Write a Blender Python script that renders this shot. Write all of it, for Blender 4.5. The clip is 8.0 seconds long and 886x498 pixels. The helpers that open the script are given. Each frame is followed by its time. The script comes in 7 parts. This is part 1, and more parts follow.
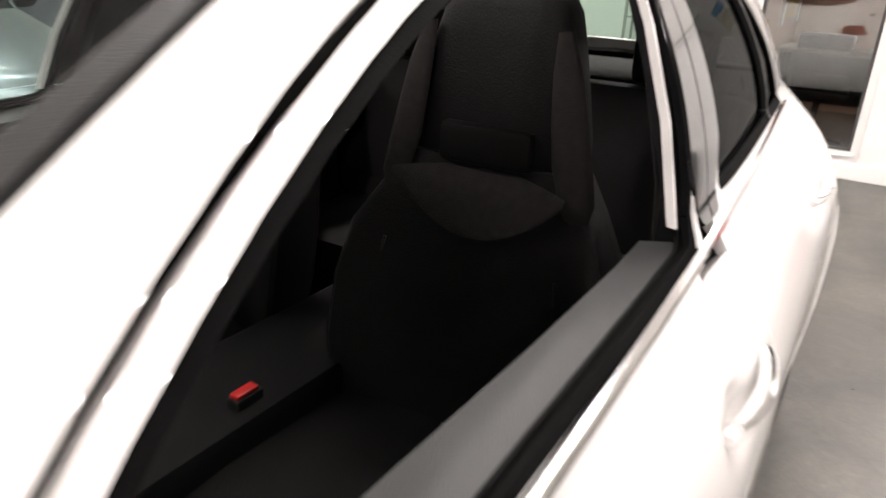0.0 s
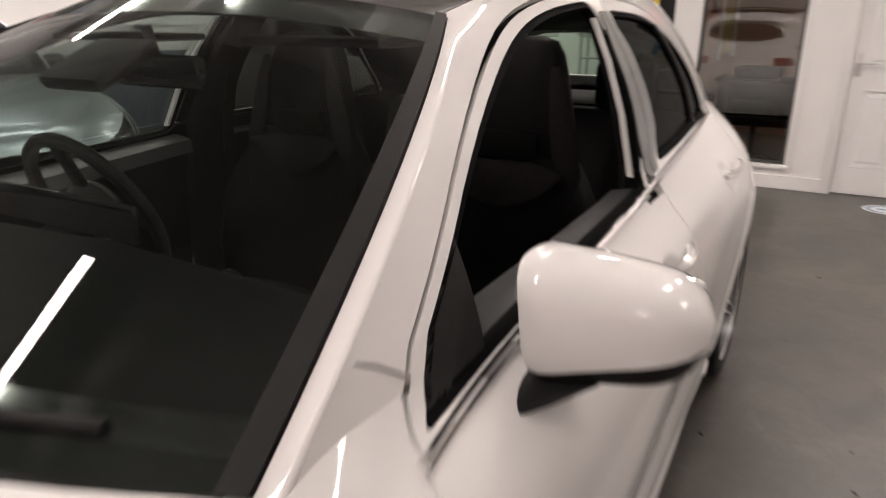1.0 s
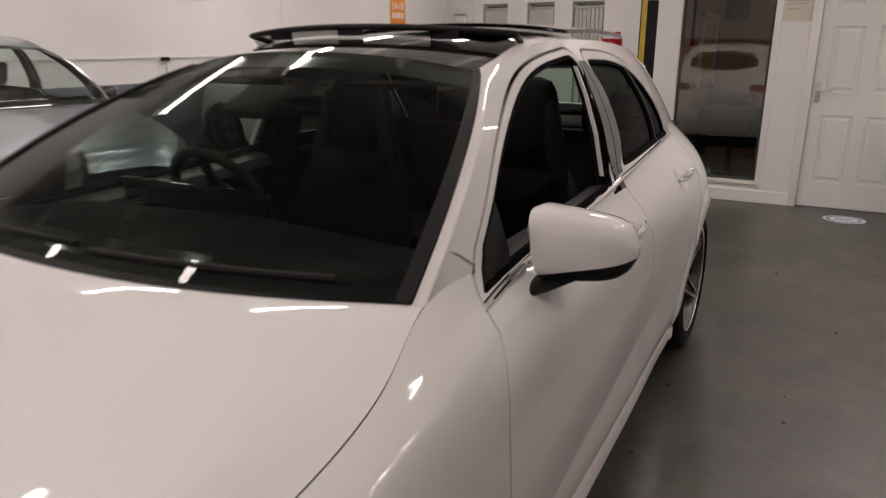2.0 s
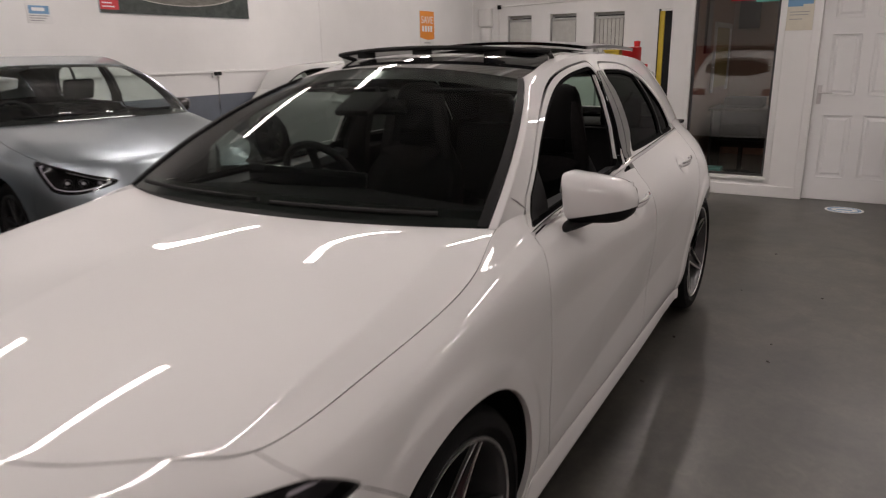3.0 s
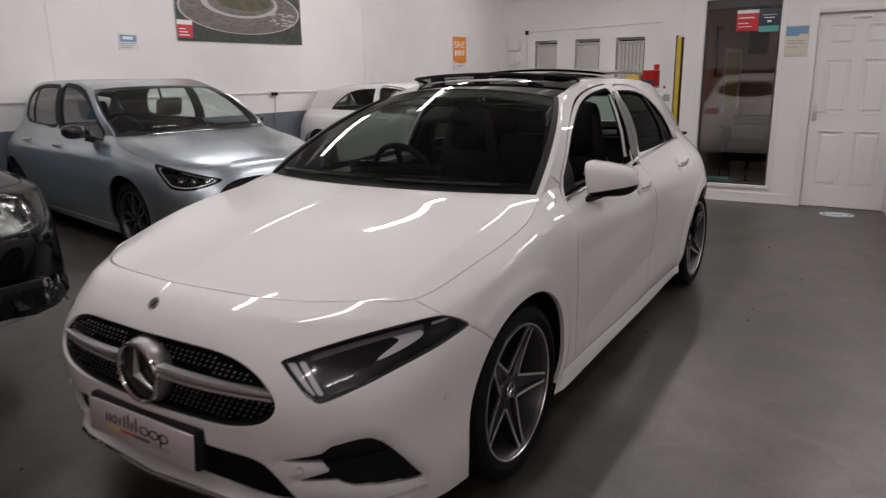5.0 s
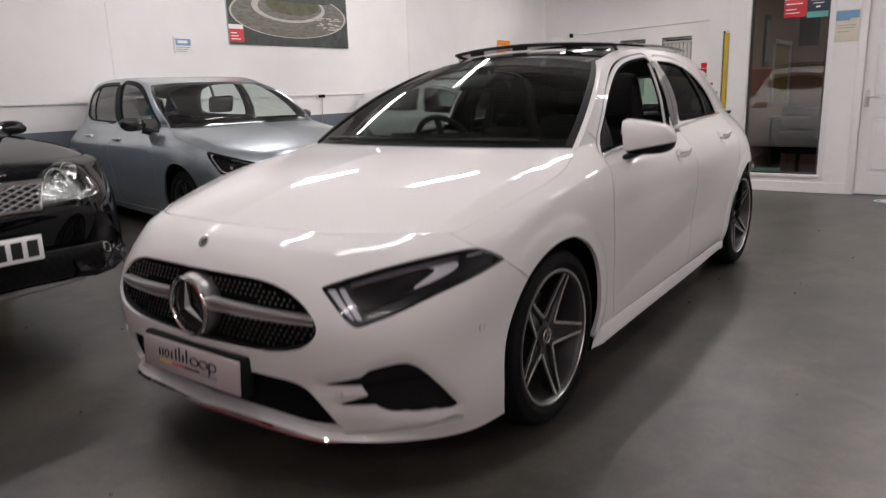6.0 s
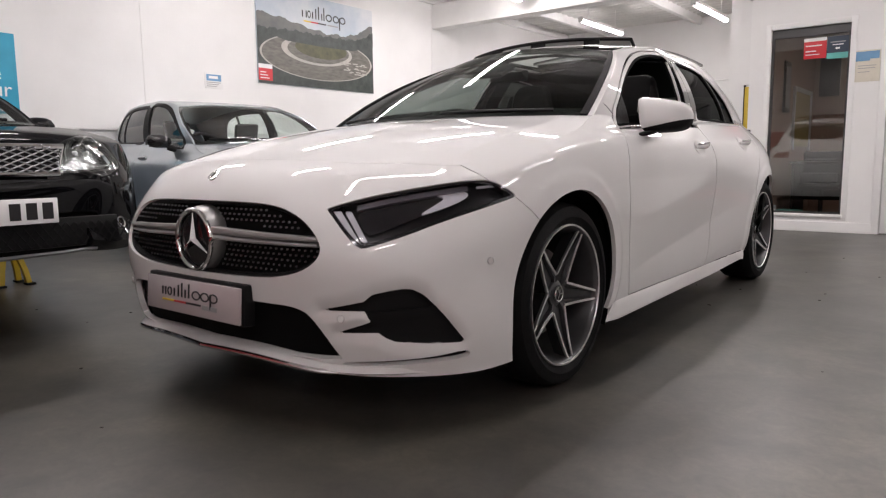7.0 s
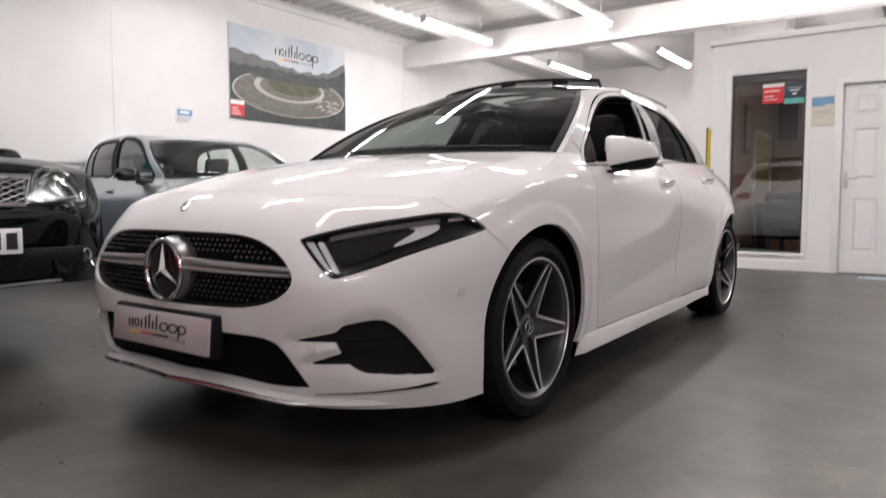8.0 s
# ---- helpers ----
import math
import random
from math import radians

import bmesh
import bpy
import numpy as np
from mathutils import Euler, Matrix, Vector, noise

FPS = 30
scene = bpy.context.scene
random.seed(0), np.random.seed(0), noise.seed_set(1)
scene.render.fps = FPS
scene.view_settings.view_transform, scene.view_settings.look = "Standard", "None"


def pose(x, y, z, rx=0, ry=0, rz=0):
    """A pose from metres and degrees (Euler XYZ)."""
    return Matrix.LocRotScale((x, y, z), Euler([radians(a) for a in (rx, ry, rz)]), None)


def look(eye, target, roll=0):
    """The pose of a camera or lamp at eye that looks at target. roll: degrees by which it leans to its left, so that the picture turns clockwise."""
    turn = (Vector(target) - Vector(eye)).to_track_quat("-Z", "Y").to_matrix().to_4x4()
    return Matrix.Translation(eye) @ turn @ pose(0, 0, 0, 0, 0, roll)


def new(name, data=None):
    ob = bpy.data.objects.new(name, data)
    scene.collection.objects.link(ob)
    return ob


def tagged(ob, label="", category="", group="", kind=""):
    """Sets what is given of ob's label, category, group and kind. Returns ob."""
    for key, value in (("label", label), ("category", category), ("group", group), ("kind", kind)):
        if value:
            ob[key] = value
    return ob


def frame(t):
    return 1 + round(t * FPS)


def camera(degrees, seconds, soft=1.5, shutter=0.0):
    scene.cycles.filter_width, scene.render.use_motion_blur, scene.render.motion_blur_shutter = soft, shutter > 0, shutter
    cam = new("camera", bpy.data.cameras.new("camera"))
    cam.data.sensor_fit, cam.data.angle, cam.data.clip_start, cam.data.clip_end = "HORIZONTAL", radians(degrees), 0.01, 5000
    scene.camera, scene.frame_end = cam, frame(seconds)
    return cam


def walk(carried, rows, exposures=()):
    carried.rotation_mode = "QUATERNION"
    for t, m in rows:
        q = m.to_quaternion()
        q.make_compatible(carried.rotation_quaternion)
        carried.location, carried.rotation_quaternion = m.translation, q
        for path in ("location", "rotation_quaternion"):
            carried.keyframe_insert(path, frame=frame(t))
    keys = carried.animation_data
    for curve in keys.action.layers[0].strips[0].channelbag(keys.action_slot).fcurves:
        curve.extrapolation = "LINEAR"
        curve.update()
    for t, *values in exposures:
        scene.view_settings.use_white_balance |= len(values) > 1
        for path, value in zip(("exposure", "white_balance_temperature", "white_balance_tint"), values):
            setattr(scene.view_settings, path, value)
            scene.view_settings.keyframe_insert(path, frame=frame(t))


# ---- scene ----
cam = camera(65.3, 8.0, soft=1.2, shutter=0.9)
PATH = [
    (0, (0.892, 0.679, 1.290), (-0.083, 2.252, 0.531), 2.4),
    (0.2, (0.932, 0.588, 1.301), (-0.034, 2.176, 0.561), 3.0),
    (0.5, (0.998, 0.418, 1.319), (0.025, 2.018, 0.620), 1.8),
    (0.8, (1.023, 0.214, 1.310), (0.073, 1.850, 0.662), 0.5),
    (1, (1.058, 0.084, 1.316), (0.134, 1.738, 0.680), 0.2),
    (1.2, (1.098, -0.029, 1.33), (0.213, 1.648, 0.696), -0.4),
    (2.5, (1.399, -0.847, 1.397), (0.438, 0.822, 0.858), -0.2),
    (3, (1.511, -1.158, 1.406), (0.523, 0.494, 0.863), -1.0),
    (3.5, (1.622, -1.402, 1.448), (0.601, 0.24, 0.938), -1.4),
    (4, (1.689, -1.693, 1.429), (0.675, -0.031, 0.973), -1.0),
    (4.5, (1.787, -1.92, 1.434), (0.77, -0.266, 0.954), -0.9),
    (6, (1.948, -2.135, 1.207), (0.783, -0.571, 0.762), -2.0),
    (6.5, (1.986, -2.122, 0.936), (0.782, -0.556, 0.618), -1.3),
    (7, (1.986, -2.144, 0.794), (0.758, -0.585, 0.543), -0.6),
    (7.5, (1.988, -2.153, 0.771), (0.785, -0.571, 0.546), -0.2),
    (8, (1.994, -2.163, 0.777), (0.829, -0.543, 0.635), -0.0),
]
EXPOSURES = [(0, 1.65, 6900, 16), (.3, 1.25, 6950, 16), (.6, .9, 7100, 18), (1.0, .48, 7250, 20), (2.5, -.38, 7250, 21), (3.5, -.28, 6700, 18), (4.5, -.28, 6650, 18), (6, .15, 6650, 18), (7, .46, 6620, 18), (8, .56, 6600, 17)]
walk(cam, [(t, look(eye, target, roll)) for t, eye, target, roll in PATH], EXPOSURES)

# ---- world and lamps ----
world = bpy.data.worlds.new("world")
scene.world = world
world.use_nodes = True
world.node_tree.nodes["Background"].inputs[0].default_value = (0.9, 0.95, 1.0, 1)
world.node_tree.nodes["Background"].inputs[1].default_value = 0.02
TUBE_GLOW = 50.0


# ---- materials ----
def material(name, colour, rough=0.5, metal=0.0, coat=0.0, coat_rough=0.03, vary=0.0, scale=6.0, bump=0.0, bump_scale=80.0,
             rough_vary=0.0, stretch=(1, 1, 1), spec=0.5, other=None, sheen=0.0):
    """A principled material whose colour and roughness wander at two scales."""
    m = bpy.data.materials.new(name)
    m.use_nodes = True
    t = m.node_tree
    p = t.nodes["Principled BSDF"]
    p.inputs["Base Color"].default_value = (*colour, 1)
    p.inputs["Roughness"].default_value = rough
    p.inputs["Metallic"].default_value = metal
    p.inputs["Specular IOR Level"].default_value = spec
    p.inputs["Coat Weight"].default_value = coat
    p.inputs["Coat Roughness"].default_value = coat_rough
    p.inputs["Sheen Weight"].default_value = sheen
    if vary or bump or rough_vary:
        geo = t.nodes.new("ShaderNodeTexCoord")
        mp = t.nodes.new("ShaderNodeMapping")
        mp.inputs["Scale"].default_value = stretch
        t.links.new(geo.outputs["Object"], mp.inputs["Vector"])
    if vary or rough_vary:
        big = t.nodes.new("ShaderNodeTexNoise")
        big.inputs["Scale"].default_value = scale
        big.inputs["Detail"].default_value = 8
        big.inputs["Roughness"].default_value = 0.62
        t.links.new(mp.outputs["Vector"], big.inputs["Vector"])
    if vary:
        mix = t.nodes.new("ShaderNodeMix")
        mix.data_type = "RGBA"
        dark = other or tuple(c * (1 - vary) for c in colour)
        mix.inputs["A"].default_value = (*dark, 1)
        mix.inputs["B"].default_value = (*(min(1, c * (1 + vary * 0.5)) for c in colour), 1)
        ramp = t.nodes.new("ShaderNodeValToRGB")
        ramp.color_ramp.elements[0].position, ramp.color_ramp.elements[1].position = 0.32, 0.68
        t.links.new(big.outputs["Fac"], ramp.inputs["Fac"])
        t.links.new(ramp.outputs["Color"], mix.inputs["Factor"])
        t.links.new(mix.outputs["Result"], p.inputs["Base Color"])
    if rough_vary:
        r = t.nodes.new("ShaderNodeMapRange")
        r.inputs["To Min"].default_value, r.inputs["To Max"].default_value = max(0.02, rough - rough_vary), rough + rough_vary
        t.links.new(big.outputs["Fac"], r.inputs["Value"])
        t.links.new(r.outputs["Result"], p.inputs["Roughness"])
    if bump:
        fine = t.nodes.new("ShaderNodeTexNoise")
        fine.inputs["Scale"].default_value = bump_scale
        fine.inputs["Detail"].default_value = 4
        t.links.new(mp.outputs["Vector"], fine.inputs["Vector"])
        b = t.nodes.new("ShaderNodeBump")
        b.inputs["Strength"].default_value = bump
        b.inputs["Distance"].default_value = 0.004
        t.links.new(fine.outputs["Fac"], b.inputs["Height"])
        t.links.new(b.outputs["Normal"], p.inputs["Normal"])
    return m


def glass(name, tint, gloss=1.0, rough=0.0, ior=1.5):
    """A thin pane: tinted, clear straight through, with mirror gloss by Fresnel."""
    m = bpy.data.materials.new(name)
    m.use_nodes = True
    t = m.node_tree
    t.nodes.clear()
    out, mix = t.nodes.new("ShaderNodeOutputMaterial"), t.nodes.new("ShaderNodeMixShader")
    clear, shine = t.nodes.new("ShaderNodeBsdfTransparent"), t.nodes.new("ShaderNodeBsdfGlossy")
    clear.inputs["Color"].default_value = (*tint, 1)
    shine.inputs["Roughness"].default_value = rough
    shine.inputs["Color"].default_value = (gloss, gloss, gloss, 1)
    # Schlick's rule, alike from both sides of the pane
    face, power, curve = t.nodes.new("ShaderNodeLayerWeight"), t.nodes.new("ShaderNodeMath"), t.nodes.new("ShaderNodeMath")
    face.inputs["Blend"].default_value = 0.5
    power.operation, curve.operation = "POWER", "MULTIPLY_ADD"
    power.inputs[1].default_value = 5.0
    r0 = ((ior - 1) / (ior + 1)) ** 2
    curve.inputs[1].default_value, curve.inputs[2].default_value = 1 - r0, r0
    t.links.new(face.outputs["Facing"], power.inputs[0])
    t.links.new(power.outputs[0], curve.inputs[0])
    t.links.new(curve.outputs[0], mix.inputs[0])
    t.links.new(clear.outputs[0], mix.inputs[1])
    t.links.new(shine.outputs[0], mix.inputs[2])
    t.links.new(mix.outputs[0], out.inputs["Surface"])
    return m


def glow(name, colour, strength):
    m = bpy.data.materials.new(name)
    m.use_nodes = True
    t = m.node_tree
    t.nodes.clear()
    out, e = t.nodes.new("ShaderNodeOutputMaterial"), t.nodes.new("ShaderNodeEmission")
    e.inputs[0].default_value, e.inputs[1].default_value = (*colour, 1), strength
    t.links.new(e.outputs[0], out.inputs["Surface"])
    return m


WHITE_PAINT = material("white car paint", (.80, .791, .784), .5, coat=1.0, coat_rough=.012, vary=.012, scale=2.5, spec=.05)
BLUE_PAINT = material("blue-grey metallic car paint", (.43, .49, .53), .31, metal=.9, coat=.7, vary=.04, scale=3)
BLACK_PAINT = material("black car paint", (.005, .005, .006), .4, coat=.5, vary=.1, scale=4, rough_vary=.05, spec=.0)
COUPE_PAINT = material("white coupe paint", (.78, .78, .77), .5, coat=1.0, vary=.012, scale=3, spec=.05)
GLOSS_BLACK = material("gloss black plastic", (.012, .012, .013), .12, coat=.6, rough_vary=.04)
MATT_BLACK = material("matt black plastic", (.008, .008, .0084), .58, bump=.25, bump_scale=500, rough_vary=.1, spec=.22)
SEAL = material("rubber window seal", (.005, .005, .0052), .85, spec=.04, bump=.2, bump_scale=300, rough_vary=.05)
CAVITY = material("dark cavity", (.004, .004, .004), .8, rough_vary=.1, spec=.1)
TRIM_GREY = material("charcoal trim", (.008, .008, .0085), .7, bump=.3, bump_scale=420, vary=.1, spec=.1)
DOOR_TOP = material("grey door cap", (.07, .07, .073), .5, spec=.3, bump=.3, bump_scale=420, vary=.08)
RUBBER = material("tyre rubber", (.007, .007, .0073), .66, spec=.14, vary=.2, scale=18, bump=.3, bump_scale=160, rough_vary=.1)
CHROME = material("chrome", (.80, .80, .80), .08, metal=1.0, rough_vary=.04)
SATIN = material("satin silver", (.64, .63, .63), .42, metal=.85, rough_vary=.06)
# satin copy darkened: the collar's dark reflection is put into its colour
COLLAR = material("grey satin collar", (.24, .235, .235), .36, metal=.85, rough_vary=.06)
MACHINED = material("machined alloy", (.80, .79, .78), .30, metal=1.0, vary=.08, scale=40)
ALLOY_DARK = material("tremolite grey alloy", (.034, .034, .036), .36, metal=.6, coat=.4, vary=.1, scale=20)
ALLOY_BARREL = material("grey rim barrel", (.085, .085, .088), .4, metal=.6, coat=.3, vary=.1, scale=20)
IRON = material("brake iron", (.28, .27, .26), .4, metal=.9, vary=.25, scale=30)
SEAT_CLOTH = material("black seat leatherette", (.006, .0056, .0058), .58, spec=.12, vary=.2, scale=30, bump=.35, bump_scale=300)
SEAT_BAND = material("charcoal seat fabric", (.019, .017, .017), .8, spec=.12, vary=.2, scale=60, bump=.4, bump_scale=500)
LINER_GREY = material("grey headlining", (.34, .335, .32), .9, vary=.06, scale=30, bump=.2, bump_scale=400)
RED_PLASTIC = material("red plastic", (.55, .02, .02), .35, vary=.06, scale=20)
TAIL_RED = material("dark red lamp cover", (.16, .006, .008), .15, coat=.8, rough_vary=.04)
WS_GLASS = glass("windscreen glass", (.54, .60, .57), .5)
REAR_GLASS = glass("green rear glass", (.40, .55, .46))
DRIVER_GLASS = glass("dusky door glass", (.42, .47, .45))
CLEAR_GLASS = glass("clear glass", (.86, .90, .88))
OFFICE_GLASS = glass("double glazing", (.74, .77, .76), 1.0, 0.0, 1.95)
TINT_GLASS = glass("privacy glass", (.05, .055, .052), .14)
LAMP_GLASS = glass("headlamp cover", (.76, .75, .78), .55, 0.0, 1.45)
ROOF_GLASS = material("black roof glass", (.006, .006, .007), .04, coat=1.0, rough_vary=.02)
LAMP_DARK = material("headlamp housing", (.010, .0095, .011), .3, coat=.2, rough_vary=.08)
LAMP_LENS = material("headlamp lens", (.012, .011, .013), .14, coat=.7, rough_vary=.03)
LIGHT_GUIDE = material("frosted light guide", (.80, .80, .83), .25, coat=.6, vary=.05, scale=40)
SMOKED = material("smoked lamp strip", (.13, .122, .14), .25, coat=.6, vary=.1, scale=40)
# the plate's pink tint is reflected red put into the base colour
PLATE_WHITE = material("acrylic show plate", (.56, .50, .505), .25, coat=.8, vary=.03, scale=20)
INK = material("black ink", (.015, .015, .016), .4, rough_vary=.1)
INK_YELLOW = material("yellow ink", (.75, .52, .04), .4, rough_vary=.1)
INK_RED = material("red ink", (.62, .03, .04), .4, rough_vary=.1)
INK_GREY = material("grey ink", (.33, .33, .33), .4, rough_vary=.1)
INK_WHITE = material("white ink", (.82, .82, .82), .45, rough_vary=.1)
WALL_PAINT = material("white wall paint", (.78, .775, .765), .62, vary=.05, scale=1.1, bump=.25, bump_scale=55, rough_vary=.12)
OFFICE_PAINT = material("white partition paint", (.80, .795, .785), .55, vary=.03, scale=1.7, bump=.12, bump_scale=60, rough_vary=.1)
DOOR_PAINT = material("white door paint", (.80, .80, .80), .4, vary=.025, scale=3, bump=.08, bump_scale=90)
DADO_PAINT = material("slate grey dado paint", (.13, .15, .18), .55, vary=.14, scale=2, bump=.2, bump_scale=50, rough_vary=.1)
STEEL_PAINT = material("white painted steel", (.76, .755, .74), .45, vary=.06, scale=2, rough_vary=.1)
DECK_PAINT = material("off-white roof deck", (.66, .65, .63), .5, vary=.1, scale=1.4, rough_vary=.1)
TUBE = glow("lit diffuser", (1.0, .985, .965), TUBE_GLOW)

# ---- building blocks ----
def from_surface(name, pieces, mat, parent, label="", thick=0.0):
    """One mesh from surfaces (vertices, faces); rims stay crisp."""
    verts, faces = [], []
    for v, f in pieces:
        base = len(verts)
        verts.extend(map(tuple, v))
        faces.extend(tuple(i + base for i in face) for face in f)
    me = bpy.data.meshes.new(name)
    me.from_pydata(verts, [], faces)
    bm = bmesh.new()
    bm.from_mesh(me)
    bmesh.ops.remove_doubles(bm, verts=bm.verts, dist=0.0004)
    for face in bm.faces:
        face.smooth = True
    for e in bm.edges:
        if e.is_boundary:
            e.smooth = False
    bm.to_mesh(me)
    bm.free()
    me.materials.append(mat)
    ob = new(name, me)
    ob.parent = parent
    if thick:
        s = ob.modifiers.new("thickness", "SOLIDIFY")
        s.thickness, s.offset = thick, -1
    return tagged(ob, label)


def mirror(surface):
    v, f = surface
    return v * np.array([-1, 1, 1]), [tuple(reversed(face)) for face in f]


def flip(surface):
    return surface[0], [tuple(reversed(face)) for face in surface[1]]


def both(surface):
    return [surface, mirror(surface)]


def normals(surface):
    v, f = surface
    n = np.zeros_like(v)
    for size in set(map(len, f)):
        ring = np.array([face for face in f if len(face) == size])
        a = np.cross(v[ring[:, 1]] - v[ring[:, 0]], v[ring[:, 2]] - v[ring[:, 0]])
        for k in range(size):
            np.add.at(n, ring[:, k], a)
    return n / np.maximum(np.linalg.norm(n, axis=1), 1e-12)[:, None]


def offset(surface, d):
    return surface[0] + normals(surface) * d, surface[1]


def part(name, bm, mat, parent, label="", smooth=True, sharp=35):
    """One bmesh as one mesh object under a thing or a part."""
    me = bpy.data.meshes.new(name)
    bmesh.ops.recalc_face_normals(bm, faces=bm.faces)
    for face in bm.faces:
        face.smooth = smooth
    for e in bm.edges:
        if len(e.link_faces) == 2 and e.calc_face_angle(0) > radians(sharp):
            e.smooth = False
    bm.to_mesh(me)
    bm.free()
    me.materials.append(mat)
    ob = new(name, me)
    ob.parent = parent
    return tagged(ob, label)


def box(lo, hi, bevel=0.0, m=None, seg=2):
    bm = bmesh.new()
    bmesh.ops.create_cube(bm, size=1)
    lo, hi = Vector(lo), Vector(hi)
    for v in bm.verts:
        v.co = Vector(((v.co.x + .5) * (hi.x - lo.x) + lo.x, (v.co.y + .5) * (hi.y - lo.y) + lo.y, (v.co.z + .5) * (hi.z - lo.z) + lo.z))
    if bevel:
        bmesh.ops.bevel(bm, geom=bm.edges[:], offset=bevel, segments=seg, profile=.5, affect="EDGES")
    if m is not None:
        bm.transform(m)
    return bm


def join(*bms):
    out = bmesh.new()
    for b in bms:
        me = bpy.data.meshes.new("tmp")
        b.to_mesh(me)
        b.free()
        out.from_mesh(me)
        bpy.data.meshes.remove(me)
    return out


def slab(outline, lo, hi, bevel=0.0, m=None):
    """A flat outline (x, y) extruded from z lo to hi."""
    bm = bmesh.new()
    face = bm.faces.new([bm.verts.new((x, y, lo)) for x, y in outline])
    top = bmesh.ops.extrude_face_region(bm, geom=[face])["geom"]
    bmesh.ops.translate(bm, vec=(0, 0, hi - lo), verts=[g for g in top if isinstance(g, bmesh.types.BMVert)])
    if bevel:
        bmesh.ops.bevel(bm, geom=bm.edges[:], offset=bevel, segments=2, profile=.5, affect="EDGES", clamp_overlap=True)
    if m is not None:
        bm.transform(m)
    return bm


def lathe(profile, m=None, steps=48):
    """A profile (radius, height) turned round z."""
    bm = bmesh.new()
    rings = [[bm.verts.new((r * math.cos(a), r * math.sin(a), h)) for a in np.linspace(0, 2 * math.pi, steps, endpoint=False)] for r, h in profile]
    for a, b in zip(rings, rings[1:]):
        for i in range(steps):
            j = (i + 1) % steps
            bm.faces.new((a[i], a[j], b[j], b[i]))
    if m is not None:
        bm.transform(m)
    return bm


def tube(path, radius, steps=10, closed=False):
    """A round bar along a path."""
    bm = bmesh.new()
    pts = [Vector(p) for p in path]
    rings = []
    for i, p in enumerate(pts):
        a = pts[(i - 1) % len(pts)] if closed or i else p
        b = pts[(i + 1) % len(pts)] if closed or i < len(pts) - 1 else p
        q = (b - a).to_track_quat("Z", "Y")
        rings.append([bm.verts.new(p + q @ Vector((radius * math.cos(k), radius * math.sin(k), 0))) for k in np.linspace(0, 2 * math.pi, steps, endpoint=False)])
    pairs = list(zip(rings, rings[1:])) + ([(rings[-1], rings[0])] if closed else [])
    for a, b in pairs:
        for i in range(steps):
            j = (i + 1) % steps
            bm.faces.new((a[i], a[j], b[j], b[i]))
    if not closed:
        bm.faces.new(rings[0][::-1])
        bm.faces.new(rings[-1])
    return bm


def loft(sections):
    """A closed skin over rings of equal length, capped."""
    bm = bmesh.new()
    rings = [[bm.verts.new(p) for p in s] for s in sections]
    n = len(rings[0])
    for a, b in zip(rings, rings[1:]):
        for i in range(n):
            bm.faces.new((a[i], a[(i + 1) % n], b[(i + 1) % n], b[i]))
    bm.faces.new(rings[0][::-1])
    bm.faces.new(rings[-1])
    return bm


def thing(name, m, label, category, group=""):
    ob = new(name)
    ob.matrix_world = m
    ob.empty_display_size = .1
    return tagged(ob, label, category, group)


def lettering(name, text, size, m, mat, parent, align="CENTER"):
    cu = bpy.data.curves.new(name, "FONT")
    cu.body, cu.size, cu.extrude, cu.align_x = text, size, .0008, align
    tmp = bpy.data.objects.new("tmp", cu)
    scene.collection.objects.link(tmp)
    bpy.context.view_layer.update()
    me = bpy.data.meshes.new_from_object(tmp.evaluated_get(bpy.context.evaluated_depsgraph_get()))
    bpy.data.objects.remove(tmp)
    me.transform(m)
    me.materials.append(mat)
    ob = new(name, me)
    ob.parent = parent
    return ob


Y_AXLE = Matrix.Rotation(radians(90), 4, "Y")

# ---- surface tools ----
def spline(knots, values, at):
    """Natural cubic spline through values (any trailing shape) at the knots."""
    k, v, at = np.asarray(knots, float), np.asarray(values, float), np.asarray(at, float)
    n, h = len(k), np.diff(k)
    shape = v.shape[1:]
    v = v.reshape(n, -1)
    a, b = np.eye(n), np.zeros_like(v)
    for i in range(1, n - 1):
        a[i, i - 1:i + 2] = h[i - 1], 2 * (h[i - 1] + h[i]), h[i]
        b[i] = 6 * ((v[i + 1] - v[i]) / h[i] - (v[i] - v[i - 1]) / h[i - 1])
    m = np.linalg.solve(a, b)
    i = np.clip(np.searchsorted(k, at) - 1, 0, n - 2)
    t0, t1, hh = (k[i + 1] - at)[:, None], (at - k[i])[:, None], h[i][:, None]
    out = (m[i] * t0 ** 3 + m[i + 1] * t1 ** 3) / (6 * hh) + (v[i] / hh - m[i] * hh / 6) * t0 + (v[i + 1] / hh - m[i + 1] * hh / 6) * t1
    return out.reshape((len(at),) + shape)


def grid_faces(rows, cols):
    return [(i * cols + j, i * cols + j + 1, (i + 1) * cols + j + 1, (i + 1) * cols + j) for i in range(rows - 1) for j in range(cols - 1)]


def chaikin(poly, times=3):
    p = np.asarray(poly, float)
    for _ in range(times):
        q = np.roll(p, -1, 0)
        p = np.stack([0.75 * p + 0.25 * q, 0.25 * p + 0.75 * q], 1).reshape(-1, 2)
    return p


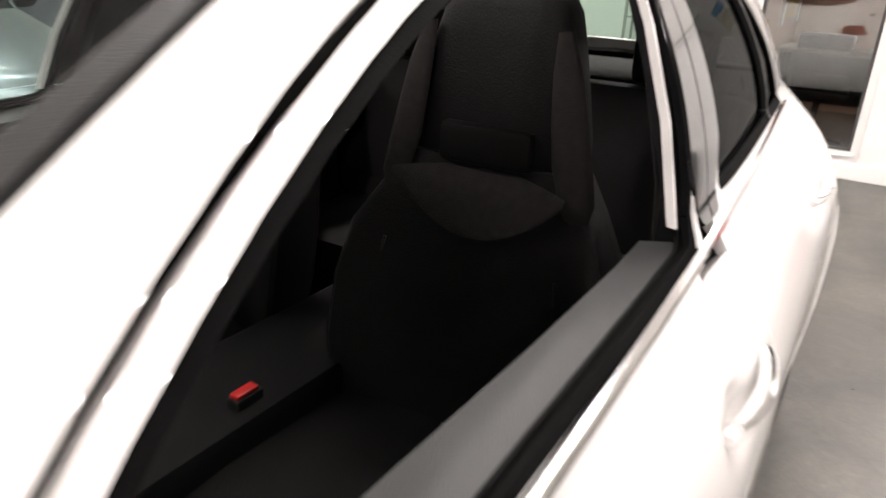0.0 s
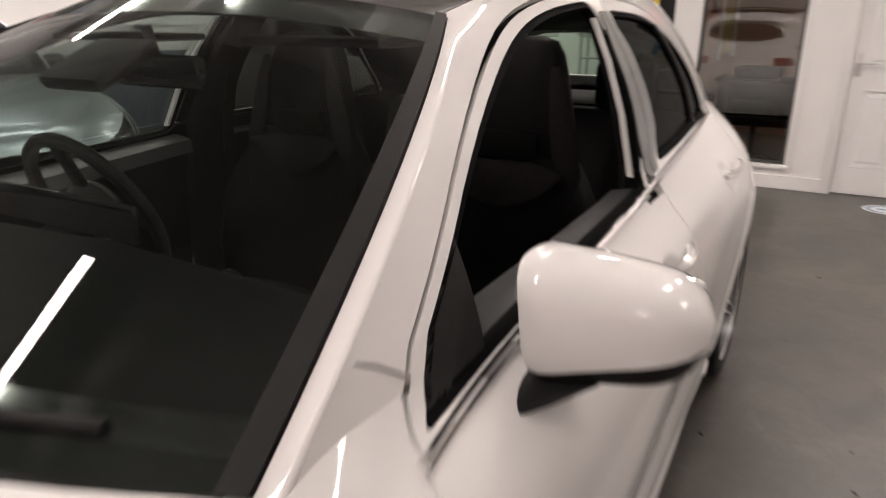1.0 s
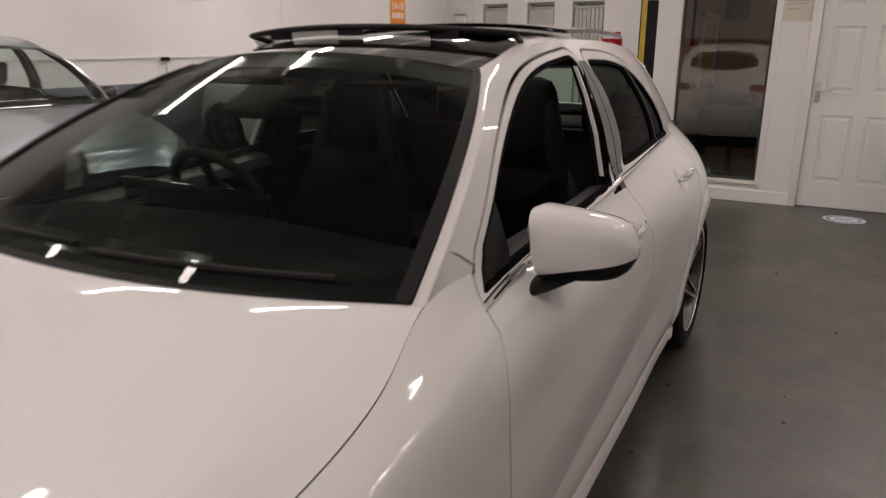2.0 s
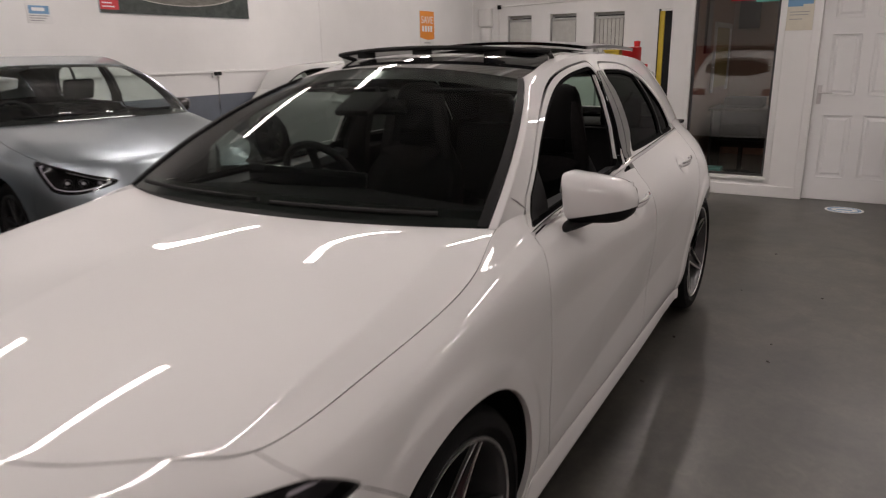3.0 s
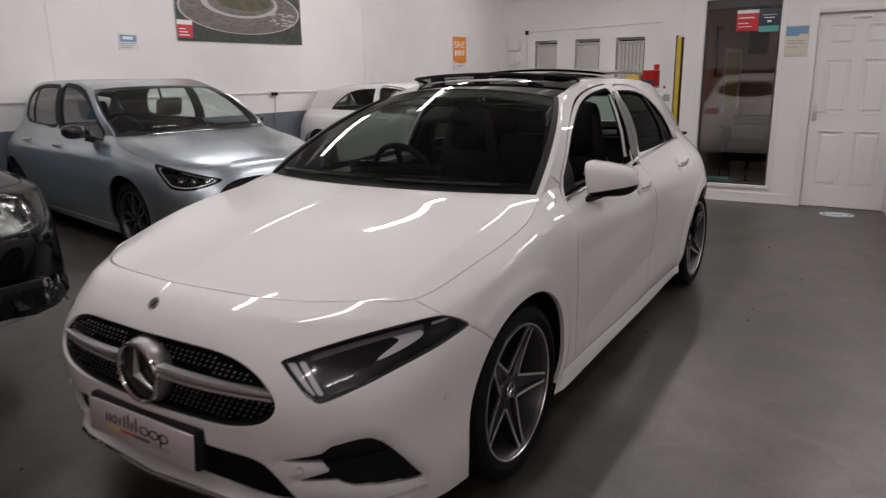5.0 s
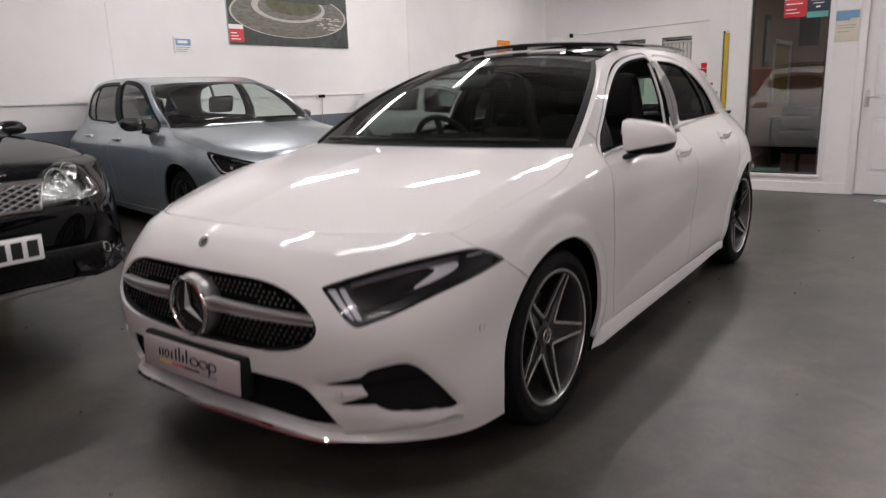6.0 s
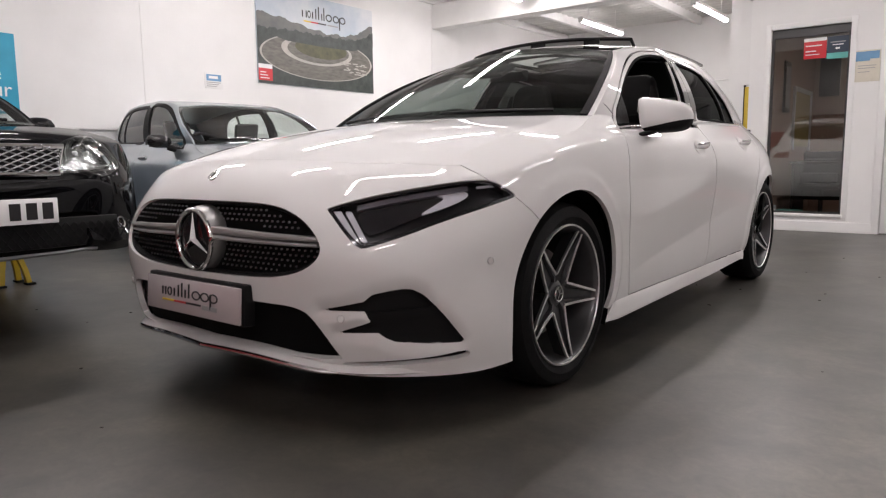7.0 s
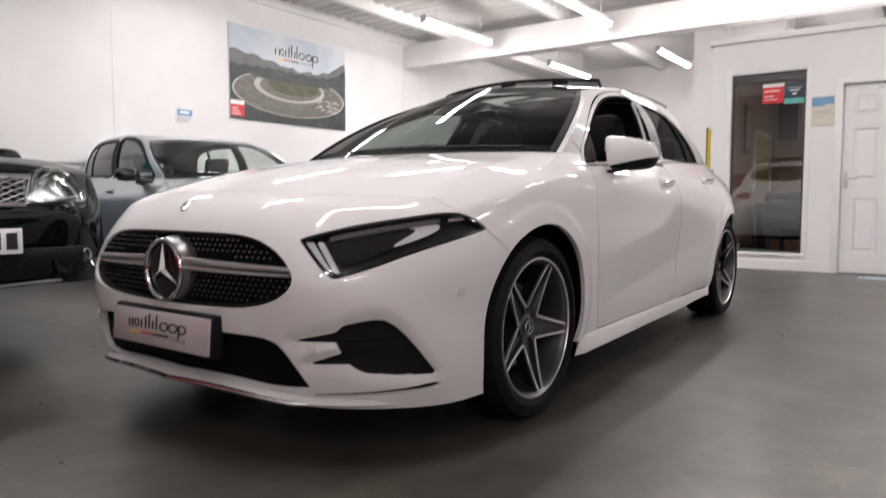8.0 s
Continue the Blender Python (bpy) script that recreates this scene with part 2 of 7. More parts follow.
def inside(points, poly):
    """Signed distance of 2D points to a closed outline, positive inside."""
    p, poly = np.asarray(points, float), np.asarray(poly, float)
    best, odd = np.full(len(p), 1e9), np.zeros(len(p), bool)
    for a, b in zip(poly, np.roll(poly, -1, 0)):
        d = b - a
        t = np.clip(((p - a) @ d) / max(d @ d, 1e-12), 0, 1)
        best = np.minimum(best, np.hypot(*(p - a - t[:, None] * d).T))
        if a[1] != b[1]:
            cross = (a[1] > p[:, 1]) != (b[1] > p[:, 1])
            odd ^= cross & (p[:, 0] < (b[0] - a[0]) * (p[:, 1] - a[1]) / (b[1] - a[1]) + a[0])
    return np.where(odd, best, -best)


def clip(surface, field):
    """The part of a surface (vertices, faces) where the field, one value a vertex, is positive, cut smoothly."""
    verts, faces = surface
    f = np.asarray(field, float)
    f = np.where(np.abs(f) < 1e-5, 1e-5, f)
    out, made, kept, result = [], {}, {}, []

    def keep(i):
        if i not in kept:
            kept[i] = len(out)
            out.append(verts[i])
        return kept[i]

    def cut(i, j):
        key = (min(i, j), max(i, j))
        if key not in made:
            t = f[key[0]] / (f[key[0]] - f[key[1]])
            made[key] = len(out)
            out.append(verts[key[0]] * (1 - t) + verts[key[1]] * t)
        return made[key]

    sign = (f > 0).tolist()
    for face in faces:
        within = sum(sign[i] for i in face)
        if within == len(face):
            result.append(tuple(keep(i) for i in face))
            continue
        if not within:
            continue
        poly = []
        for i, j in zip(face, face[1:] + face[:1]):
            if f[i] > 0:
                poly.append(keep(i))
            if (f[i] > 0) != (f[j] > 0):
                poly.append(cut(i, j))
        if len(poly) > 2:
            result.append(tuple(poly))
    return np.array(out).reshape(-1, 3), result


# ---- the shape of a hatchback: half a body in columns from the nose round to the tail ----
def column(*points):
    return np.array(points, float)


def hatch_columns():
    c = []
    c.append(column((0, -.86, .20), (0, -.887, .27), (0, -.905, .42), (0, -.90, .56), (0, -.872, .68), (0, -.83, .75), (0, -.795, .785), (0, -.755, .806)))
    c.append(column((.28, -.845, .20), (.28, -.872, .27), (.28, -.892, .42), (.28, -.887, .56), (.275, -.857, .68), (.27, -.81, .75), (.265, -.772, .783), (.26, -.73, .803)))
    c.append(column((.53, -.79, .18), (.535, -.82, .27), (.54, -.845, .42), (.54, -.838, .555), (.53, -.79, .66), (.515, -.735, .735), (.505, -.70, .768), (.49, -.655, .792)))
    c.append(column((.70, -.66, .17), (.715, -.69, .27), (.725, -.70, .42), (.72, -.68, .56), (.705, -.63, .66), (.685, -.585, .73), (.665, -.56, .762), (.64, -.54, .787)))
    c.append(column((.815, -.49, .166), (.835, -.51, .27), (.83, -.51, .42), (.827, -.50, .56), (.817, -.47, .66), (.795, -.455, .73), (.77, -.45, .76), (.735, -.445, .785)))
    c.append(column((.84, -.28, .165), (.862, -.28, .27), (.868, -.28, .42), (.87, -.28, .56), (.862, -.27, .665), (.842, -.262, .757), (.818, -.258, .793), (.776, -.252, .824)))
    c.append(column((.85, 0, .16), (.872, 0, .27), (.882, 0, .42), (.89, 0, .58), (.885, 0, .70), (.862, 0, .798), (.838, 0, .842), (.798, 0, .872)))
    c.append(column((.825, .22, .157), (.856, .22, .27), (.871, .22, .42), (.882, .22, .59), (.876, .22, .715), (.853, .22, .825), (.820, .22, .884), (.783, .22, .917)))
    c.append(column((.815, .40, .155), (.845, .40, .27), (.862, .40, .42), (.874, .40, .60), (.868, .40, .73), (.838, .40, .845), (.788, .40, .922), (.742, .40, .968)))
    c.append(column((.81, .62, .155), (.84, .62, .27), (.858, .62, .42), (.87, .62, .60), (.862, .62, .74), (.832, .62, .85), (.767, .62, .928), (.742, .62, .972)))
    c.append(column((.80, 1.2, .16), (.835, 1.2, .27), (.855, 1.2, .42), (.868, 1.2, .60), (.862, 1.2, .74), (.828, 1.2, .86), (.752, 1.2, .955), (.732, 1.2, .995)))
    c.append(column((.79, 1.8, .165), (.826, 1.8, .27), (.845, 1.8, .42), (.860, 1.8, .60), (.862, 1.8, .74), (.822, 1.8, .87), (.735, 1.8, .985), (.713, 1.8, 1.02)))
    c.append(column((.785, 2.35, .18), (.825, 2.35, .27), (.845, 2.35, .42), (.862, 2.35, .60), (.858, 2.35, .74), (.806, 2.35, .885), (.70, 2.35, 1.0), (.68, 2.35, 1.03)))
    c.append(column((.79, 2.75, .20), (.825, 2.75, .28), (.84, 2.75, .42), (.855, 2.75, .60), (.846, 2.75, .75), (.775, 2.75, .90), (.66, 2.75, 1.015), (.645, 2.75, 1.04)))
    c.append(column((.71, 3.15, .22), (.74, 3.15, .30), (.755, 3.15, .44), (.76, 3.15, .60), (.745, 3.15, .75), (.68, 3.15, .90), (.585, 3.15, 1.0), (.562, 3.15, 1.03)))
    c.append(column((.52, 3.42, .24), (.55, 3.45, .32), (.56, 3.47, .45), (.555, 3.45, .60), (.54, 3.42, .75), (.50, 3.38, .88), (.45, 3.34, .99), (.43, 3.32, 1.02)))
    c.append(column((0, 3.5, .24), (0, 3.54, .32), (0, 3.56, .45), (0, 3.54, .60), (0, 3.5, .75), (0, 3.46, .90), (0, 3.42, .99), (0, 3.40, 1.02)))
    return np.array(c)


COLUMN_AT = np.array([0, .28, .55, .78, .98, 1.18, 1.46, 1.68, 1.87, 2.09, 2.66, 3.26, 3.81, 4.21, 4.66, 5.05, 5.68])
ROW_AT = np.array([0, .1, .25, .4, .52, .63, .72, .79])


def side_surface(across=330, up=60, reach=None):
    u, v = np.linspace(0, reach or COLUMN_AT[-1], across), np.linspace(0, ROW_AT[-1], up)
    rows = spline(COLUMN_AT, hatch_columns(), u)
    grid = spline(ROW_AT, rows.transpose(1, 0, 2), v)
    return grid.reshape(-1, 3), grid_faces(up, across)


def top_edge(u):
    """The upper edge of the lower body."""
    return spline(COLUMN_AT, hatch_columns()[:, -1], u)


def hood_surface(across=40, along=60):
    """From the nose edge to the foot of the windscreen, half, s across from the middle to the shut line."""
    t = np.linspace(0, 1, along)
    edge_front = top_edge(np.linspace(0, COLUMN_AT[4], across))
    s = np.linspace(0, 1, across)
    rear = np.stack([s * .742, .208 + .192 * s ** 2.2, .977 - .009 * s ** 2], 1)
    side_u = np.linspace(COLUMN_AT[4], COLUMN_AT[8], along)
    side = top_edge(side_u)
    tt = (side[:, 1] - side[0, 1]) / (side[-1, 1] - side[0, 1])
    middle = spline([0, .12, .4, .72, 1], [(0, -.755, .806), (0, -.64, .842), (0, -.36, .908), (0, -.05, .955), (0, .208, .977)], tt)
    grid = np.zeros((along, across, 3))
    for i in range(along):
        a, b = middle[i], side[i]
        flat = a[None] * (1 - s[:, None]) + b[None] * s[:, None]
        # lines of constant s run from the nose edge to the windscreen
        blend = edge_front * (1 - tt[i]) + rear * tt[i]
        corner = (edge_front[0] * (1 - tt[i]) + rear[0] * tt[i]) * (1 - s[:, None]) + (edge_front[-1] * (1 - tt[i]) + rear[-1] * tt[i]) * s[:, None]
        grid[i] = flat + blend - corner
        w = math.sin(math.pi * tt[i]) ** .7
        ridge = np.where(s < .87, (s / .87) ** 1.4, (1 - s) / .13)
        grid[i, :, 2] += w * ridge * (.024 + .004 * tt[i])
    return grid.reshape(-1, 3), grid_faces(along, across)


def rail(s):
    return spline([0, .15, .36, .6, .83, 1], [(.52, 1.09, 1.312), (.513, 1.4, 1.375), (.505, 1.83, 1.395), (.495, 2.33, 1.38), (.462, 2.8, 1.33), (.395, 3.15, 1.27)], s)


def cabin_surface(along=150, up=30):
    """The cabin's side from the belt up to the roof rail."""
    s, v = np.linspace(0, 1, along), np.linspace(0, 1, up)
    low = top_edge(np.linspace(COLUMN_AT[8], COLUMN_AT[14], 400))
    y = .40 + 2.75 * s
    low = np.stack([np.interp(y, low[:, 1], low[:, 0]), y, np.interp(y, low[:, 1], low[:, 2])], 1)
    top = rail(s)
    grid = low[None] * (1 - v[:, None, None]) + top[None] * v[:, None, None]
    bow = (v * (1 - v))[:, None]
    grid[..., 0] += bow * (.13 - .09 * np.clip((s - .72) / .25, 0, 1))[None]
    grid[..., 2] += bow * (.02 + .10 * np.exp(-s / .06))[None]
    return grid.reshape(-1, 3), grid_faces(up, along)


def windscreen_surface(across=30, along=30):
    s, t = np.linspace(0, 1, across), np.linspace(0, 1, along)
    low = np.stack([s * .742, .235 + .165 * s ** 2.2, .988 - .020 * s ** 2], 1)
    top = np.stack([s * .52, 1.0 + .09 * s ** 2, 1.362 - .05 * s ** 2.2], 1)
    grid = low[None] * (1 - t[:, None, None]) + top[None] * t[:, None, None]
    bow = (t * (1 - t))[:, None]
    grid[..., 2] += bow * (.06 + .06 * s ** 6)[None]
    grid[..., 0] += bow * .13 * (s ** 3)[None]
    return grid.reshape(-1, 3), grid_faces(along, across)


def roof_surface(across=26, along=80):
    s, t = np.linspace(0, 1, across), np.linspace(0, 1, along)
    r = rail(t)
    m = spline([0, .15, .36, .6, .83, 1], [(0, 1.0, 1.362), (0, 1.35, 1.413), (0, 1.8, 1.432), (0, 2.32, 1.418), (0, 2.85, 1.366), (0, 3.25, 1.31)], t)
    grid = np.zeros((along, across, 3))
    grid[..., 0] = r[:, None, 0] * s
    grid[..., 1] = m[:, None, 1] + (r[:, None, 1] - m[:, None, 1]) * s ** 2
    grid[..., 2] = m[:, None, 2] + (r[:, None, 2] - m[:, None, 2]) * s ** 2.2
    return grid.reshape(-1, 3), grid_faces(along, across)


def tail_surface(across=24, along=24):
    """Rear window and tailgate's upper part."""
    s, t = np.linspace(0, 1, across), np.linspace(0, 1, along)
    top = np.stack([s * .395, 3.25 - .10 * s ** 2, 1.31 - .04 * s ** 2.2], 1)
    low = top_edge(np.linspace(COLUMN_AT[16], COLUMN_AT[14], across))
    grid = top[None] * (1 - t[:, None, None]) + low[None] * t[:, None, None]
    grid[..., 1] += (t * (1 - t))[:, None] * .12
    return grid.reshape(-1, 3), grid_faces(along, across)

# ---- the showroom ----
LEFT, RIGHT, BACK, FRONT, TOP = -6.31, 7.4, 13.4, -6.1, 3.86


def structure(name, bm, mat, label, category, smooth=False):
    return tagged(part(name, bm, mat, None, label, smooth), "", category, "", "structure")


def floor_material():
    """Grey painted concrete, worn pale in patches, scuffed and dusty, with a soft sheen."""
    m = material("painted concrete floor", (.235, .23, .222), .34)
    t = m.node_tree
    p = t.nodes["Principled BSDF"]
    co = t.nodes.new("ShaderNodeTexCoord")

    def noise_node(scale, detail, rough=.6, dist=0.0):
        n = t.nodes.new("ShaderNodeTexNoise")
        n.inputs["Scale"].default_value, n.inputs["Detail"].default_value = scale, detail
        n.inputs["Roughness"].default_value, n.inputs["Distortion"].default_value = rough, dist
        t.links.new(co.outputs["Object"], n.inputs["Vector"])
        return n.outputs["Fac"]

    def ramp(src, lo, hi, a, b):
        r = t.nodes.new("ShaderNodeValToRGB")
        r.color_ramp.elements[0].position, r.color_ramp.elements[1].position = lo, hi
        r.color_ramp.elements[0].color, r.color_ramp.elements[1].color = (*a, 1), (*b, 1)
        t.links.new(src, r.inputs["Fac"])
        return r.outputs["Color"]

    def mixed(kind, fac, a, b):
        x = t.nodes.new("ShaderNodeMix")
        x.data_type, x.blend_type = "RGBA", kind
        x.inputs["Factor"].default_value = fac
        t.links.new(a, x.inputs["A"])
        t.links.new(b, x.inputs["B"])
        return x.outputs["Result"]

    broad = ramp(noise_node(.8, 5, .55, .4), .28, .72, (.029, .028, .026), (.073, .0675, .057))
    patch = ramp(noise_node(3.1, 6, .6, .6), .30, .70, (.54, .54, .55), (1.52, 1.47, 1.38))
    speck = ramp(noise_node(55, 3, .6), .0, 1.0, (.70, .70, .70), (1.30, 1.30, 1.30))
    scuff = ramp(noise_node(13, 7, .7, 1.2), .36, .66, (.78, .78, .78), (1.22, 1.21, 1.19))
    colour = mixed("MULTIPLY", 1, mixed("MULTIPLY", 1, mixed("MULTIPLY", 1, broad, patch), scuff), speck)
    t.links.new(colour, p.inputs["Base Color"])
    rough = t.nodes.new("ShaderNodeMapRange")
    rough.inputs["From Min"].default_value, rough.inputs["From Max"].default_value = .0, 1.0
    rough.inputs["To Min"].default_value, rough.inputs["To Max"].default_value = .30, .46
    p.inputs["Specular IOR Level"].default_value = .95
    t.links.new(noise_node(1.3, 3, .5), rough.inputs["Value"])
    t.links.new(rough.outputs["Result"], p.inputs["Roughness"])
    return m


FLOOR = floor_material()
structure("floor", box((LEFT - .2, FRONT - .2, -.15), (RIGHT + .2, BACK + .2, 0)), FLOOR, "grey painted concrete workshop floor, scuffed and lightly glossy", "floor")
structure("wall_west", box((LEFT - .2, FRONT, 0), (LEFT, BACK, TOP + .2)), WALL_PAINT, "white painted side wall", "wall")
structure("wall_east", box((RIGHT, FRONT, 0), (RIGHT + .2, BACK, TOP + .2)), WALL_PAINT, "white painted side wall", "wall")
structure("wall_south", box((LEFT - .2, FRONT - .2, 0), (RIGHT + .2, FRONT, TOP + .2)), WALL_PAINT, "white painted end wall", "wall")
# unseen red band, added to throw red reflections on the car's nose
structure("red_bounce_band", box((LEFT, FRONT, .0), (RIGHT, FRONT + .012, 1.5)), material("red bounce colour", (.42, .022, .03), .5, vary=.12, scale=2, rough_vary=.1), "unseen red band on the end wall, added for red reflections", "wall")
structure("dado_west", box((LEFT, FRONT, .0), (LEFT + .012, BACK, .91)), DADO_PAINT, "slate grey painted lower band of the side wall", "wall")


def back_wall():
    """The far wall with three tall narrow windows."""
    slots = [(-5.42, -4.86), (-4.42, -3.84), (-3.46, -2.82)]
    pieces = [box((LEFT - .2, BACK, 2.18), (RIGHT + .2, BACK + .25, TOP + .2)), box((LEFT - .2, BACK, 0), (RIGHT + .2, BACK + .25, .95))]
    edges = [LEFT - .2] + [e for s in slots for e in s] + [RIGHT + .2]
    for a, b in zip(edges[::2], edges[1::2]):
        pieces.append(box((a, BACK, .95), (b, BACK + .25, 2.18)))
    structure("wall_north", join(*pieces), WALL_PAINT, "white painted far wall with three tall narrow windows", "wall")
    blind = material("vertical blind fabric", (.55, .55, .52), .8, vary=.08, scale=9)
    frame_mat = material("grey window frame", (.42, .42, .41), .5, vary=.08)
    for k, (a, b) in enumerate(slots):
        w = tagged(thing(f"window_{k + 1}", Matrix.Identity(4), "tall narrow window with pale vertical blinds", "window", "far wall windows"), kind="structure")
        part("window_frame", join(box((a, BACK + .12, .95), (a + .04, BACK + .17, 2.18)), box((b - .04, BACK + .12, .95), (b, BACK + .17, 2.18)),
                                  box((a + .04, BACK + .12, 2.13), (b - .04, BACK + .17, 2.18)), box((a + .04, BACK + .12, .95), (b - .04, BACK + .17, .99))), frame_mat, w)
        part("pane", box((a + .04, BACK + .14, .99), (b - .04, BACK + .15, 2.13)), GLOSS_BLACK, w)
        part("blind_rail", box((a + .01, BACK + .03, 2.05), (b - .01, BACK + .09, 2.10), .005), frame_mat, w)
        n = 7
        for i in range(n):
            x = a + .03 + (b - a - .06) * (i + .5) / n
            part("slat", box((-.036, -.002, .97), (.036, .002, 2.05), 0, Matrix.Translation((x, BACK + .06, 0)) @ Matrix.Rotation(radians(24 + 5 * math.sin(i * 2.1)), 4, "Z")), blind, w)


back_wall()


def ceiling():
    """Trapezoid roof deck, its ribs across the room."""
    verts, faces, y, k = [], [], FRONT - .2, 0
    prof = [(0, 0), (.06, .035), (.12, .035), (.18, 0)]
    ys = []
    while y < BACK + .3:
        ys += [(y + a, b) for a, b in prof]
        y += .24
    for a, h in ys:
        verts += [(LEFT - .2, a, TOP + h), (RIGHT + .2, a, TOP + h)]
    for i in range(len(ys) - 1):
        faces.append((2 * i, 2 * i + 2, 2 * i + 3, 2 * i + 1))
    me = bpy.data.meshes.new("ceiling")
    me.from_pydata(verts, [], faces)
    me.materials.append(DECK_PAINT)
    ob = tagged(new("ceiling", me), "off-white ribbed metal roof deck", "ceiling", "", "structure")
    s = ob.modifiers.new("thickness", "SOLIDIFY")
    s.thickness, s.offset = .05, 1


ceiling()
for x in (-5.3, -3.15, -1.05, 1.1, 3.2, 5.3):
    structure("roof_joist", box((x - .05, FRONT, TOP - .20), (x + .05, BACK, TOP - .003), .01), STEEL_PAINT, "white painted steel roof joist", "joist")
for y in (-3.3, 2.2, 8.12):
    structure("main_beam", box((LEFT, y, 3.23), (RIGHT, y + .26, TOP - .20 - .004), .012), STEEL_PAINT, "white boxed-in main roof beam", "beam")
structure("wall_plate", box((LEFT, FRONT, 3.66), (LEFT + .07, BACK, 3.74), .008), STEEL_PAINT, "white rail along the top of the wall", "trim")
for y in (2.45, 8.10, -3.2):
    structure("wall_joint", box((LEFT, y, .92), (LEFT + .006, y + .014, 3.64)), STEEL_PAINT, "narrow cover strip over a wall joint", "trim")


def trunking(y0, y1, z):
    return structure("wall_trunking", box((LEFT + .001, y0, z), (LEFT + .03, y1, z + .028), .004), STEEL_PAINT, "thin white cable trunking on the wall", "trunking")


trunking(FRONT + .1, 13.2, 1.205)


def lamp_fitting(x, y):
    """A batten whose rounded diffuser shines downwards under an opaque tray."""
    ob = thing("tube_light", pose(x, y, 3.40), "white ceiling batten with a lit rounded diffuser", "lamp", "ceiling tube lights")
    part("batten", box((-.052, -.93, .012), (.052, .93, .07), .008), STEEL_PAINT, ob)
    for e in (-1, 1):
        part("end_cap", box((-.050, e * .912 - .014, -.036), (.050, e * .912 + .014, .0115), .006), STEEL_PAINT, ob)
    arc = [(.046 * math.cos(a), .010 + .044 * math.sin(a)) for a in np.linspace(math.pi, 2 * math.pi, 13)]
    part("diffuser", loft([[(px, e, pz) for px, pz in arc] for e in (-.897, .897)]), TUBE, ob)
    for s in (-.6, .6):
        part("hanger", tube([(0, s, .07), (0, s, TOP - 3.40 + .02)], .006, 8), STEEL_PAINT, ob)
    return ob


for lx in (-4.25, -2.15, -.05):
    for ly in (3.1, 7.3 if lx > -1 else 6.95, 10.95):
        lamp_fitting(lx, ly)
for lx, ly in ((-3.65, -.4), (-1.45, -.5), (.65, -.95)):
    lamp_fitting(lx, ly)
# unseen battens, added to light the nose and the floor before it
for lx in (2.75, 4.85):
    lamp_fitting(lx, -4.6)
# unseen battens on the right, added to brighten the flank and office front
for lx, ly in ((2.05, 6.95), (2.05, 3.1), (4.15, 3.1), (6.25, 3.1)):
    lamp_fitting(lx, ly)


# ---- office box with window and door ----
OY, OX, OTOP = 6.22, -.205, 2.53


def office():
    y0, y1 = OY, OY + .12
    gap = [(.01, .77, .19, 2.175), (1.12, 1.885, 0, 1.982)]
    p = [box((OX, y0, 0), (.01, y1, OTOP)), box((.77, y0, 0), (1.12, y1, OTOP)), box((1.885, y0, 0), (RIGHT, y1, OTOP)),
         box((.01, y0, 0), (.77, y1, .19)), box((.01, y0, 2.175), (.77, y1, OTOP)), box((1.12, y0, 1.982), (1.885, y1, OTOP)),
         box((OX, y1, 0), (OX + .1, 10.4, OTOP))]
    structure("wall_office", join(*p), OFFICE_PAINT, "white office partition with a tall window", "wall")
    structure("office_cap", box((OX - .03, y0 - .04, OTOP), (RIGHT, y1 + .02, OTOP + .07), .008), OFFICE_PAINT, "white cap board along the top of the partition", "trim")
    structure("office_ceiling", box((OX, y1 + .02, OTOP), (RIGHT, 10.5, OTOP + .05)), OFFICE_PAINT, "flat office ceiling", "ceiling")
    pink = material("dusky pink office wall", (.50, .36, .30), .7, vary=.06, scale=2)
    structure("wall_office_back", box((OX + .1, 9.2, 0), (RIGHT, 9.3, OTOP)), pink, "dusky pink office rear wall", "wall")
    structure("wall_office_side", box((OX + .1, y1, 0), (OX + .115, 9.2, OTOP)), pink, "dusky pink office side wall", "wall")
    structure("baseboard", join(box((OX, y0 - .018, 0), (1.06, y0, .11), .004)), OFFICE_PAINT, "white skirting board", "baseboard")
    # window frame
    w = tagged(thing("office_window", Matrix.Identity(4), "tall fixed office window in a thin dark frame", "window"), kind="structure")
    f = material("dark window frame", (.05, .05, .05), .4, rough_vary=.1)
    a, b, lo, hi = gap[0]
    d0, d1 = y0 + .03, y0 + .08
    part("window_frame", join(box((a, d0, lo), (a + .022, d1, hi)), box((b - .022, d0, lo), (b, d1, hi)), box((a + .022, d0, lo), (b - .022, d1, lo + .02)),
                              box((a + .022, d0, hi - .09), (b - .022, d1, hi))), f, w)
    pane = part("pane", box((a + .022, y0 + .05, lo + .02), (b - .022, y0 + .056, hi - .09)), OFFICE_GLASS, w)
    pane.visible_shadow = False
    trim = join(box((a - .055, y0 - .012, lo - .06), (a, y0, hi + .055), .003), box((b, y0 - .012, lo - .06), (b + .055, y0, hi + .055), .003),
                box((a, y0 - .012, hi), (b, y0, hi + .055), .003), box((a - .02, y0 - .03, lo - .03), (b + .02, y0, lo), .004))
    part("window_trim", trim, OFFICE_PAINT, w)


office()


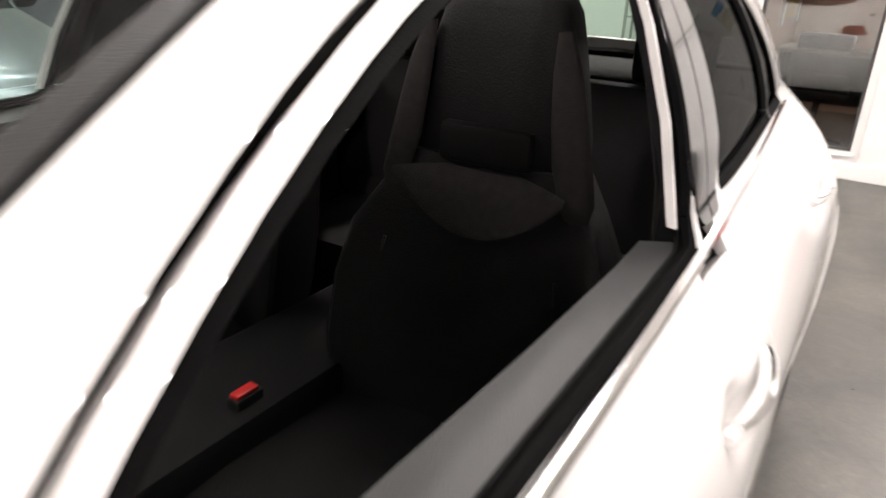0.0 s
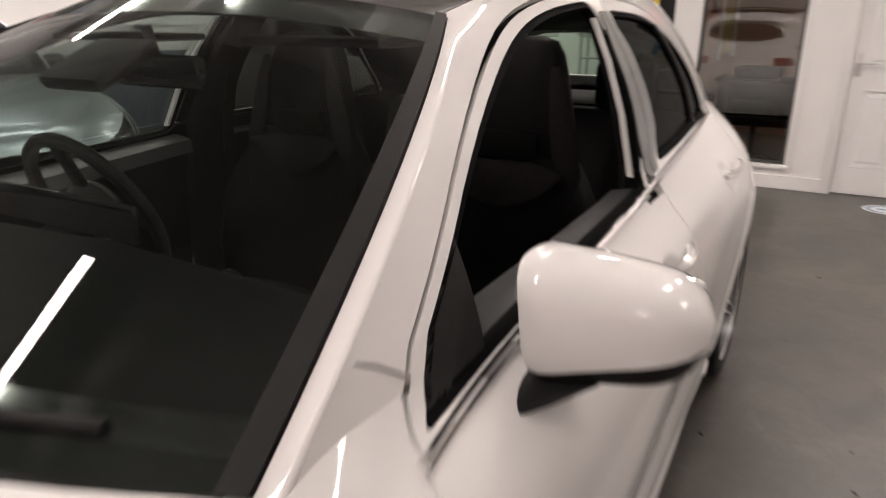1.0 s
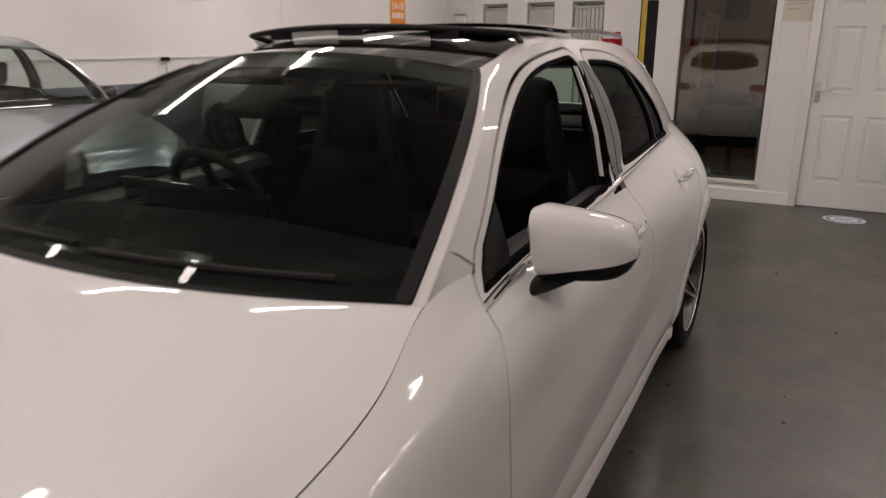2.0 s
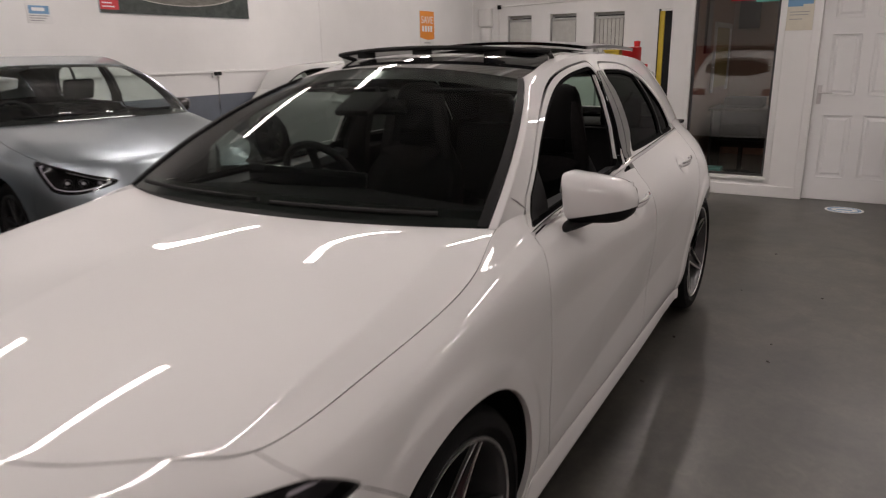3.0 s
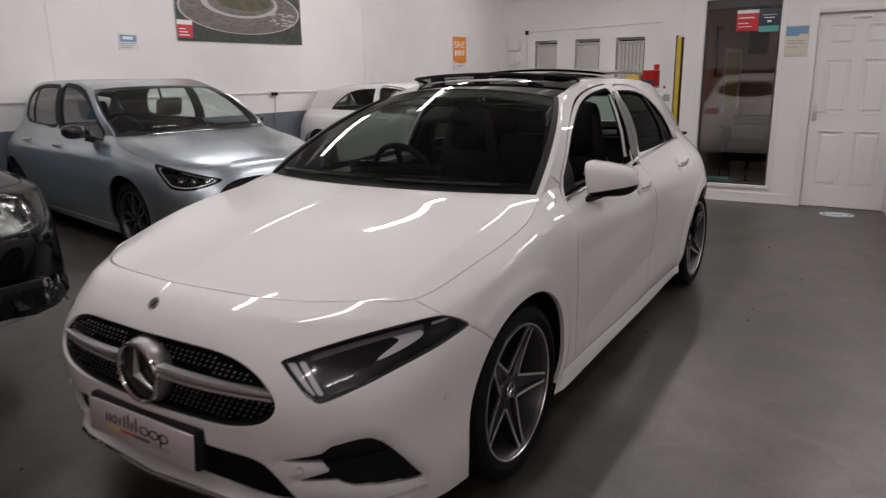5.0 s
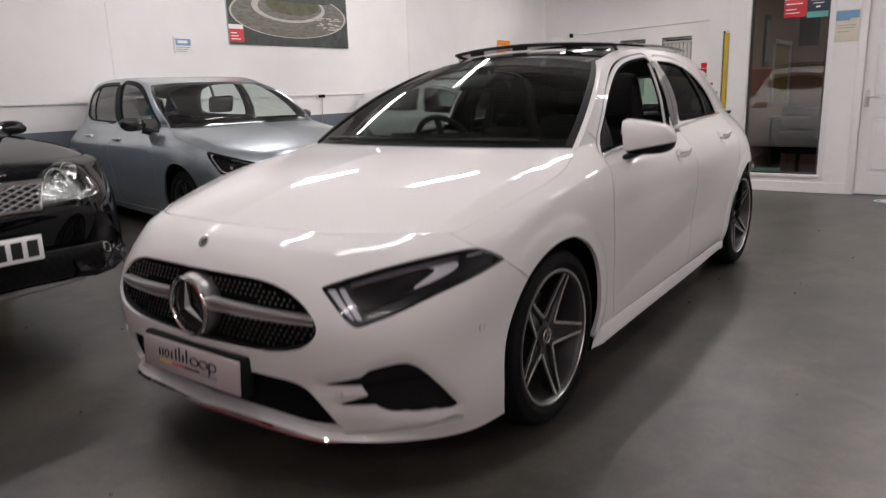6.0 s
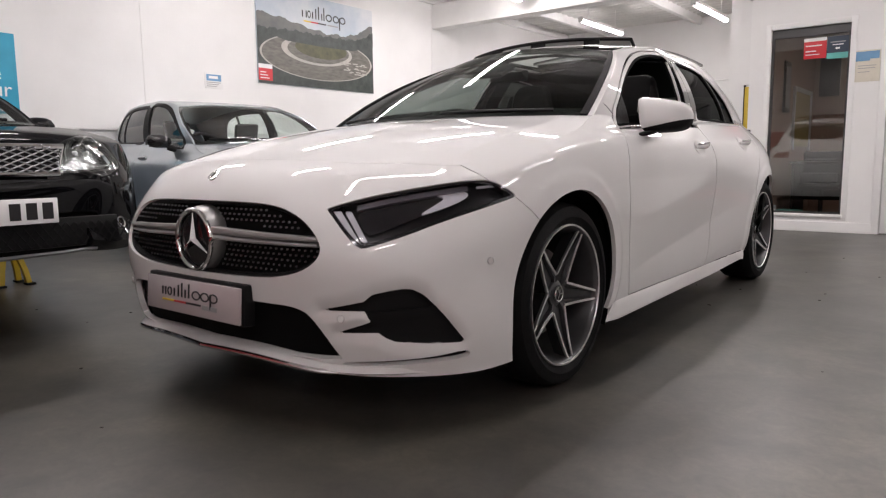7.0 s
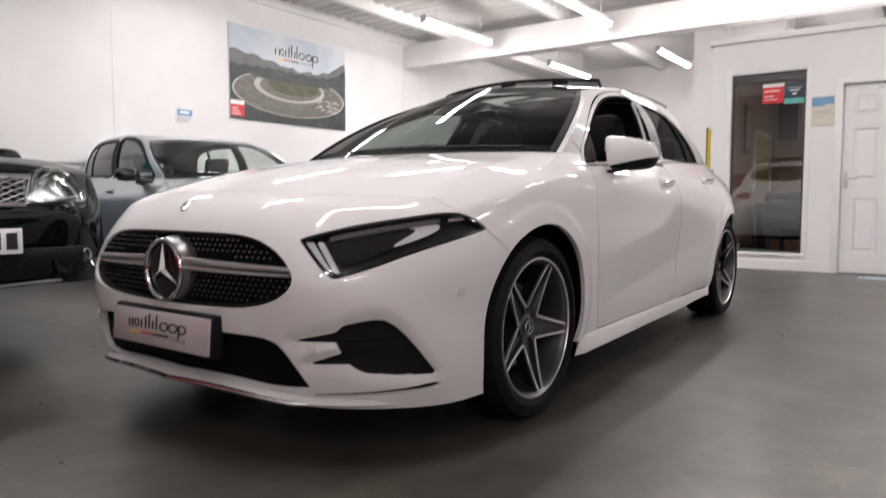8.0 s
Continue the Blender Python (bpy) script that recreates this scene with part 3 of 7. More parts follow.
def panel_door():
    """A white six-panel door with a lever handle."""
    d = tagged(thing("door_1", pose(1.12, OY + .045, 0), "closed white six-panel door with a steel lever handle", "door"), kind="structure")
    w, h = .765, 1.978
    part("door_leaf", box((.004, .012, .006), (w - .004, .04, h)), DOOR_PAINT, d)
    cols = [(.10, .335), (.43, .665)]
    rows = [(.22, .80), (.98, 1.52), (1.66, 1.86)]
    xs, zs = [.004] + [e for c in cols for e in c] + [w - .004], [.006] + [e for r in rows for e in r] + [h]
    stiles = [box((xs[i], 0, .006), (xs[i + 1], .012, h), .0) for i in (0, 2, 4)]
    part("stile_frame", join(*stiles, *[box((a, 0, zs[i]), (b, .012, zs[i + 1])) for a, b in cols for i in (0, 2, 4, 6)]), DOOR_PAINT, d)
    for a, b in cols:
        for lo, hi in rows:
            bm = box((a + .028, .002, lo + .028), (b - .028, .012, hi - .028))
            for v in bm.verts:
                if v.co.y < .005:
                    v.co.x += .02 if v.co.x < (a + b) / 2 else -.02
                    v.co.z += .02 if v.co.z < (lo + hi) / 2 else -.02
            part("raised_panel", bm, DOOR_PAINT, d, "", False)
            part("panel_moulding", join(*[tube(pts, .007, 6) for pts in ([(a, .004, lo), (b, .004, lo)], [(a, .004, hi), (b, .004, hi)], [(a, .004, lo), (a, .004, hi)], [(b, .004, lo), (b, .004, hi)])]), DOOR_PAINT, d)
    handle = part("handle_plate", box((.028, -.008, .90), (.066, 0, 1.07), .004), SATIN, d, "worn steel handle plate")
    part("lever", join(tube([(.047, -.008, 1.0), (.047, -.05, 1.0)], .009), tube([(.047, -.046, 1.0), (.10, -.048, 1.0), (.155, -.046, 1.002)], .008)), SATIN, handle)
    part("door_closer", box((.30, -.02, 1.915), (.46, 0, 1.945), .004), SATIN, d)
    part("architrave", join(box((-.07, -.062, 0), (-.001, -.046, 2.05), .004), box((w + .001, -.062, 0), (w + .07, -.046, 2.05), .004), box((-.001, -.062, 1.984), (w + .001, -.046, 2.05), .004)), OFFICE_PAINT, d)


panel_door()
# the deeper partition with a yellow-edged doorway
structure("wall_inner", join(box((-1.645, 10.47, 0), (-1.40, 10.6, TOP)), box((-.62, 10.47, 0), (OX, 10.6, TOP)), box((-1.40, 10.47, 2.03), (-.62, 10.6, TOP))),
          WALL_PAINT, "white inner partition with a doorway", "wall")
YELLOW = material("yellow painted timber", (.62, .44, .03), .5, vary=.1, scale=6)

# ---- outlines on the body: along the flank (y, z), over the nose (x, z) or round the corner (x + y, z) ----
LAMP = chaikin([(-.292, .665), (-.287, .660), (-.203, .578), (-.165, .557), (-.145, .557), (-.002, .584), (.186, .628), (.391, .665), (.505, .685), (.512, .690), (.453, .718), (.385, .737), (.295, .738), (.10, .721), (-.133, .694)], 2)
GRILLE = chaikin([(-.347, .673), (-.206, .680), (.206, .680), (.347, .673), (.44, .642), (.50, .597), (.53, .552), (.512, .512), (.449, .478), (.29, .453), (-.29, .453), (-.449, .478), (-.512, .512), (-.53, .552), (-.50, .597), (-.44, .642)], 2)
INTAKE = chaikin([(-.458, .384), (-.30, .384), (.30, .384), (.458, .384), (.505, .336), (.550, .240), (.556, .222), (-.556, .222), (-.550, .240), (-.505, .336)], 2)
VENT = np.array([(-.335, .377), (-.155, .404), (-.12, .424), (-.05, .434), (.0, .438), (.04, .436), (.085, .419), (.13, .388), (.178, .349), (.225, .305), (.258, .274), (.25, .268), (.12, .272), (-.03, .282), (-.07, .295), (-.098, .311), (-.268, .310), (-.131, .343), (-.150, .376)])
SLOT = chaikin([(-.25, .222), (-.05, .225), (.133, .233), (.262, .246), (.290, .232), (.258, .219), (-.05, .209), (-.25, .208)], 2)
GLASS_FRONT = chaikin([(.575, .930), (.580, .938), (.70, 1.028), (.87, 1.145), (1.13, 1.252), (1.34, 1.305), (1.60, 1.327), (1.635, 1.325), (1.625, 1.31), (1.525, 1.0), (1.515, .985), (1.50, .982)], 2)
GLASS_REAR = chaikin([(1.70, 1.0), (1.705, 1.01), (1.755, 1.30), (1.765, 1.325), (1.80, 1.328), (2.08, 1.318), (2.27, 1.275), (2.40, 1.19), (2.59, 1.03), (2.60, 1.012), (2.57, 1.010)], 2)


REAR_OUTLINE = [GLASS_REAR]


def door_front(z):
    return np.interp(z, [.15, .205, .32, .436, .55, .672, .75, .82, .86, .90, .95], [.615, .594, .545, .508, .484, .474, .477, .49, .508, .53, .575])


def door_middle(z):
    return np.interp(z, [.15, .9, 1.0, 1.34], [1.60, 1.60, 1.615, 1.695])


def door_rear(z):
    return np.interp(z, [.15, .60, .70, .80, .90, 1.0, 1.05], [2.37, 2.40, 2.45, 2.52, 2.60, 2.66, 2.68])


def belt(y):
    return np.interp(y, [.4, .57, 1.2, 1.66, 2.6, 2.8], [.918, .926, .958, .984, 1.008, 1.010])


def bumper_seam(z):
    return np.interp(z, [.55, .603, .637, .679, .719, .753, .781, .81], [.70, .645, .597, .522, .425, .349, .275, .20])


GAP = .0030


class Fields(dict):
    """Fields of a surface, worked out when they are asked for."""

    def __init__(self, verts):
        self.p = verts

    def __missing__(self, key):
        x, y, z = self.p.T
        if key in "xyz":
            value = dict(x=x, y=y, z=z)[key]
        elif key == "a":
            value = x + y
        elif key == "front_arch":
            value = np.hypot(y, z - .322) - .372
        elif key == "rear_arch":
            value = np.hypot(y - 2.729, z - .325) - .362
        elif key == "lamp":
            value = np.where(y < .2, inside(np.stack([x + y, z], 1), LAMP), -1)
        elif key == "front":
            value = inside(np.stack([y, z], 1), GLASS_FRONT) + .023 * np.clip((z - .95) / .06, 0, 1)
        else:
            value = inside(np.stack([y, z], 1), REAR_OUTLINE[0]) + .006 * np.clip((z - 1.02) / .06, 0, 1)
        self[key] = value
        return value


def fields(s):
    return Fields(s[0])


def cut(s, *tests):
    """Clip a surface by several fields, each a function of the table of fields."""
    for test in tests:
        s = clip(s, test(fields(s)))
        if not len(s[1]):
            return s
    return s


def dent(s, y, z, ry, rz, depth):
    v = s[0].copy()
    r = ((v[:, 1] - y) / ry) ** 2 + ((v[:, 2] - z) / rz) ** 2
    v[:, 0] -= depth * np.clip(1 - r, 0, 1) ** 2
    return v, s[1]


def sculpt(s):
    """Shoulder crease, hollow above the sill and flared arches on the flank."""
    v, (x, y, z) = s[0], s[0].T
    crest = np.interp(y, [-.45, -.07, .2, .5, 1.0, 1.6, 2.3, 2.8], [.77, .828, .858, .884, .884, .885, .89, .895])
    high = np.interp(y, [-.45, -.2, .25, .6, 1.2, 1.9, 2.4, 2.8], [0, .003, .012, .013, .009, .005, .004, 0])
    ridge = high * np.clip(1 - np.where(z > crest, (z - crest) / .045, (crest - z) / .17), 0, 1)
    fold = np.interp(y, [.45, .77, 1.24, 1.84, 2.4], [.31, .36, .42, .50, .57])
    deep = np.interp(y, [.40, .7, 1.0, 1.5, 2.25], [0, .010, .016, .014, 0])
    hollow = deep * np.clip(1 - np.where(z > fold, (z - fold) / .22, (fold - z) / .20), 0, 1)
    flare = np.zeros(len(v))
    for cy, cz, r in ((0, .322, .372), (2.729, .325, .362)):
        d = np.hypot(y - cy, z - cz) - r
        band = np.clip((.086 - d) / .036, 0, 1)
        flare = np.maximum(flare, .0055 * band * band * (3 - 2 * band) * np.clip((.80 - z) / .08, 0, 1) * (np.clip((y + .40) / .25, 0, 1) if cy < 1 else np.clip((3.05 - y) / .2, 0, 1)))
    return v + normals(s) * (np.where(y > -.5, ridge - hollow + flare, 0) * (np.abs(x) > .6))[:, None], s[1]


def nose_field(poly):
    return lambda f: np.where(f["y"] < 0, -inside(np.stack([f["x"], f["z"]], 1), poly), 1)


def corner_field(poly):
    return lambda f: np.where(f["y"] < -.2, -inside(np.stack([f["a"], f["z"]], 1), poly), 1)


def negative(test):
    return lambda f: -test(f)


def wheel(m, parent_name, label, radius=.325, width=.215, rim=.236, style="star", dark=None, face=None, group=""):
    """A tyre on an alloy wheel; its outer face looks along +x of the pose m."""
    ob = thing(parent_name, m, label, "wheel", group)
    return wheel_parts(ob, radius, width, rim, style, dark or ALLOY_DARK, face or MACHINED)


def wheel_parts(ob, radius, width, rim, style, dark, face):
    R, w, r = radius, width, rim
    turn = Y_AXLE
    part("tyre", lathe([(r - .004, -w * .90), (r + .02, -w), (R - .05, -w - .012), (R - .02, -w), (R - .004, -w * .9), (R, -w * .75), (R, -w * .52), (R - .003, -w * .5), (R, -w * .48),
                        (R, -w * .25), (R - .004, -w * .1), (R - .016, 0), (R - .030, .006), (R - .05, .011), (r + .03, .008), (r + .012, .002), (r - .004, -.012)], turn, 72), RUBBER, ob)
    part("rim", lathe([(r, -.010), (r + .003, -.004), (r - .004, .001), (r - .012, -.006), (r - .016, -.02), (r - .022, -.05), (r - .035, -.12), (r - .03, -w * .9)], turn, 72), ALLOY_BARREL if style == "star" else dark, ob)
    part("rim_lip", lathe([(r + .001, -.003), (r + .0005, .003), (r - .004, .003), (r - .006, -.001)], turn, 72), face, ob)
    part("brake_disc", lathe([(.04, -.105), (.155, -.105), (.155, -.13), (.04, -.13)], turn, 48), IRON, ob)
    part("caliper", box((-.115, .075, -.07), (-.085, .165, .07), .012), IRON, ob)
    part("hub", lathe([(.0, -.040), (.03, -.041), (.046, -.047), (.054, -.065), (.06, -.11), (0, -.11)], turn, 40), dark, ob)
    part("hub_cap", lathe([(.0, -.034), (.024, -.035), (.029, -.039), (.030, -.05)], turn, 32), GLOSS_BLACK, ob)
    part("cap_ring", lathe([(.024, -.0325), (.027, -.0315), (.029, -.035)], turn, 32), CHROME, ob)
    for k in range(3):
        part("cap_arm", box((-.0345, -.002, .0), (-.0315, .002, .024), 0, Matrix.Rotation(2 * math.pi * k / 3, 4, "X")), CHROME, ob)
    n = 5
    for k in range(n):
        rot = Matrix.Rotation(2 * math.pi * k / n + .32, 4, "X")
        if style == "star":
            def at(rad, half, depth):
                return (depth, half, rad)
            body = bmesh.new()
            rows = [(.036, .026, -.046), (.060, .0435, -.040), (.12, .0345, -.032), (.18, .0258, -.022), (r - .004, .0165, -.008)]
            rings = []
            for rad, half, dep in rows:
                rings.append([body.verts.new(at(rad, y, d)) for y, d in ((-half, dep), (-half * .62, dep), (-half * .5, dep - .012), (half * .5, dep - .012), (half * .62, dep), (half, dep), (half * .86, dep - .05), (-half * .86, dep - .05))])
            for p, q in zip(rings, rings[1:]):
                for i in range(8):
                    body.faces.new((p[i], p[(i + 1) % 8], q[(i + 1) % 8], q[i]))
            body.transform(rot)
            spoke = part("spoke", body, dark, ob)
            for sgn in (-1, 1):
                strip = bmesh.new()
                rings = []
                for rad, half, dep in rows[1:]:
                    o, i = sgn * (half + .0012), sgn * (half - .0072)
                    rings.append([strip.verts.new(at(rad, y, d)) for y, d in ((o, dep - .006), (o, dep + .003), (i, dep + .003), (i, dep - .004))])
                for p, q in zip(rings, rings[1:]):
                    for i in range(4):
                        strip.faces.new((p[i], p[(i + 1) % 4], q[(i + 1) % 4], q[i]))
                strip.faces.new(rings[0])
                strip.faces.new(rings[-1][::-1])
                strip.transform(rot)
                part("machined_edge", strip, face, spoke)
            part("wheel_bolt", lathe([(0, -.046), (.009, -.046), (.011, -.055), (.011, -.07)], rot @ Matrix.Translation((0, .0, 0)) @ Matrix.Rotation(math.pi / n, 4, "X") @ Matrix.Translation((0, 0, .052)) @ turn, 12), IRON, ob)
        else:
            for sgn in (-1, 1):
                bar = box((-.05, -.011, .03), (-.016, .011, r - .01), .006)
                bar.transform(rot @ Matrix.Rotation(sgn * .2, 4, "X"))
                part("spoke", bar, dark, ob)
    return ob


def ring_star(name, centre, radius, parent, bowl):
    """A chrome ring with three slim arms on a dark bowl, facing -y."""
    c = Vector(centre)
    face = Matrix.Translation(c) @ Matrix.Rotation(radians(90), 4, "X")
    part("badge_bowl", lathe([(0, -.004), (radius * .9, -.004), (radius * .97, -.012), (radius * 1.02, -.04)], face, 48), bowl, parent)
    part("badge_ring", tube([c + Vector((radius * math.cos(a), -.004, radius * math.sin(a))) for a in np.linspace(0, 2 * math.pi, 48, endpoint=False)], radius * .085, 10, True), CHROME, parent)
    bm = bmesh.new()
    top = bm.verts.new((0, 0, .020))
    tips, notches = [], []
    for k in range(3):
        a = math.pi / 2 + k * 2 * math.pi / 3
        tips.append(bm.verts.new((radius * .96 * math.cos(a), radius * .96 * math.sin(a), .004)))
        notches.append(bm.verts.new((radius * .10 * math.cos(a + math.pi / 3), radius * .10 * math.sin(a + math.pi / 3), .003)))
    for k in range(3):
        bm.faces.new((top, tips[k], notches[k]))
        bm.faces.new((top, notches[k - 1], tips[k]))
    bm.transform(face)
    part("badge_arms", bm, CHROME, parent, "", False)


def seat(parent, x, y, label="", narrow=1.0):
    """A sport seat with fixed headrest, facing -y."""
    s = new("front_seat")
    s.parent = parent
    s.matrix_basis = pose(x, y, .325)
    tagged(s, label)

    def ring(w, d, dish, yy, z, wing=0.0):
        pts = []
        for k in range(28):
            a = 2 * math.pi * k / 28
            cx, sy = math.cos(a), math.sin(a)
            px = w * math.copysign(abs(cx) ** .55, cx)
            py = d * math.copysign(abs(sy) ** .6, sy)
            if sy < 0:
                py += dish * (1 - (px / w) ** 2) - wing * (abs(px) / w) ** 3
            pts.append((px, yy + py, z))
        return pts

    part("cushion", loft([[(p[0], q, p[1] * 1.0) for p in [(w * math.copysign(abs(math.cos(a)) ** .5, math.cos(a)), zc + h * math.copysign(abs(math.sin(a)) ** .6, math.sin(a)) + (.035 * (abs(math.cos(a))) ** 3 if math.sin(a) > 0 else 0)) for a in np.linspace(0, 2 * math.pi, 28, endpoint=False)]]
                         for q, w, h, zc in ((-.26, .20, .03, .13), (-.24, .245, .06, .13), (-.1, .255, .075, .125), (.12, .26, .08, .11), (.27, .25, .08, .10))]), SEAT_CLOTH, s)
    back = [(.20, .065, .02, .245, .08, .01), (.25, .075, .03, .262, .18, .045), (.265, .08, .035, .285, .30, .06), (.262, .08, .035, .31, .42, .06), (.25, .075, .03, .335, .52, .045), (.205, .065, .02, .352, .60, .02), (.168, .055, .012, .362, .66, .01)]
    part("backrest", loft([ring(w * narrow, d, dish, yy, z, wing) for w, d, dish, yy, z, wing in back]), SEAT_CLOTH, s)
    head = [(.168, .045, .008, .364, .655, .0), (.160, .052, .012, .368, .71, .010), (.146, .055, .016, .373, .78, .016), (.130, .055, .014, .378, .85, .014), (.116, .048, .008, .382, .905, .006), (.098, .036, .002, .384, .935, .0), (.06, .018, .0, .384, .948, .0)]
    part("headrest", loft([ring(w * narrow, d, dish, yy, z, wing) for w, d, dish, yy, z, wing in head]), SEAT_CLOTH, s)
    crescent = bmesh.new()
    rows = []
    for x in np.linspace(-.165, .165, 19) * narrow:
        q = abs(x) / (.165 * narrow)
        low, high = .535 + .085 * q ** 2, .655 - .022 * q
        rows.append([crescent.verts.new((x, .252 + .055 * (z - .53) / .12 + .012 * (1 - q * q) - .020 * q ** 3 - (.005 if 0 < k < 4 else 0), z)) for k, z in enumerate(np.linspace(low, high, 5))])
    for a, b in zip(rows, rows[1:]):
        for i in range(4):
            crescent.faces.new((a[i], b[i], b[i + 1], a[i + 1]))
    part("shoulder_band", crescent, SEAT_BAND, s, "charcoal woven shoulder band")
    for e in (-1, 1):
        wing = []
        for px, py, pz, w in ((.178, .300, .575, .018), (.176, .302, .62, .030), (.160, .306, .68, .034), (.146, .309, .75, .030), (.134, .314, .82, .024), (.122, .322, .88, .012)):
            wing.append([(e * narrow * px + w * math.cos(k), py + .010 * math.sin(k), pz + .2 * w * math.cos(k)) for k in np.linspace(0, 2 * math.pi, 14, endpoint=False)])
        part("collar_wing", loft(wing), SEAT_BAND, s, "charcoal padded collar wing")
    # near-black slab imitates the shaded opening below the headrest
    part("neck_shade_slab", box((-.088, .300, .652), (.088, .33, .722), .012), CAVITY, s)
    part("bolster_seam", tube([(-.16 * narrow, .245, .14), (-.185 * narrow, .225, .25), (-.19 * narrow, .235, .38), (-.17 * narrow, .262, .50)], .004, 6), SEAT_BAND, s)
    part("bolster_seam", tube([(.16 * narrow, .245, .14), (.185 * narrow, .225, .25), (.19 * narrow, .235, .38), (.17 * narrow, .262, .50)], .004, 6), SEAT_BAND, s)
    part("seat_base", box((-.2, -.2, -.12), (.2, .25, .06), .02), MATT_BLACK, s)
    return s


def hatchback():
    car = thing("hatchback_car", Matrix.Identity(4), "glossy white five-door hatchback with open roof and star wheels", "car")
    side, cabin = sculpt(side_surface(420, 110)), cabin_surface(260, 56)
    side = dent(dent(side, 1.39, .848, .085, .042, .020), 2.24, .878, .085, .042, .020)
    off_arch = [lambda f: f["front_arch"], lambda f: f["rear_arch"]]

    # nose
    fine = sculpt(side_surface(190, 130, COLUMN_AT[6]))
    nose = cut(fine, lambda f: bumper_seam(f["z"]) - GAP - f["a"], lambda f: .2 - f["y"], lambda f: f["front_arch"])
    relief = inside(np.stack([nose[0][:, 0] + nose[0][:, 1], nose[0][:, 2]], 1), VENT)
    nose = (nose[0] - normals(nose) * (.013 * np.clip(1 + relief / .045, 0, 1) ** 2)[:, None], nose[1])
    shell = cut(nose, lambda f: -f["lamp"] - .002, nose_field(GRILLE), nose_field(INTAKE), corner_field(VENT), corner_field(SLOT))
    bumper = from_surface("front_bumper", both(shell), WHITE_PAINT, car, thick=.02)
    from_surface("intake_liner", both(cut(offset(nose, -.03), lambda f: .50 - f["z"] + 0 * f["x"])), CAVITY, bumper)
    for sgn in (1, -1):
        slot = cut(offset(nose, -.022), lambda f: inside(np.stack([f["a"], f["z"]], 1), SLOT) + .02)
        from_surface("lip_shadow_strip", [slot if sgn > 0 else mirror(slot)], MATT_BLACK, bumper)
        v = cut(offset(nose, -.028), lambda f: inside(np.stack([f["a"], f["z"]], 1), VENT) + .02)
        v = v if sgn > 0 else mirror(v)
        duct = from_surface("side_air_duct", [v], MATT_BLACK, bumper, "matt black blanked air inlet", .01)
        w = cut(offset(nose, -.012), lambda f: inside(np.stack([f["a"], f["z"]], 1), VENT) + .01, lambda f: .012 - np.abs(f["z"] - .362 - .05 * (f["a"])), lambda f: f["a"] + .14)
        from_surface("duct_slat", [w if sgn > 0 else mirror(w)], MATT_BLACK, duct, "", .01)
        for yy, zz, xx in ((-.464, .501, .8415), (-.822, .356, .5745)):
            out = Vector((.95, -.3, 0) if xx > .7 else (.42, -.9, 0)).normalized()
            m = Matrix.Translation((xx * sgn, yy, zz)) @ Vector((out.x * sgn, out.y, 0)).to_track_quat("Z", "Y").to_matrix().to_4x4()
            part("parking_sensor", join(lathe([(.0, .002), (.0095, .002), (.0105, -.004)], m, 20)), WHITE_PAINT, bumper)
            part("sensor_ring", lathe([(.0108, -.001), (.0108, .0018), (.0118, .0014), (.0114, -.002)], m, 20), SATIN, bumper)

    # lower lip with bright strip
    us = np.linspace(0, COLUMN_AT[5] - .05, 60)
    plan = spline(COLUMN_AT, hatch_columns()[:, 0], us)
    tang = np.gradient(plan, axis=0)
    nrm = np.stack([-tang[:, 1] * -1, -tang[:, 0], 0 * us], 1)
    nrm /= np.linalg.norm(nrm, axis=1)[:, None]
    reach = np.interp(us, [0, .5, .72, .92, 1.13], [.042, .030, .014, -.008, -.014])
    secs = []
    for p, n, r in zip(plan, nrm, reach):
        z = p[2]
        secs.append([p + n * -.03 + (0, 0, .035), p + n * min(.012, r) + (0, 0, .030), p + n * r + (0, 0, .018), p + n * (r + .003) + (0, 0, .014), p + n * (r - .006) + (0, 0, .009), p + n * -.03 + (0, 0, .008)])
    for sgn in (1, -1):
        secs_s = [[(q[0] * sgn, q[1], q[2]) for q in s] for s in secs]
        part("front_lip", loft(secs_s), WHITE_PAINT, bumper, "white front splitter lip")
        part("lip_trim", tube([(sgn * (p[0] + n[0] * r), p[1] + n[1] * (r + .002), p[2] + .010) for p, n, r in list(zip(plan, nrm, reach * np.interp(us, [0, .5, .62], [1, 1, .1])))[:30]], .008, 10), CHROME, bumper, "bright chrome strip along the lip")

    # grille
    grille = new("radiator_grille")
    grille.parent = car
    back = cut(offset(nose, -.034), negative(nose_field([(p[0] * 1.03, (p[1] - .56) * 1.05 + .56) for p in GRILLE])))
    from_surface("grille_panel", both(back), CAVITY, grille, "", .005)
    edge = cut(offset(nose, -.010), lambda f: inside(np.stack([f["x"], f["z"]], 1), GRILLE) + .004, lambda f: .010 - inside(np.stack([f["x"], f["z"]], 1), GRILLE))
    from_surface("grille_surround", both(edge), MATT_BLACK, grille, "", .02)
    studs = bmesh.new()
    for r in range(14):
        z = .465 + r * .0160
        for k in range(-25, 26):
            x = (k + .5 * (r % 2)) * .0225
            d = inside(np.array([(x, z)]), GRILLE)[0]
            if d < .016 or math.hypot(x, z - .556) < .122 or abs(z - .575 - .02 * (1 - abs(x) / .5)) < .026:
                continue
            y = -.868 + .042 * (abs(x) / .54) ** 2.4
            s = .0034
            m = Matrix.Translation((x, y - .006, z))
            bmesh.ops.create_cone(studs, cap_ends=True, segments=5, radius1=s * .8, radius2=s, depth=.006, matrix=m @ Matrix.Rotation(radians(90), 4, "X"))
    tagged(part("grille_studs", studs, STUD, grille, "rows of small silver studs"), kind="stuff")
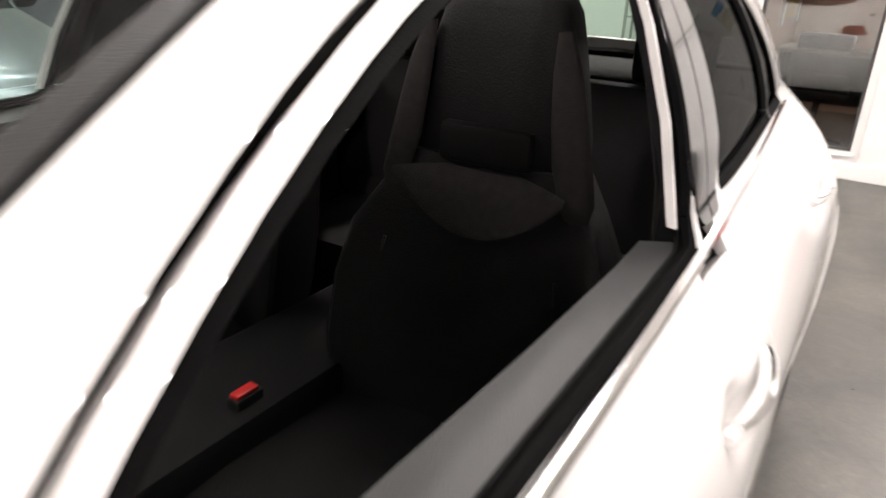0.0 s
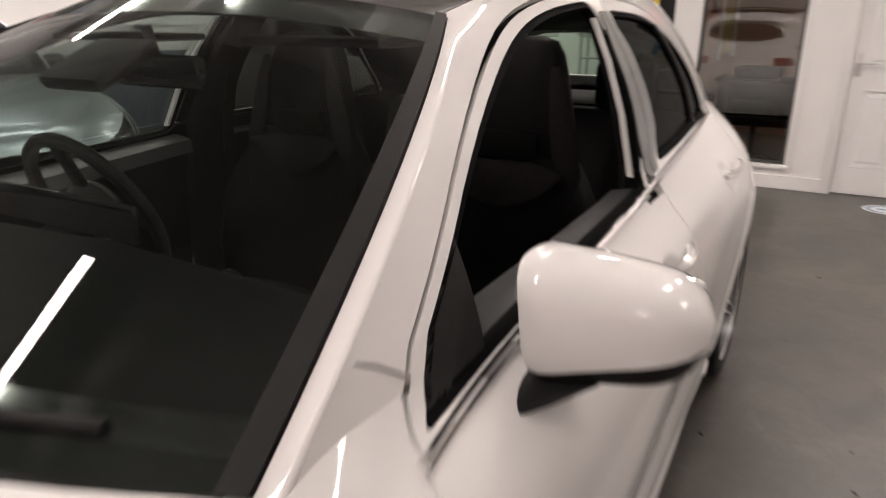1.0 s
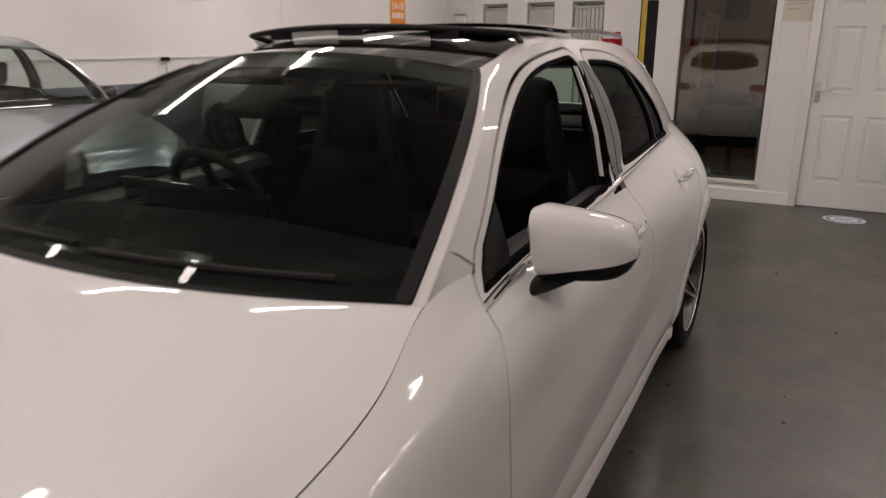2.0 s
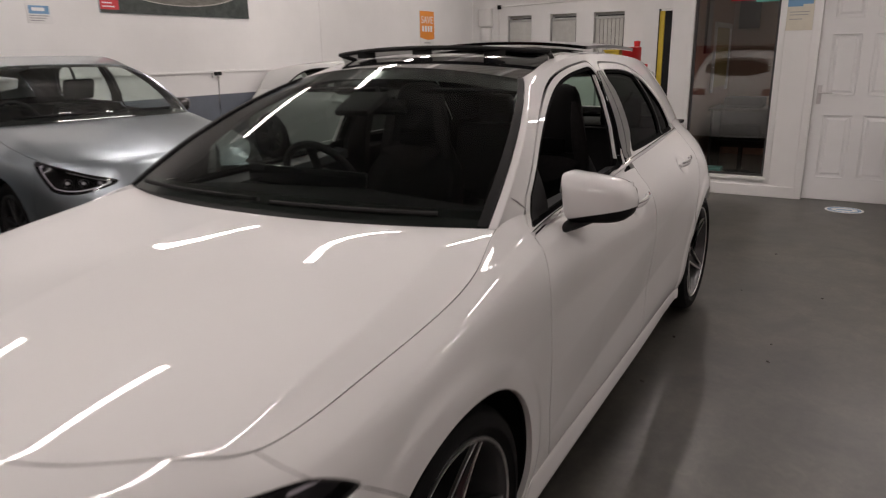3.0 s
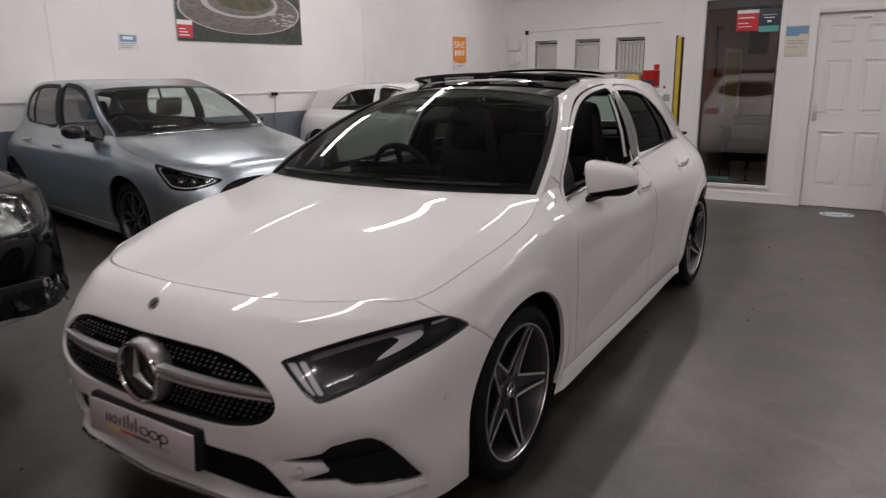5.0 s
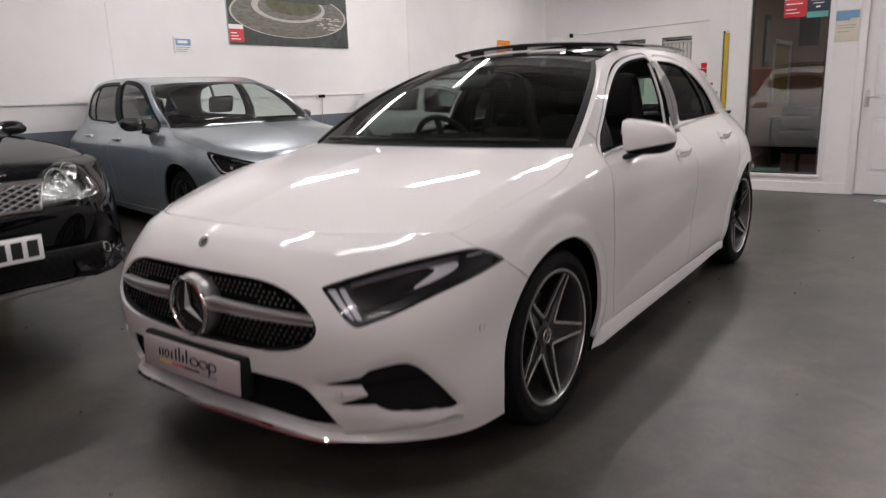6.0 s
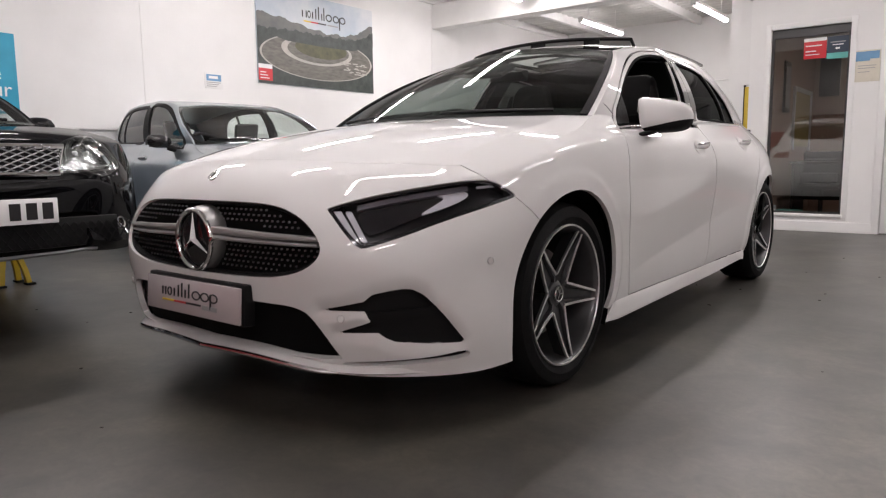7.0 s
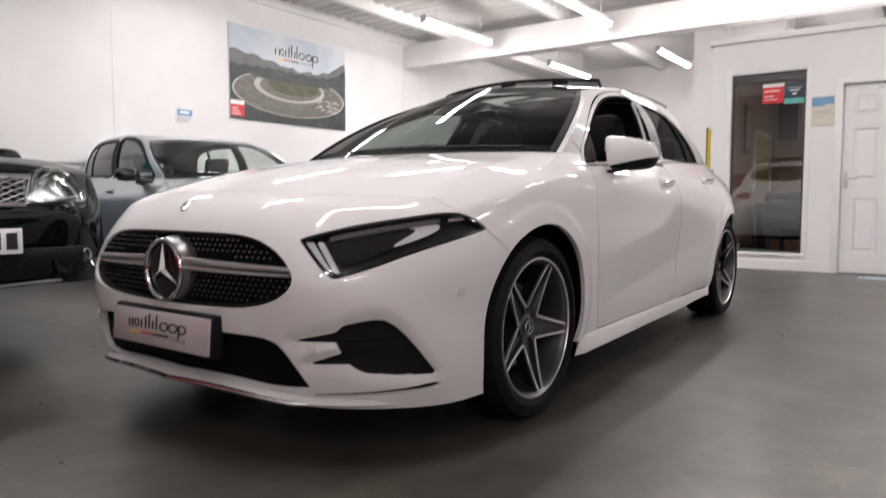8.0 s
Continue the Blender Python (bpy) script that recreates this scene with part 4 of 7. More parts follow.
    for sgn in (1, -1):
        blades = []
        for zc, h in ((.590, .010), (.569, .007)):
            rows = []
            for x in np.linspace(.085, .508, 10):
                t = (x - .085) / .42
                y = -.908 + .062 * t ** 2.2
                hh, z = h * (1 - .35 * t), zc - .012 * t + (.0 if zc > .58 else .004 * t)
                rows.append([(x * sgn, y + .03, z + hh), (x * sgn, y + .002, z + hh), (x * sgn, y, z), (x * sgn, y + .004, z - hh), (x * sgn, y + .03, z - hh)])
            blades.append(loft(rows))
        part("grille_bar", join(*blades), SATIN, grille, "twin satin silver grille bar")
    ring_star("badge", (0, -.905, .556), .094, grille, GLOSS_BLACK)
    part("badge_collar", lathe([(.096, .0), (.101, -.006), (.107, -.025), (.110, -.05)], Matrix.Translation((0, -.903, .556)) @ Matrix.Rotation(radians(90), 4, "X"), 48), COLLAR, grille)
    emblem = new("nose_emblem")
    emblem.parent = car
    em = Matrix.Translation((0, -.8255, .7575)) @ Matrix.Rotation(radians(43), 4, "X")
    part("emblem_disc", lathe([(.0115, .0005), (.014, .0022), (.0205, .002), (.0215, -.003)], em, 32), CHROME, emblem, "small round chrome emblem")
    part("emblem_core", lathe([(0, .0006), (.008, .0006), (.0172, .0004), (.018, -.003)], em, 24), GLOSS_BLACK, emblem)
    for k in range(3):
        part("emblem_arm", box((-.0016, .0, .0004), (.0016, .017, .0022), 0, em @ Matrix.Rotation(2 * math.pi * k / 3, 4, "Z")), CHROME, emblem)

    # show plate
    plate = new("front_plate")
    plate.parent = car
    plate.matrix_basis = pose(0, -.925, .369, -4, 0, 0)
    part("plate_face", box((-.26, -.010, -.056), (.26, .0, .056), .003), PLATE_WHITE, plate, "pale show plate")
    part("plate_holder", box((-.268, .002, -.062), (.268, .045, .066), .006), MATT_BLACK, plate)
    for k, (x, h) in enumerate(((-.160, .026), (-.142, .026), (-.118, .0), (-.090, .026), (-.066, .038), (-.046, .046), (-.026, .026), (-.006, .046), (.034, .0), (.082, .0), (.128, .0))):
        if not h:
            part("wordmark_ring", tube([(x + (.011 if k < 3 else .021) * math.cos(a), -.0105, .010 + .0125 * math.sin(a)) for a in np.linspace(0, 2 * math.pi, 20, endpoint=False)], .0028, 6, True), INK, plate)
        else:
            part("wordmark_bar", box((x - .003, -.0125, -.003), (x + .003, -.010, -.003 + h), .0), INK, plate)
    part("wordmark_bar", box((.111, -.0125, -.026), (.117, -.010, .022), .0), INK, plate)
    for a, b, ink in ((-.16, -.09, INK_YELLOW), (-.09, -.02, INK_RED), (-.02, .06, INK)):
        part("wordmark_stripe", box((a, -.0125, -.022), (b, -.010, -.016)), ink, plate)
    part("wordmark_box", box((.07, -.0125, -.030), (.15, -.010, -.016)), INK_GREY, plate)

    # headlamps
    for sgn in (1, -1):
        lamp = new("headlight")
        lamp.parent = car
        tagged(lamp, "clear headlight with a white light-guide hook")

        def pick(s):
            return s if sgn > 0 else mirror(s)
        wide = cut(fine, lambda f: f["lamp"] + .012)
        hous = cut(offset(wide, -.045), lambda f: f["lamp"] + .03)
        from_surface("lamp_housing", [pick(hous)], LAMP_DARK, lamp, "", .004)
        rimband = cut(offset(wide, -.006), lambda f: f["lamp"] + .006, lambda f: .007 - f["lamp"])
        from_surface("lamp_rim", [pick(rimband)], GLOSS_BLACK, lamp, "", .035)
        cover = from_surface("lamp_cover", [pick(cut(fine, lambda f: f["lamp"] - .001))], LAMP_GLASS, lamp)
        cover.visible_shadow = False
        mid = lambda a: np.interp(a, [-.29, -.15, 0, .2, .4, .51], [.625, .628, .655, .683, .702, .70])
        guide = cut(offset(wide, -.016), lambda f: f["lamp"] - .016, lambda f: .030 - f["lamp"], lambda f: np.where(f["a"] < .30, f["z"] - mid(f["a"]) - .012, -1), lambda f: f["a"] + .17)
        from_surface("light_strip", [pick(guide)], SMOKED, lamp, "smoked glass strip", .010)
        bars = [(-.275, .655), (-.205, .585), (-.175, .568), (-.165, .572), (-.235, .655)], [(-.222, .655), (-.157, .570), (-.130, .566), (-.195, .655)]
        for k, poly in enumerate(bars):
            bar = cut(offset(wide, -.014 - .006 * k), lambda f: f["lamp"] - .010, lambda f: inside(np.stack([f["a"], f["z"]], 1), poly))
            from_surface("light_guide", [pick(bar)], LIGHT_GUIDE, lamp, "frosted white light guide", .010)
        hook = cut(offset(wide, -.020), lambda f: inside(np.stack([f["a"], f["z"]], 1), chaikin([(.10, .700), (.23, .712), (.30, .700), (.28, .682), (.16, .652), (.06, .635), (.16, .672), (.20, .690)], 2)))
        from_surface("light_hook", [pick(hook)], LIGHT_GUIDE, lamp, "", .008)
        lens = cut(offset(wide, -.026), lambda f: inside(np.stack([f["a"], f["z"]], 1), chaikin([(-.19, .660), (.04, .690), (.19, .705), (.20, .672), (.11, .642), (-.09, .592), (-.14, .586)], 2)))
        from_surface("projector_lens", [pick(lens)], LAMP_LENS, lamp, "dark glossy projector lens", .01)
        red = cut(offset(wide, -.018), lambda f: inside(np.stack([f["a"], f["z"]], 1), [(.33, .712), (.42, .716), (.42, .722), (.33, .719)]))
        from_surface("side_reflector", [pick(red)], LIGHT_GUIDE, lamp, "", .004)

    # flanks
    for sgn in (1, -1):
        def pick(s):
            return s if sgn > 0 else mirror(s)
        fender = cut(side, lambda f: f["a"] - bumper_seam(f["z"]) - GAP, lambda f: door_front(f["z"]) - GAP - f["y"], lambda f: f["front_arch"], lambda f: f["z"] - .212 - .0 * f["y"], lambda f: -f["front"] - .023, lambda f: -f["lamp"] - .002)
        from_surface("front_fender", [pick(fender)], WHITE_PAINT, car, thick=.016)

        def door_field(f):
            low = np.minimum(f["y"] - door_front(f["z"]) - GAP, door_middle(f["z"]) - GAP - f["y"])
            high = np.minimum(f["front"] + .015, door_middle(f["z"]) - GAP - f["y"])
            return np.where(f["z"] < .935, low, np.where(f["z"] < .955, np.maximum(np.minimum(low, .03), high), high))
        door = [cut(s, door_field, lambda f: f["z"] - .232, lambda f: -f["front"]) for s in (side, cabin)]
        front = from_surface("front_door", [pick(s) for s in door], WHITE_PAINT, car, thick=.016)

        def rear_field(f):
            low = np.minimum(f["y"] - door_middle(f["z"]) - GAP, door_rear(f["z"]) - GAP - f["y"])
            high = np.minimum(f["rear"] + .026, f["y"] - door_middle(f["z"]) - GAP)
            return np.where(f["z"] < 1.0, low, high)
        rear = [cut(s, rear_field, lambda f: f["z"] - .232, lambda f: f["rear_arch"], lambda f: -f["rear"]) for s in (side, cabin)]
        rear_door = from_surface("rear_door", [pick(s) for s in rear], WHITE_PAINT, car, thick=.016)

        quarter = [cut(side, lambda f: f["y"] - door_rear(f["z"]) - GAP, lambda f: f["y"] - 2.2, lambda f: f["rear_arch"], lambda f: -f["rear"] - .031)]
        upper = cut(cabin, lambda f: -f["front"] - .022, lambda f: -f["rear"] - .033)
        quarter.append(upper)
        slope = windscreen_surface(160, 56)
        if normals(slope)[:, 2].mean() < 0:
            slope = flip(slope)
        quarter.append(clip(slope, np.tile(np.linspace(0, 1, 160), 56) - .9735))
        from_surface("body_side", [pick(s) for s in quarter], WHITE_PAINT, car, "white pillar, roof rail and rear quarter", .016)
        # dark backing behind the shut lines
        back = [cut(offset(side, -.020), *off_arch, lambda f: -f["front"] + .004, lambda f: -f["rear"] + .004, lambda f: f["a"] - bumper_seam(f["z"]) + .06, lambda f: f["z"] - .23, lambda f: -f["lamp"] - .01),
                cut(offset(cabin, -.020), lambda f: -f["front"] + .004, lambda f: -f["rear"] + .004)]
        from_surface("shut_line_backing", [pick(s) for s in back], CAVITY, car, "", .006)
        # skirt
        skirt = cut(offset(side, .001), lambda f: .228 - f["z"], lambda f: f["y"] - .40, lambda f: 2.35 - f["y"], *off_arch)
        low = np.clip((.228 - skirt[0][:, 2]) / .066, 0, 1)
        fan = .036 * low ** .8 * np.interp(skirt[0][:, 1], [.4, .46, .8, 2.1, 2.3], [.2, .8, .75, .8, .95])
        skirt = (skirt[0] + np.stack([fan, -.05 * low * (skirt[0][:, 1] < .5) * (.5 - skirt[0][:, 1]) / .1, 0 * fan], 1), skirt[1])
        from_surface("side_skirt", [pick(skirt)], WHITE_PAINT, car, "white sill skirt", .02)
        # belt strip, seals, pillar trim, panes
        line = []
        for y in np.linspace(.545, 2.60, 70):
            d = (side[0][:, 1] - y) ** 2 + (side[0][:, 2] - float(belt(y)) + .001) ** 2 + 9 * (side[0][:, 0] < .5)
            k = np.argsort(d)[:8]
            w = 1 / (d[k] + 2e-5)
            line.append((sgn * (float((side[0][k, 0] * w).sum() / w.sum()) + .002), float(y), float(belt(y)) - .001))
        bend = np.polyfit([p[1] for p in line], [p[0] for p in line], 5)
        line = [(float(np.polyval(bend, p[1])), p[1], p[2]) for p in line]
        part("belt_trim", tube(line, .0085, 10), CHROME, car, "polished belt-line trim")
        part("pillar_joint", tube([(sgn * x, y, z) for x, y, z in ((.7205, .505, 1.0335), (.7285, .548, 1.0135), (.738, .590, .984))], .0022, 6), INK_GREY, car, "fine joint across the pillar foot")
        for key, door_part in (("front", front), ("rear", rear_door)):
            seal = [cut(offset(s, -.004), lambda f: f[key] + .002, lambda f: .013 - f[key]) for s in (side, cabin)]
            from_surface("window_seal", [pick(s) for s in seal if len(s[1])], SEAL, door_part, "", .010)
        trims = chaikin([(1.522, .99), (1.64, 1.33), (1.76, 1.33), (1.70, .995)], 1)
        for low, high in ((1.4, 0), (0, 1.9)):
            t = [cut(offset(s, .003), lambda f: inside(np.stack([f["y"], f["z"]], 1), trims), (lambda f: door_middle(f["z"]) - .003 - f["y"]) if low else (lambda f: f["y"] - door_middle(f["z"]) - .003)) for s in (side, cabin)]
            from_surface("pillar_trim", [pick(s) for s in t if len(s[1])], GLOSS_BLACK, front if low else rear_door, "gloss black pillar trim", .006)
        pane = [cut(offset(s, -.010), lambda f: f["rear"] - .004) for s in (side, cabin)]
        g = from_surface("rear_door_glass", [pick(s) for s in pane if len(s[1])], TINT_GLASS, rear_door, "dark privacy glass")
        g.visible_shadow = False
        # tinted pane added on the driver's side to darken the view through
        if sgn < 0:
            pane = [cut(offset(s, -.010), lambda f: f["front"] - .004) for s in (side, cabin)]
            g = from_surface("front_door_glass", [pick(s) for s in pane if len(s[1])], DRIVER_GLASS, front, "dusky driver's door glass, added to darken the view through")
            g.visible_shadow = False
        bar = [cut(offset(s, .0), lambda f: f["rear"] - .003, lambda f: .014 - np.abs(f["y"] - 2.335 + (f["z"] - 1.0) * .5)) for s in (side, cabin)]
        from_surface("window_divider", [pick(s) for s in bar if len(s[1])], MATT_BLACK, rear_door, "", .014)
        sail = [cut(offset(s, -.004), lambda f: f["front"] - .004, lambda f: .745 - f["y"]) for s in (side, cabin)]
        from_surface("mirror_sail", [pick(s) for s in sail if len(s[1])], MATT_BLACK, front, "black quarter panel", .012)
        # handles
        for (hy, hz), dp in (((1.43, .853), front), ((2.275, .882), rear_door)):
            xx = .831 if hy < 2 else .811
            secs = []
            for t in np.linspace(0, 1, 11):
                yy = hy - .10 + .20 * t
                bow = .022 * math.sin(math.pi * min(max(t, .04), .96)) ** .5
                h = .014 * math.sin(math.pi * min(max(t, .05), .95)) ** .35
                secs.append([(sgn * (xx + bow + (.009 * math.cos(a))), yy, hz + .010 * t + h * math.sin(a)) for a in np.linspace(0, 2 * math.pi, 14, endpoint=False)])
            handle = part("door_handle", loft(secs), WHITE_PAINT, dp)
            part("handle_trim", tube([(sgn * (xx + .030 * math.sin(math.pi * t) ** .5 + .001), hy - .10 + .20 * t, hz + .012 + .010 * t) for t in np.linspace(.06, .94, 9)], .0055, 8), CHROME, handle, "chrome strip")
        # mirrors
        mir = new("door_mirror")
        mir.parent = front
        tagged(mir, "white door mirror with a black foot")
        cap = []
        for t in np.linspace(0, 1, 15):
            e = max(.05, 1 - abs(2 * t - 1) ** (10 if t < .5 else 4.2)) ** .5
            cx = .772 + .206 * t
            cy = .80 + .062 * t
            hz = (.084 - .026 * t) * e
            cz = .986 - .014 * t
            dy = .066 * e
            ring = []
            for a in np.linspace(0, 2 * math.pi, 28, endpoint=False):
                sy, sz = math.sin(a), math.cos(a)
                ring.append((sgn * (cx - (.014 * sz if t < .3 else 0)), cy - dy * math.copysign(abs(sy) ** (.75 if sy > 0 else .5), sy), cz + hz * math.copysign(abs(sz) ** .62, sz)))
            cap.append(ring)
        body = loft(cap)

        def half(no, co, grow=1.0):
            b2 = body.copy()
            if grow != 1.0:
                b2.transform(Matrix.Translation((.872 * sgn, .83, .986)) @ Matrix.Scale(grow, 4) @ Matrix.Translation((-.872 * sgn, -.83, -.986)))
            bmesh.ops.bisect_plane(b2, geom=b2.verts[:] + b2.edges[:] + b2.faces[:], plane_co=co, plane_no=no, clear_outer=True)
            return b2
        part("mirror_cap", half((.20 * sgn, 0, -1), (.88 * sgn, .8, .943)), WHITE_PAINT, mir)
        part("mirror_base", half((-.20 * sgn, 0, 1), (.88 * sgn, .8, .944), .992), MATT_BLACK, mir, "black lower shell of the mirror")
        part("mirror_rim", half((.33 * sgn, -1, 0), (.88 * sgn, .868, .99), 1.012), GLOSS_BLACK, mir, "black rim round the mirror glass")
        body.free()
        part("mirror_foot", loft([[(sgn * (x + .040 * math.cos(a)), y + .046 * math.sin(a), z) for a in np.linspace(0, 2 * math.pi, 14, endpoint=False)] for x, y, z in ((.770, .735, .893), (.795, .760, .900), (.835, .80, .916))]), MATT_BLACK, mir)
        part("mirror_glass", box((.80 * sgn if sgn > 0 else -.96, .872, .937), (.96 if sgn > 0 else -.80, .876, 1.03), .0), CHROME, mir)

    # hood
    hood = hood_surface(64, 80)
    if normals(hood)[:, 2].mean() < 0:
        hood = flip(hood)
    inset = hood[0] * np.array([.9945, 1, 1]) + np.array([0, .006, .0004])
    from_surface("hood", both((inset, hood[1])), WHITE_PAINT, car, thick=.014)
    # near-black sheet under the hood, put in to shade its shut lines
    from_surface("hood_gap_backing", both(offset(hood, -.03)), CAVITY, car)

    # windscreen and roof
    ws = windscreen_surface(48, 40)
    if normals(ws)[:, 2].mean() < 0:
        ws = flip(ws)
    across = np.tile(np.linspace(0, 1, 48), 40)
    up = np.repeat(np.linspace(0, 1, 40), 48)
    from_surface("windscreen", both(clip(ws, .965 - across)), WS_GLASS, car)
    for sgn in (1, -1):
        strip = clip((ws[0] + np.array([0, -.002, .006]), ws[1]), np.minimum(across - .938, .972 - across))
        from_surface("windscreen_finisher", [strip if sgn > 0 else mirror(strip)], MATT_BLACK, car, "black pillar finisher", .02)
    from_surface("windscreen_band", both(clip((ws[0] + np.array([0, .004, -.006]), ws[1]), up - .90 + .03 * across ** 4)), GLOSS_BLACK, car, "black tint band along the top of the windscreen")
    from_surface("windscreen_foot", both(clip((ws[0] + np.array([0, .004, -.006]), ws[1]), .085 - up)), GLOSS_BLACK, car, "black border along the foot of the windscreen")
    cowl = []
    for x in np.linspace(-.70, .70, 25):
        s = abs(x) / .737
        y, z = .235 + .165 * s ** 2.2, .988 - .016 * s ** 2
        cowl.append([(x, y - .030, z - .024), (x, y - .012, z - .008), (x, y + .045, z + .014), (x, y + .06, z + .0)])
    part("wiper_cowl", loft(cowl), MATT_BLACK, car)
    for x0, x1 in ((-.62, .02), (.08, .58)):
        pts = []
        for x in np.linspace(x0, x1, 8):
            s = abs(x) / .737
            pts.append((x, .268 + .165 * s ** 2.2 + .02 * (x - x0), 1.002 - .012 * s ** 2 + .004 * (x - x0)))
        part("wiper", tube(pts, .008, 8), MATT_BLACK, car)
    roof = roof_surface(50, 110)
    if normals(roof)[:, 2].mean() < 0:
        roof = flip(roof)
    R = lambda q: q[0].T
    opening = lambda q: inside(np.stack([np.abs(R(q)[0]), R(q)[1]], 1), chaikin([(-.5, 1.30), (.40, 1.33), (.43, 1.36), (.43, 1.93), (.40, 1.97), (-.5, 1.97)], 1))
    rails = clip(roof, np.maximum(np.abs(R(roof)[0]) - .462 - .030 * np.clip((1.5 - R(roof)[1]) / .3, 0, 1) + .05 * np.clip((R(roof)[1] - 2.4) / .5, 0, 1), R(roof)[1] - 2.62))
    from_surface("roof_skin", both(rails), WHITE_PAINT, car, "white roof edge and rear roof", .014)
    panel = clip(roof, np.minimum(.460 + .030 * np.clip((1.5 - R(roof)[1]) / .3, 0, 1) - .05 * np.clip((R(roof)[1] - 2.4) / .5, 0, 1) - np.abs(R(roof)[0]), 2.616 - R(roof)[1]))
    panel = clip(panel, -opening(panel))
    from_surface("roof_glass", both(panel), ROOF_GLASS, car, "black panoramic roof glass", .012)
    head = clip(offset(roof, -.035), -opening(offset(roof, -.035)) - .01)
    from_surface("headlining", both(head), TRIM_GREY, car, "", .01)
    lid = clip(roof, np.minimum(.435 - np.abs(R(roof)[0]), np.minimum(R(roof)[1] - 1.90, 2.66 - R(roof)[1])))
    lid = (lid[0] + np.stack([0 * lid[0][:, 0], 0 * lid[0][:, 0], .024 + .045 * (lid[0][:, 1] - 1.9)], 1), lid[1])
    from_surface("sliding_roof_panel", both(lid), ROOF_GLASS, car, "black glass roof panel slid open", .014)
    bar = [(x, 1.335 - .10 * (1 - (abs(x) / .49) ** 2), 1.408 + .022 * (1 - (abs(x) / .49) ** 2)) for x in np.linspace(-.49, .49, 25)]
    defl = part("wind_deflector", tube([(-.47, 1.42, 1.385)] + bar + [(.47, 1.42, 1.385)], .009, 8), MATT_BLACK, car, "raised mesh wind deflector")
    low = [(x * .98, y + .02, 1.372 + .036 * (1 - (abs(x) / .49) ** 2)) for x, y, z in bar]
    net = bmesh.new()
    va = [net.verts.new((p[0], p[1], p[2])) for p in bar]
    vb = [net.verts.new(p) for p in low]
    for i in range(len(bar) - 1):
        net.faces.new((va[i], va[i + 1], vb[i + 1], vb[i]))
    part("deflector_net", net, NET, defl)
    for x in (-.30, .0, .30):
        t = (x, 1.335 - .10 * (1 - (abs(x) / .49) ** 2) - .002)
        part("deflector_web", box((x - .045, t[1], 1.375 + .03 * (1 - (abs(x) / .49) ** 2)), (x + .045, t[1] + .004, 1.408 + .022 * (1 - (abs(x) / .49) ** 2))), MATT_BLACK, defl)
    tail = tail_surface()
    if normals(tail)[:, 1].mean() < 0:
        tail = flip(tail)
    tz = tail[0][:, 2]
    rw = inside(np.stack([np.abs(tail[0][:, 0]), tz], 1), chaikin([(-.5, 1.05), (.42, 1.06), (.40, 1.25), (-.5, 1.27)], 1))
    from_surface("tailgate", both(clip(tail, -rw)), WHITE_PAINT, car, thick=.014)
    g = from_surface("rear_window", both(clip(tail, rw)), REAR_GLASS, car)
    g.visible_shadow = False
    part("rear_spoiler", loft([[(x, 3.20, 1.30 - .05 * (abs(x) / .47) ** 2), (x, 3.20, 1.322 - .05 * (abs(x) / .47) ** 2), (x, 3.36 - .10 * (abs(x) / .47) ** 2, 1.302 - .05 * (abs(x) / .47) ** 2), (x, 3.36 - .10 * (abs(x) / .47) ** 2, 1.290 - .05 * (abs(x) / .47) ** 2)] for x in np.linspace(-.40, .40, 15)]), WHITE_PAINT, car)

    # wheels, arches, underbody
    for sgn in (1, -1):
        for yy, xx in ((.0, .852), (2.729, .828)):
            w = new("wheel")
            w.parent = car
            w.matrix_basis = pose(xx * sgn, yy, .325, 0, 0, 0 if sgn > 0 else 180) @ Matrix.Rotation(.474 if yy < 1 else .0, 4, "X")
            tagged(w, "dark alloy wheel with machined star spokes")
            wheel_parts(w, .325, .215, .248, "star", ALLOY_DARK, MACHINED)
            bm = bmesh.new()
            rr = .388 if yy < 1 else .378
            arc = [(yy + rr * math.cos(a), .322 + rr * math.sin(a)) for a in np.linspace(radians(-28), radians(208), 30)]
            va = [bm.verts.new((sgn * (.835 if yy < 1 else .80), y, max(z, .15))) for y, z in arc]
            vb = [bm.verts.new((sgn * .45, y, max(z, .15))) for y, z in arc]
            for i in range(len(arc) - 1):
                bm.faces.new((va[i], va[i + 1], vb[i + 1], vb[i]))
            bm.faces.new(vb)
            part("arch_liner", bm, CAVITY, car)
    part("underbody", box((-.66, -.55, .17), (.66, 3.2, .24), .03), CAVITY, car)
    part("bulkhead", box((-.62, .30, .22), (.62, .34, .93)), CAVITY, car)
    from_surface("rear_inner", both(cut(offset(side, -.03), lambda f: f["y"] - 2.75, lambda f: f["z"] - .3)), CAVITY, car)

    # cabin
    part("cabin_floor", box((-.70, .30, .25), (.70, 3.2, .29)), CAVITY, car)
    dash = []
    for x in np.linspace(-.70, .70, 21):
        s = abs(x) / .70
        dash.append([(x, .36, .60), (x, .36, .955), (x, .55 + .02 * s, .965 - .02 * s), (x, .80, .945 - .03 * s), (x, .88, .90 - .02 * s), (x, .88, .80), (x, .80, .62)])
    dashboard = part("dashboard", loft(dash), TRIM_GREY, car, "dark grey dashboard")
    part("instrument_screen", box((-.62, .86, .915), (-.02, .875, .99), .006, pose(0, 0, 0)), GLOSS_BLACK, dashboard, "wide black display")
    for x in (-.17, 0, .17):
        part("air_vent", lathe([(.0, -.01), (.032, -.01), (.040, .0), (.042, .02)], Matrix.Translation((x, .885, .85)) @ Matrix.Rotation(radians(-90), 4, "X"), 24), GLOSS_BLACK, dashboard)
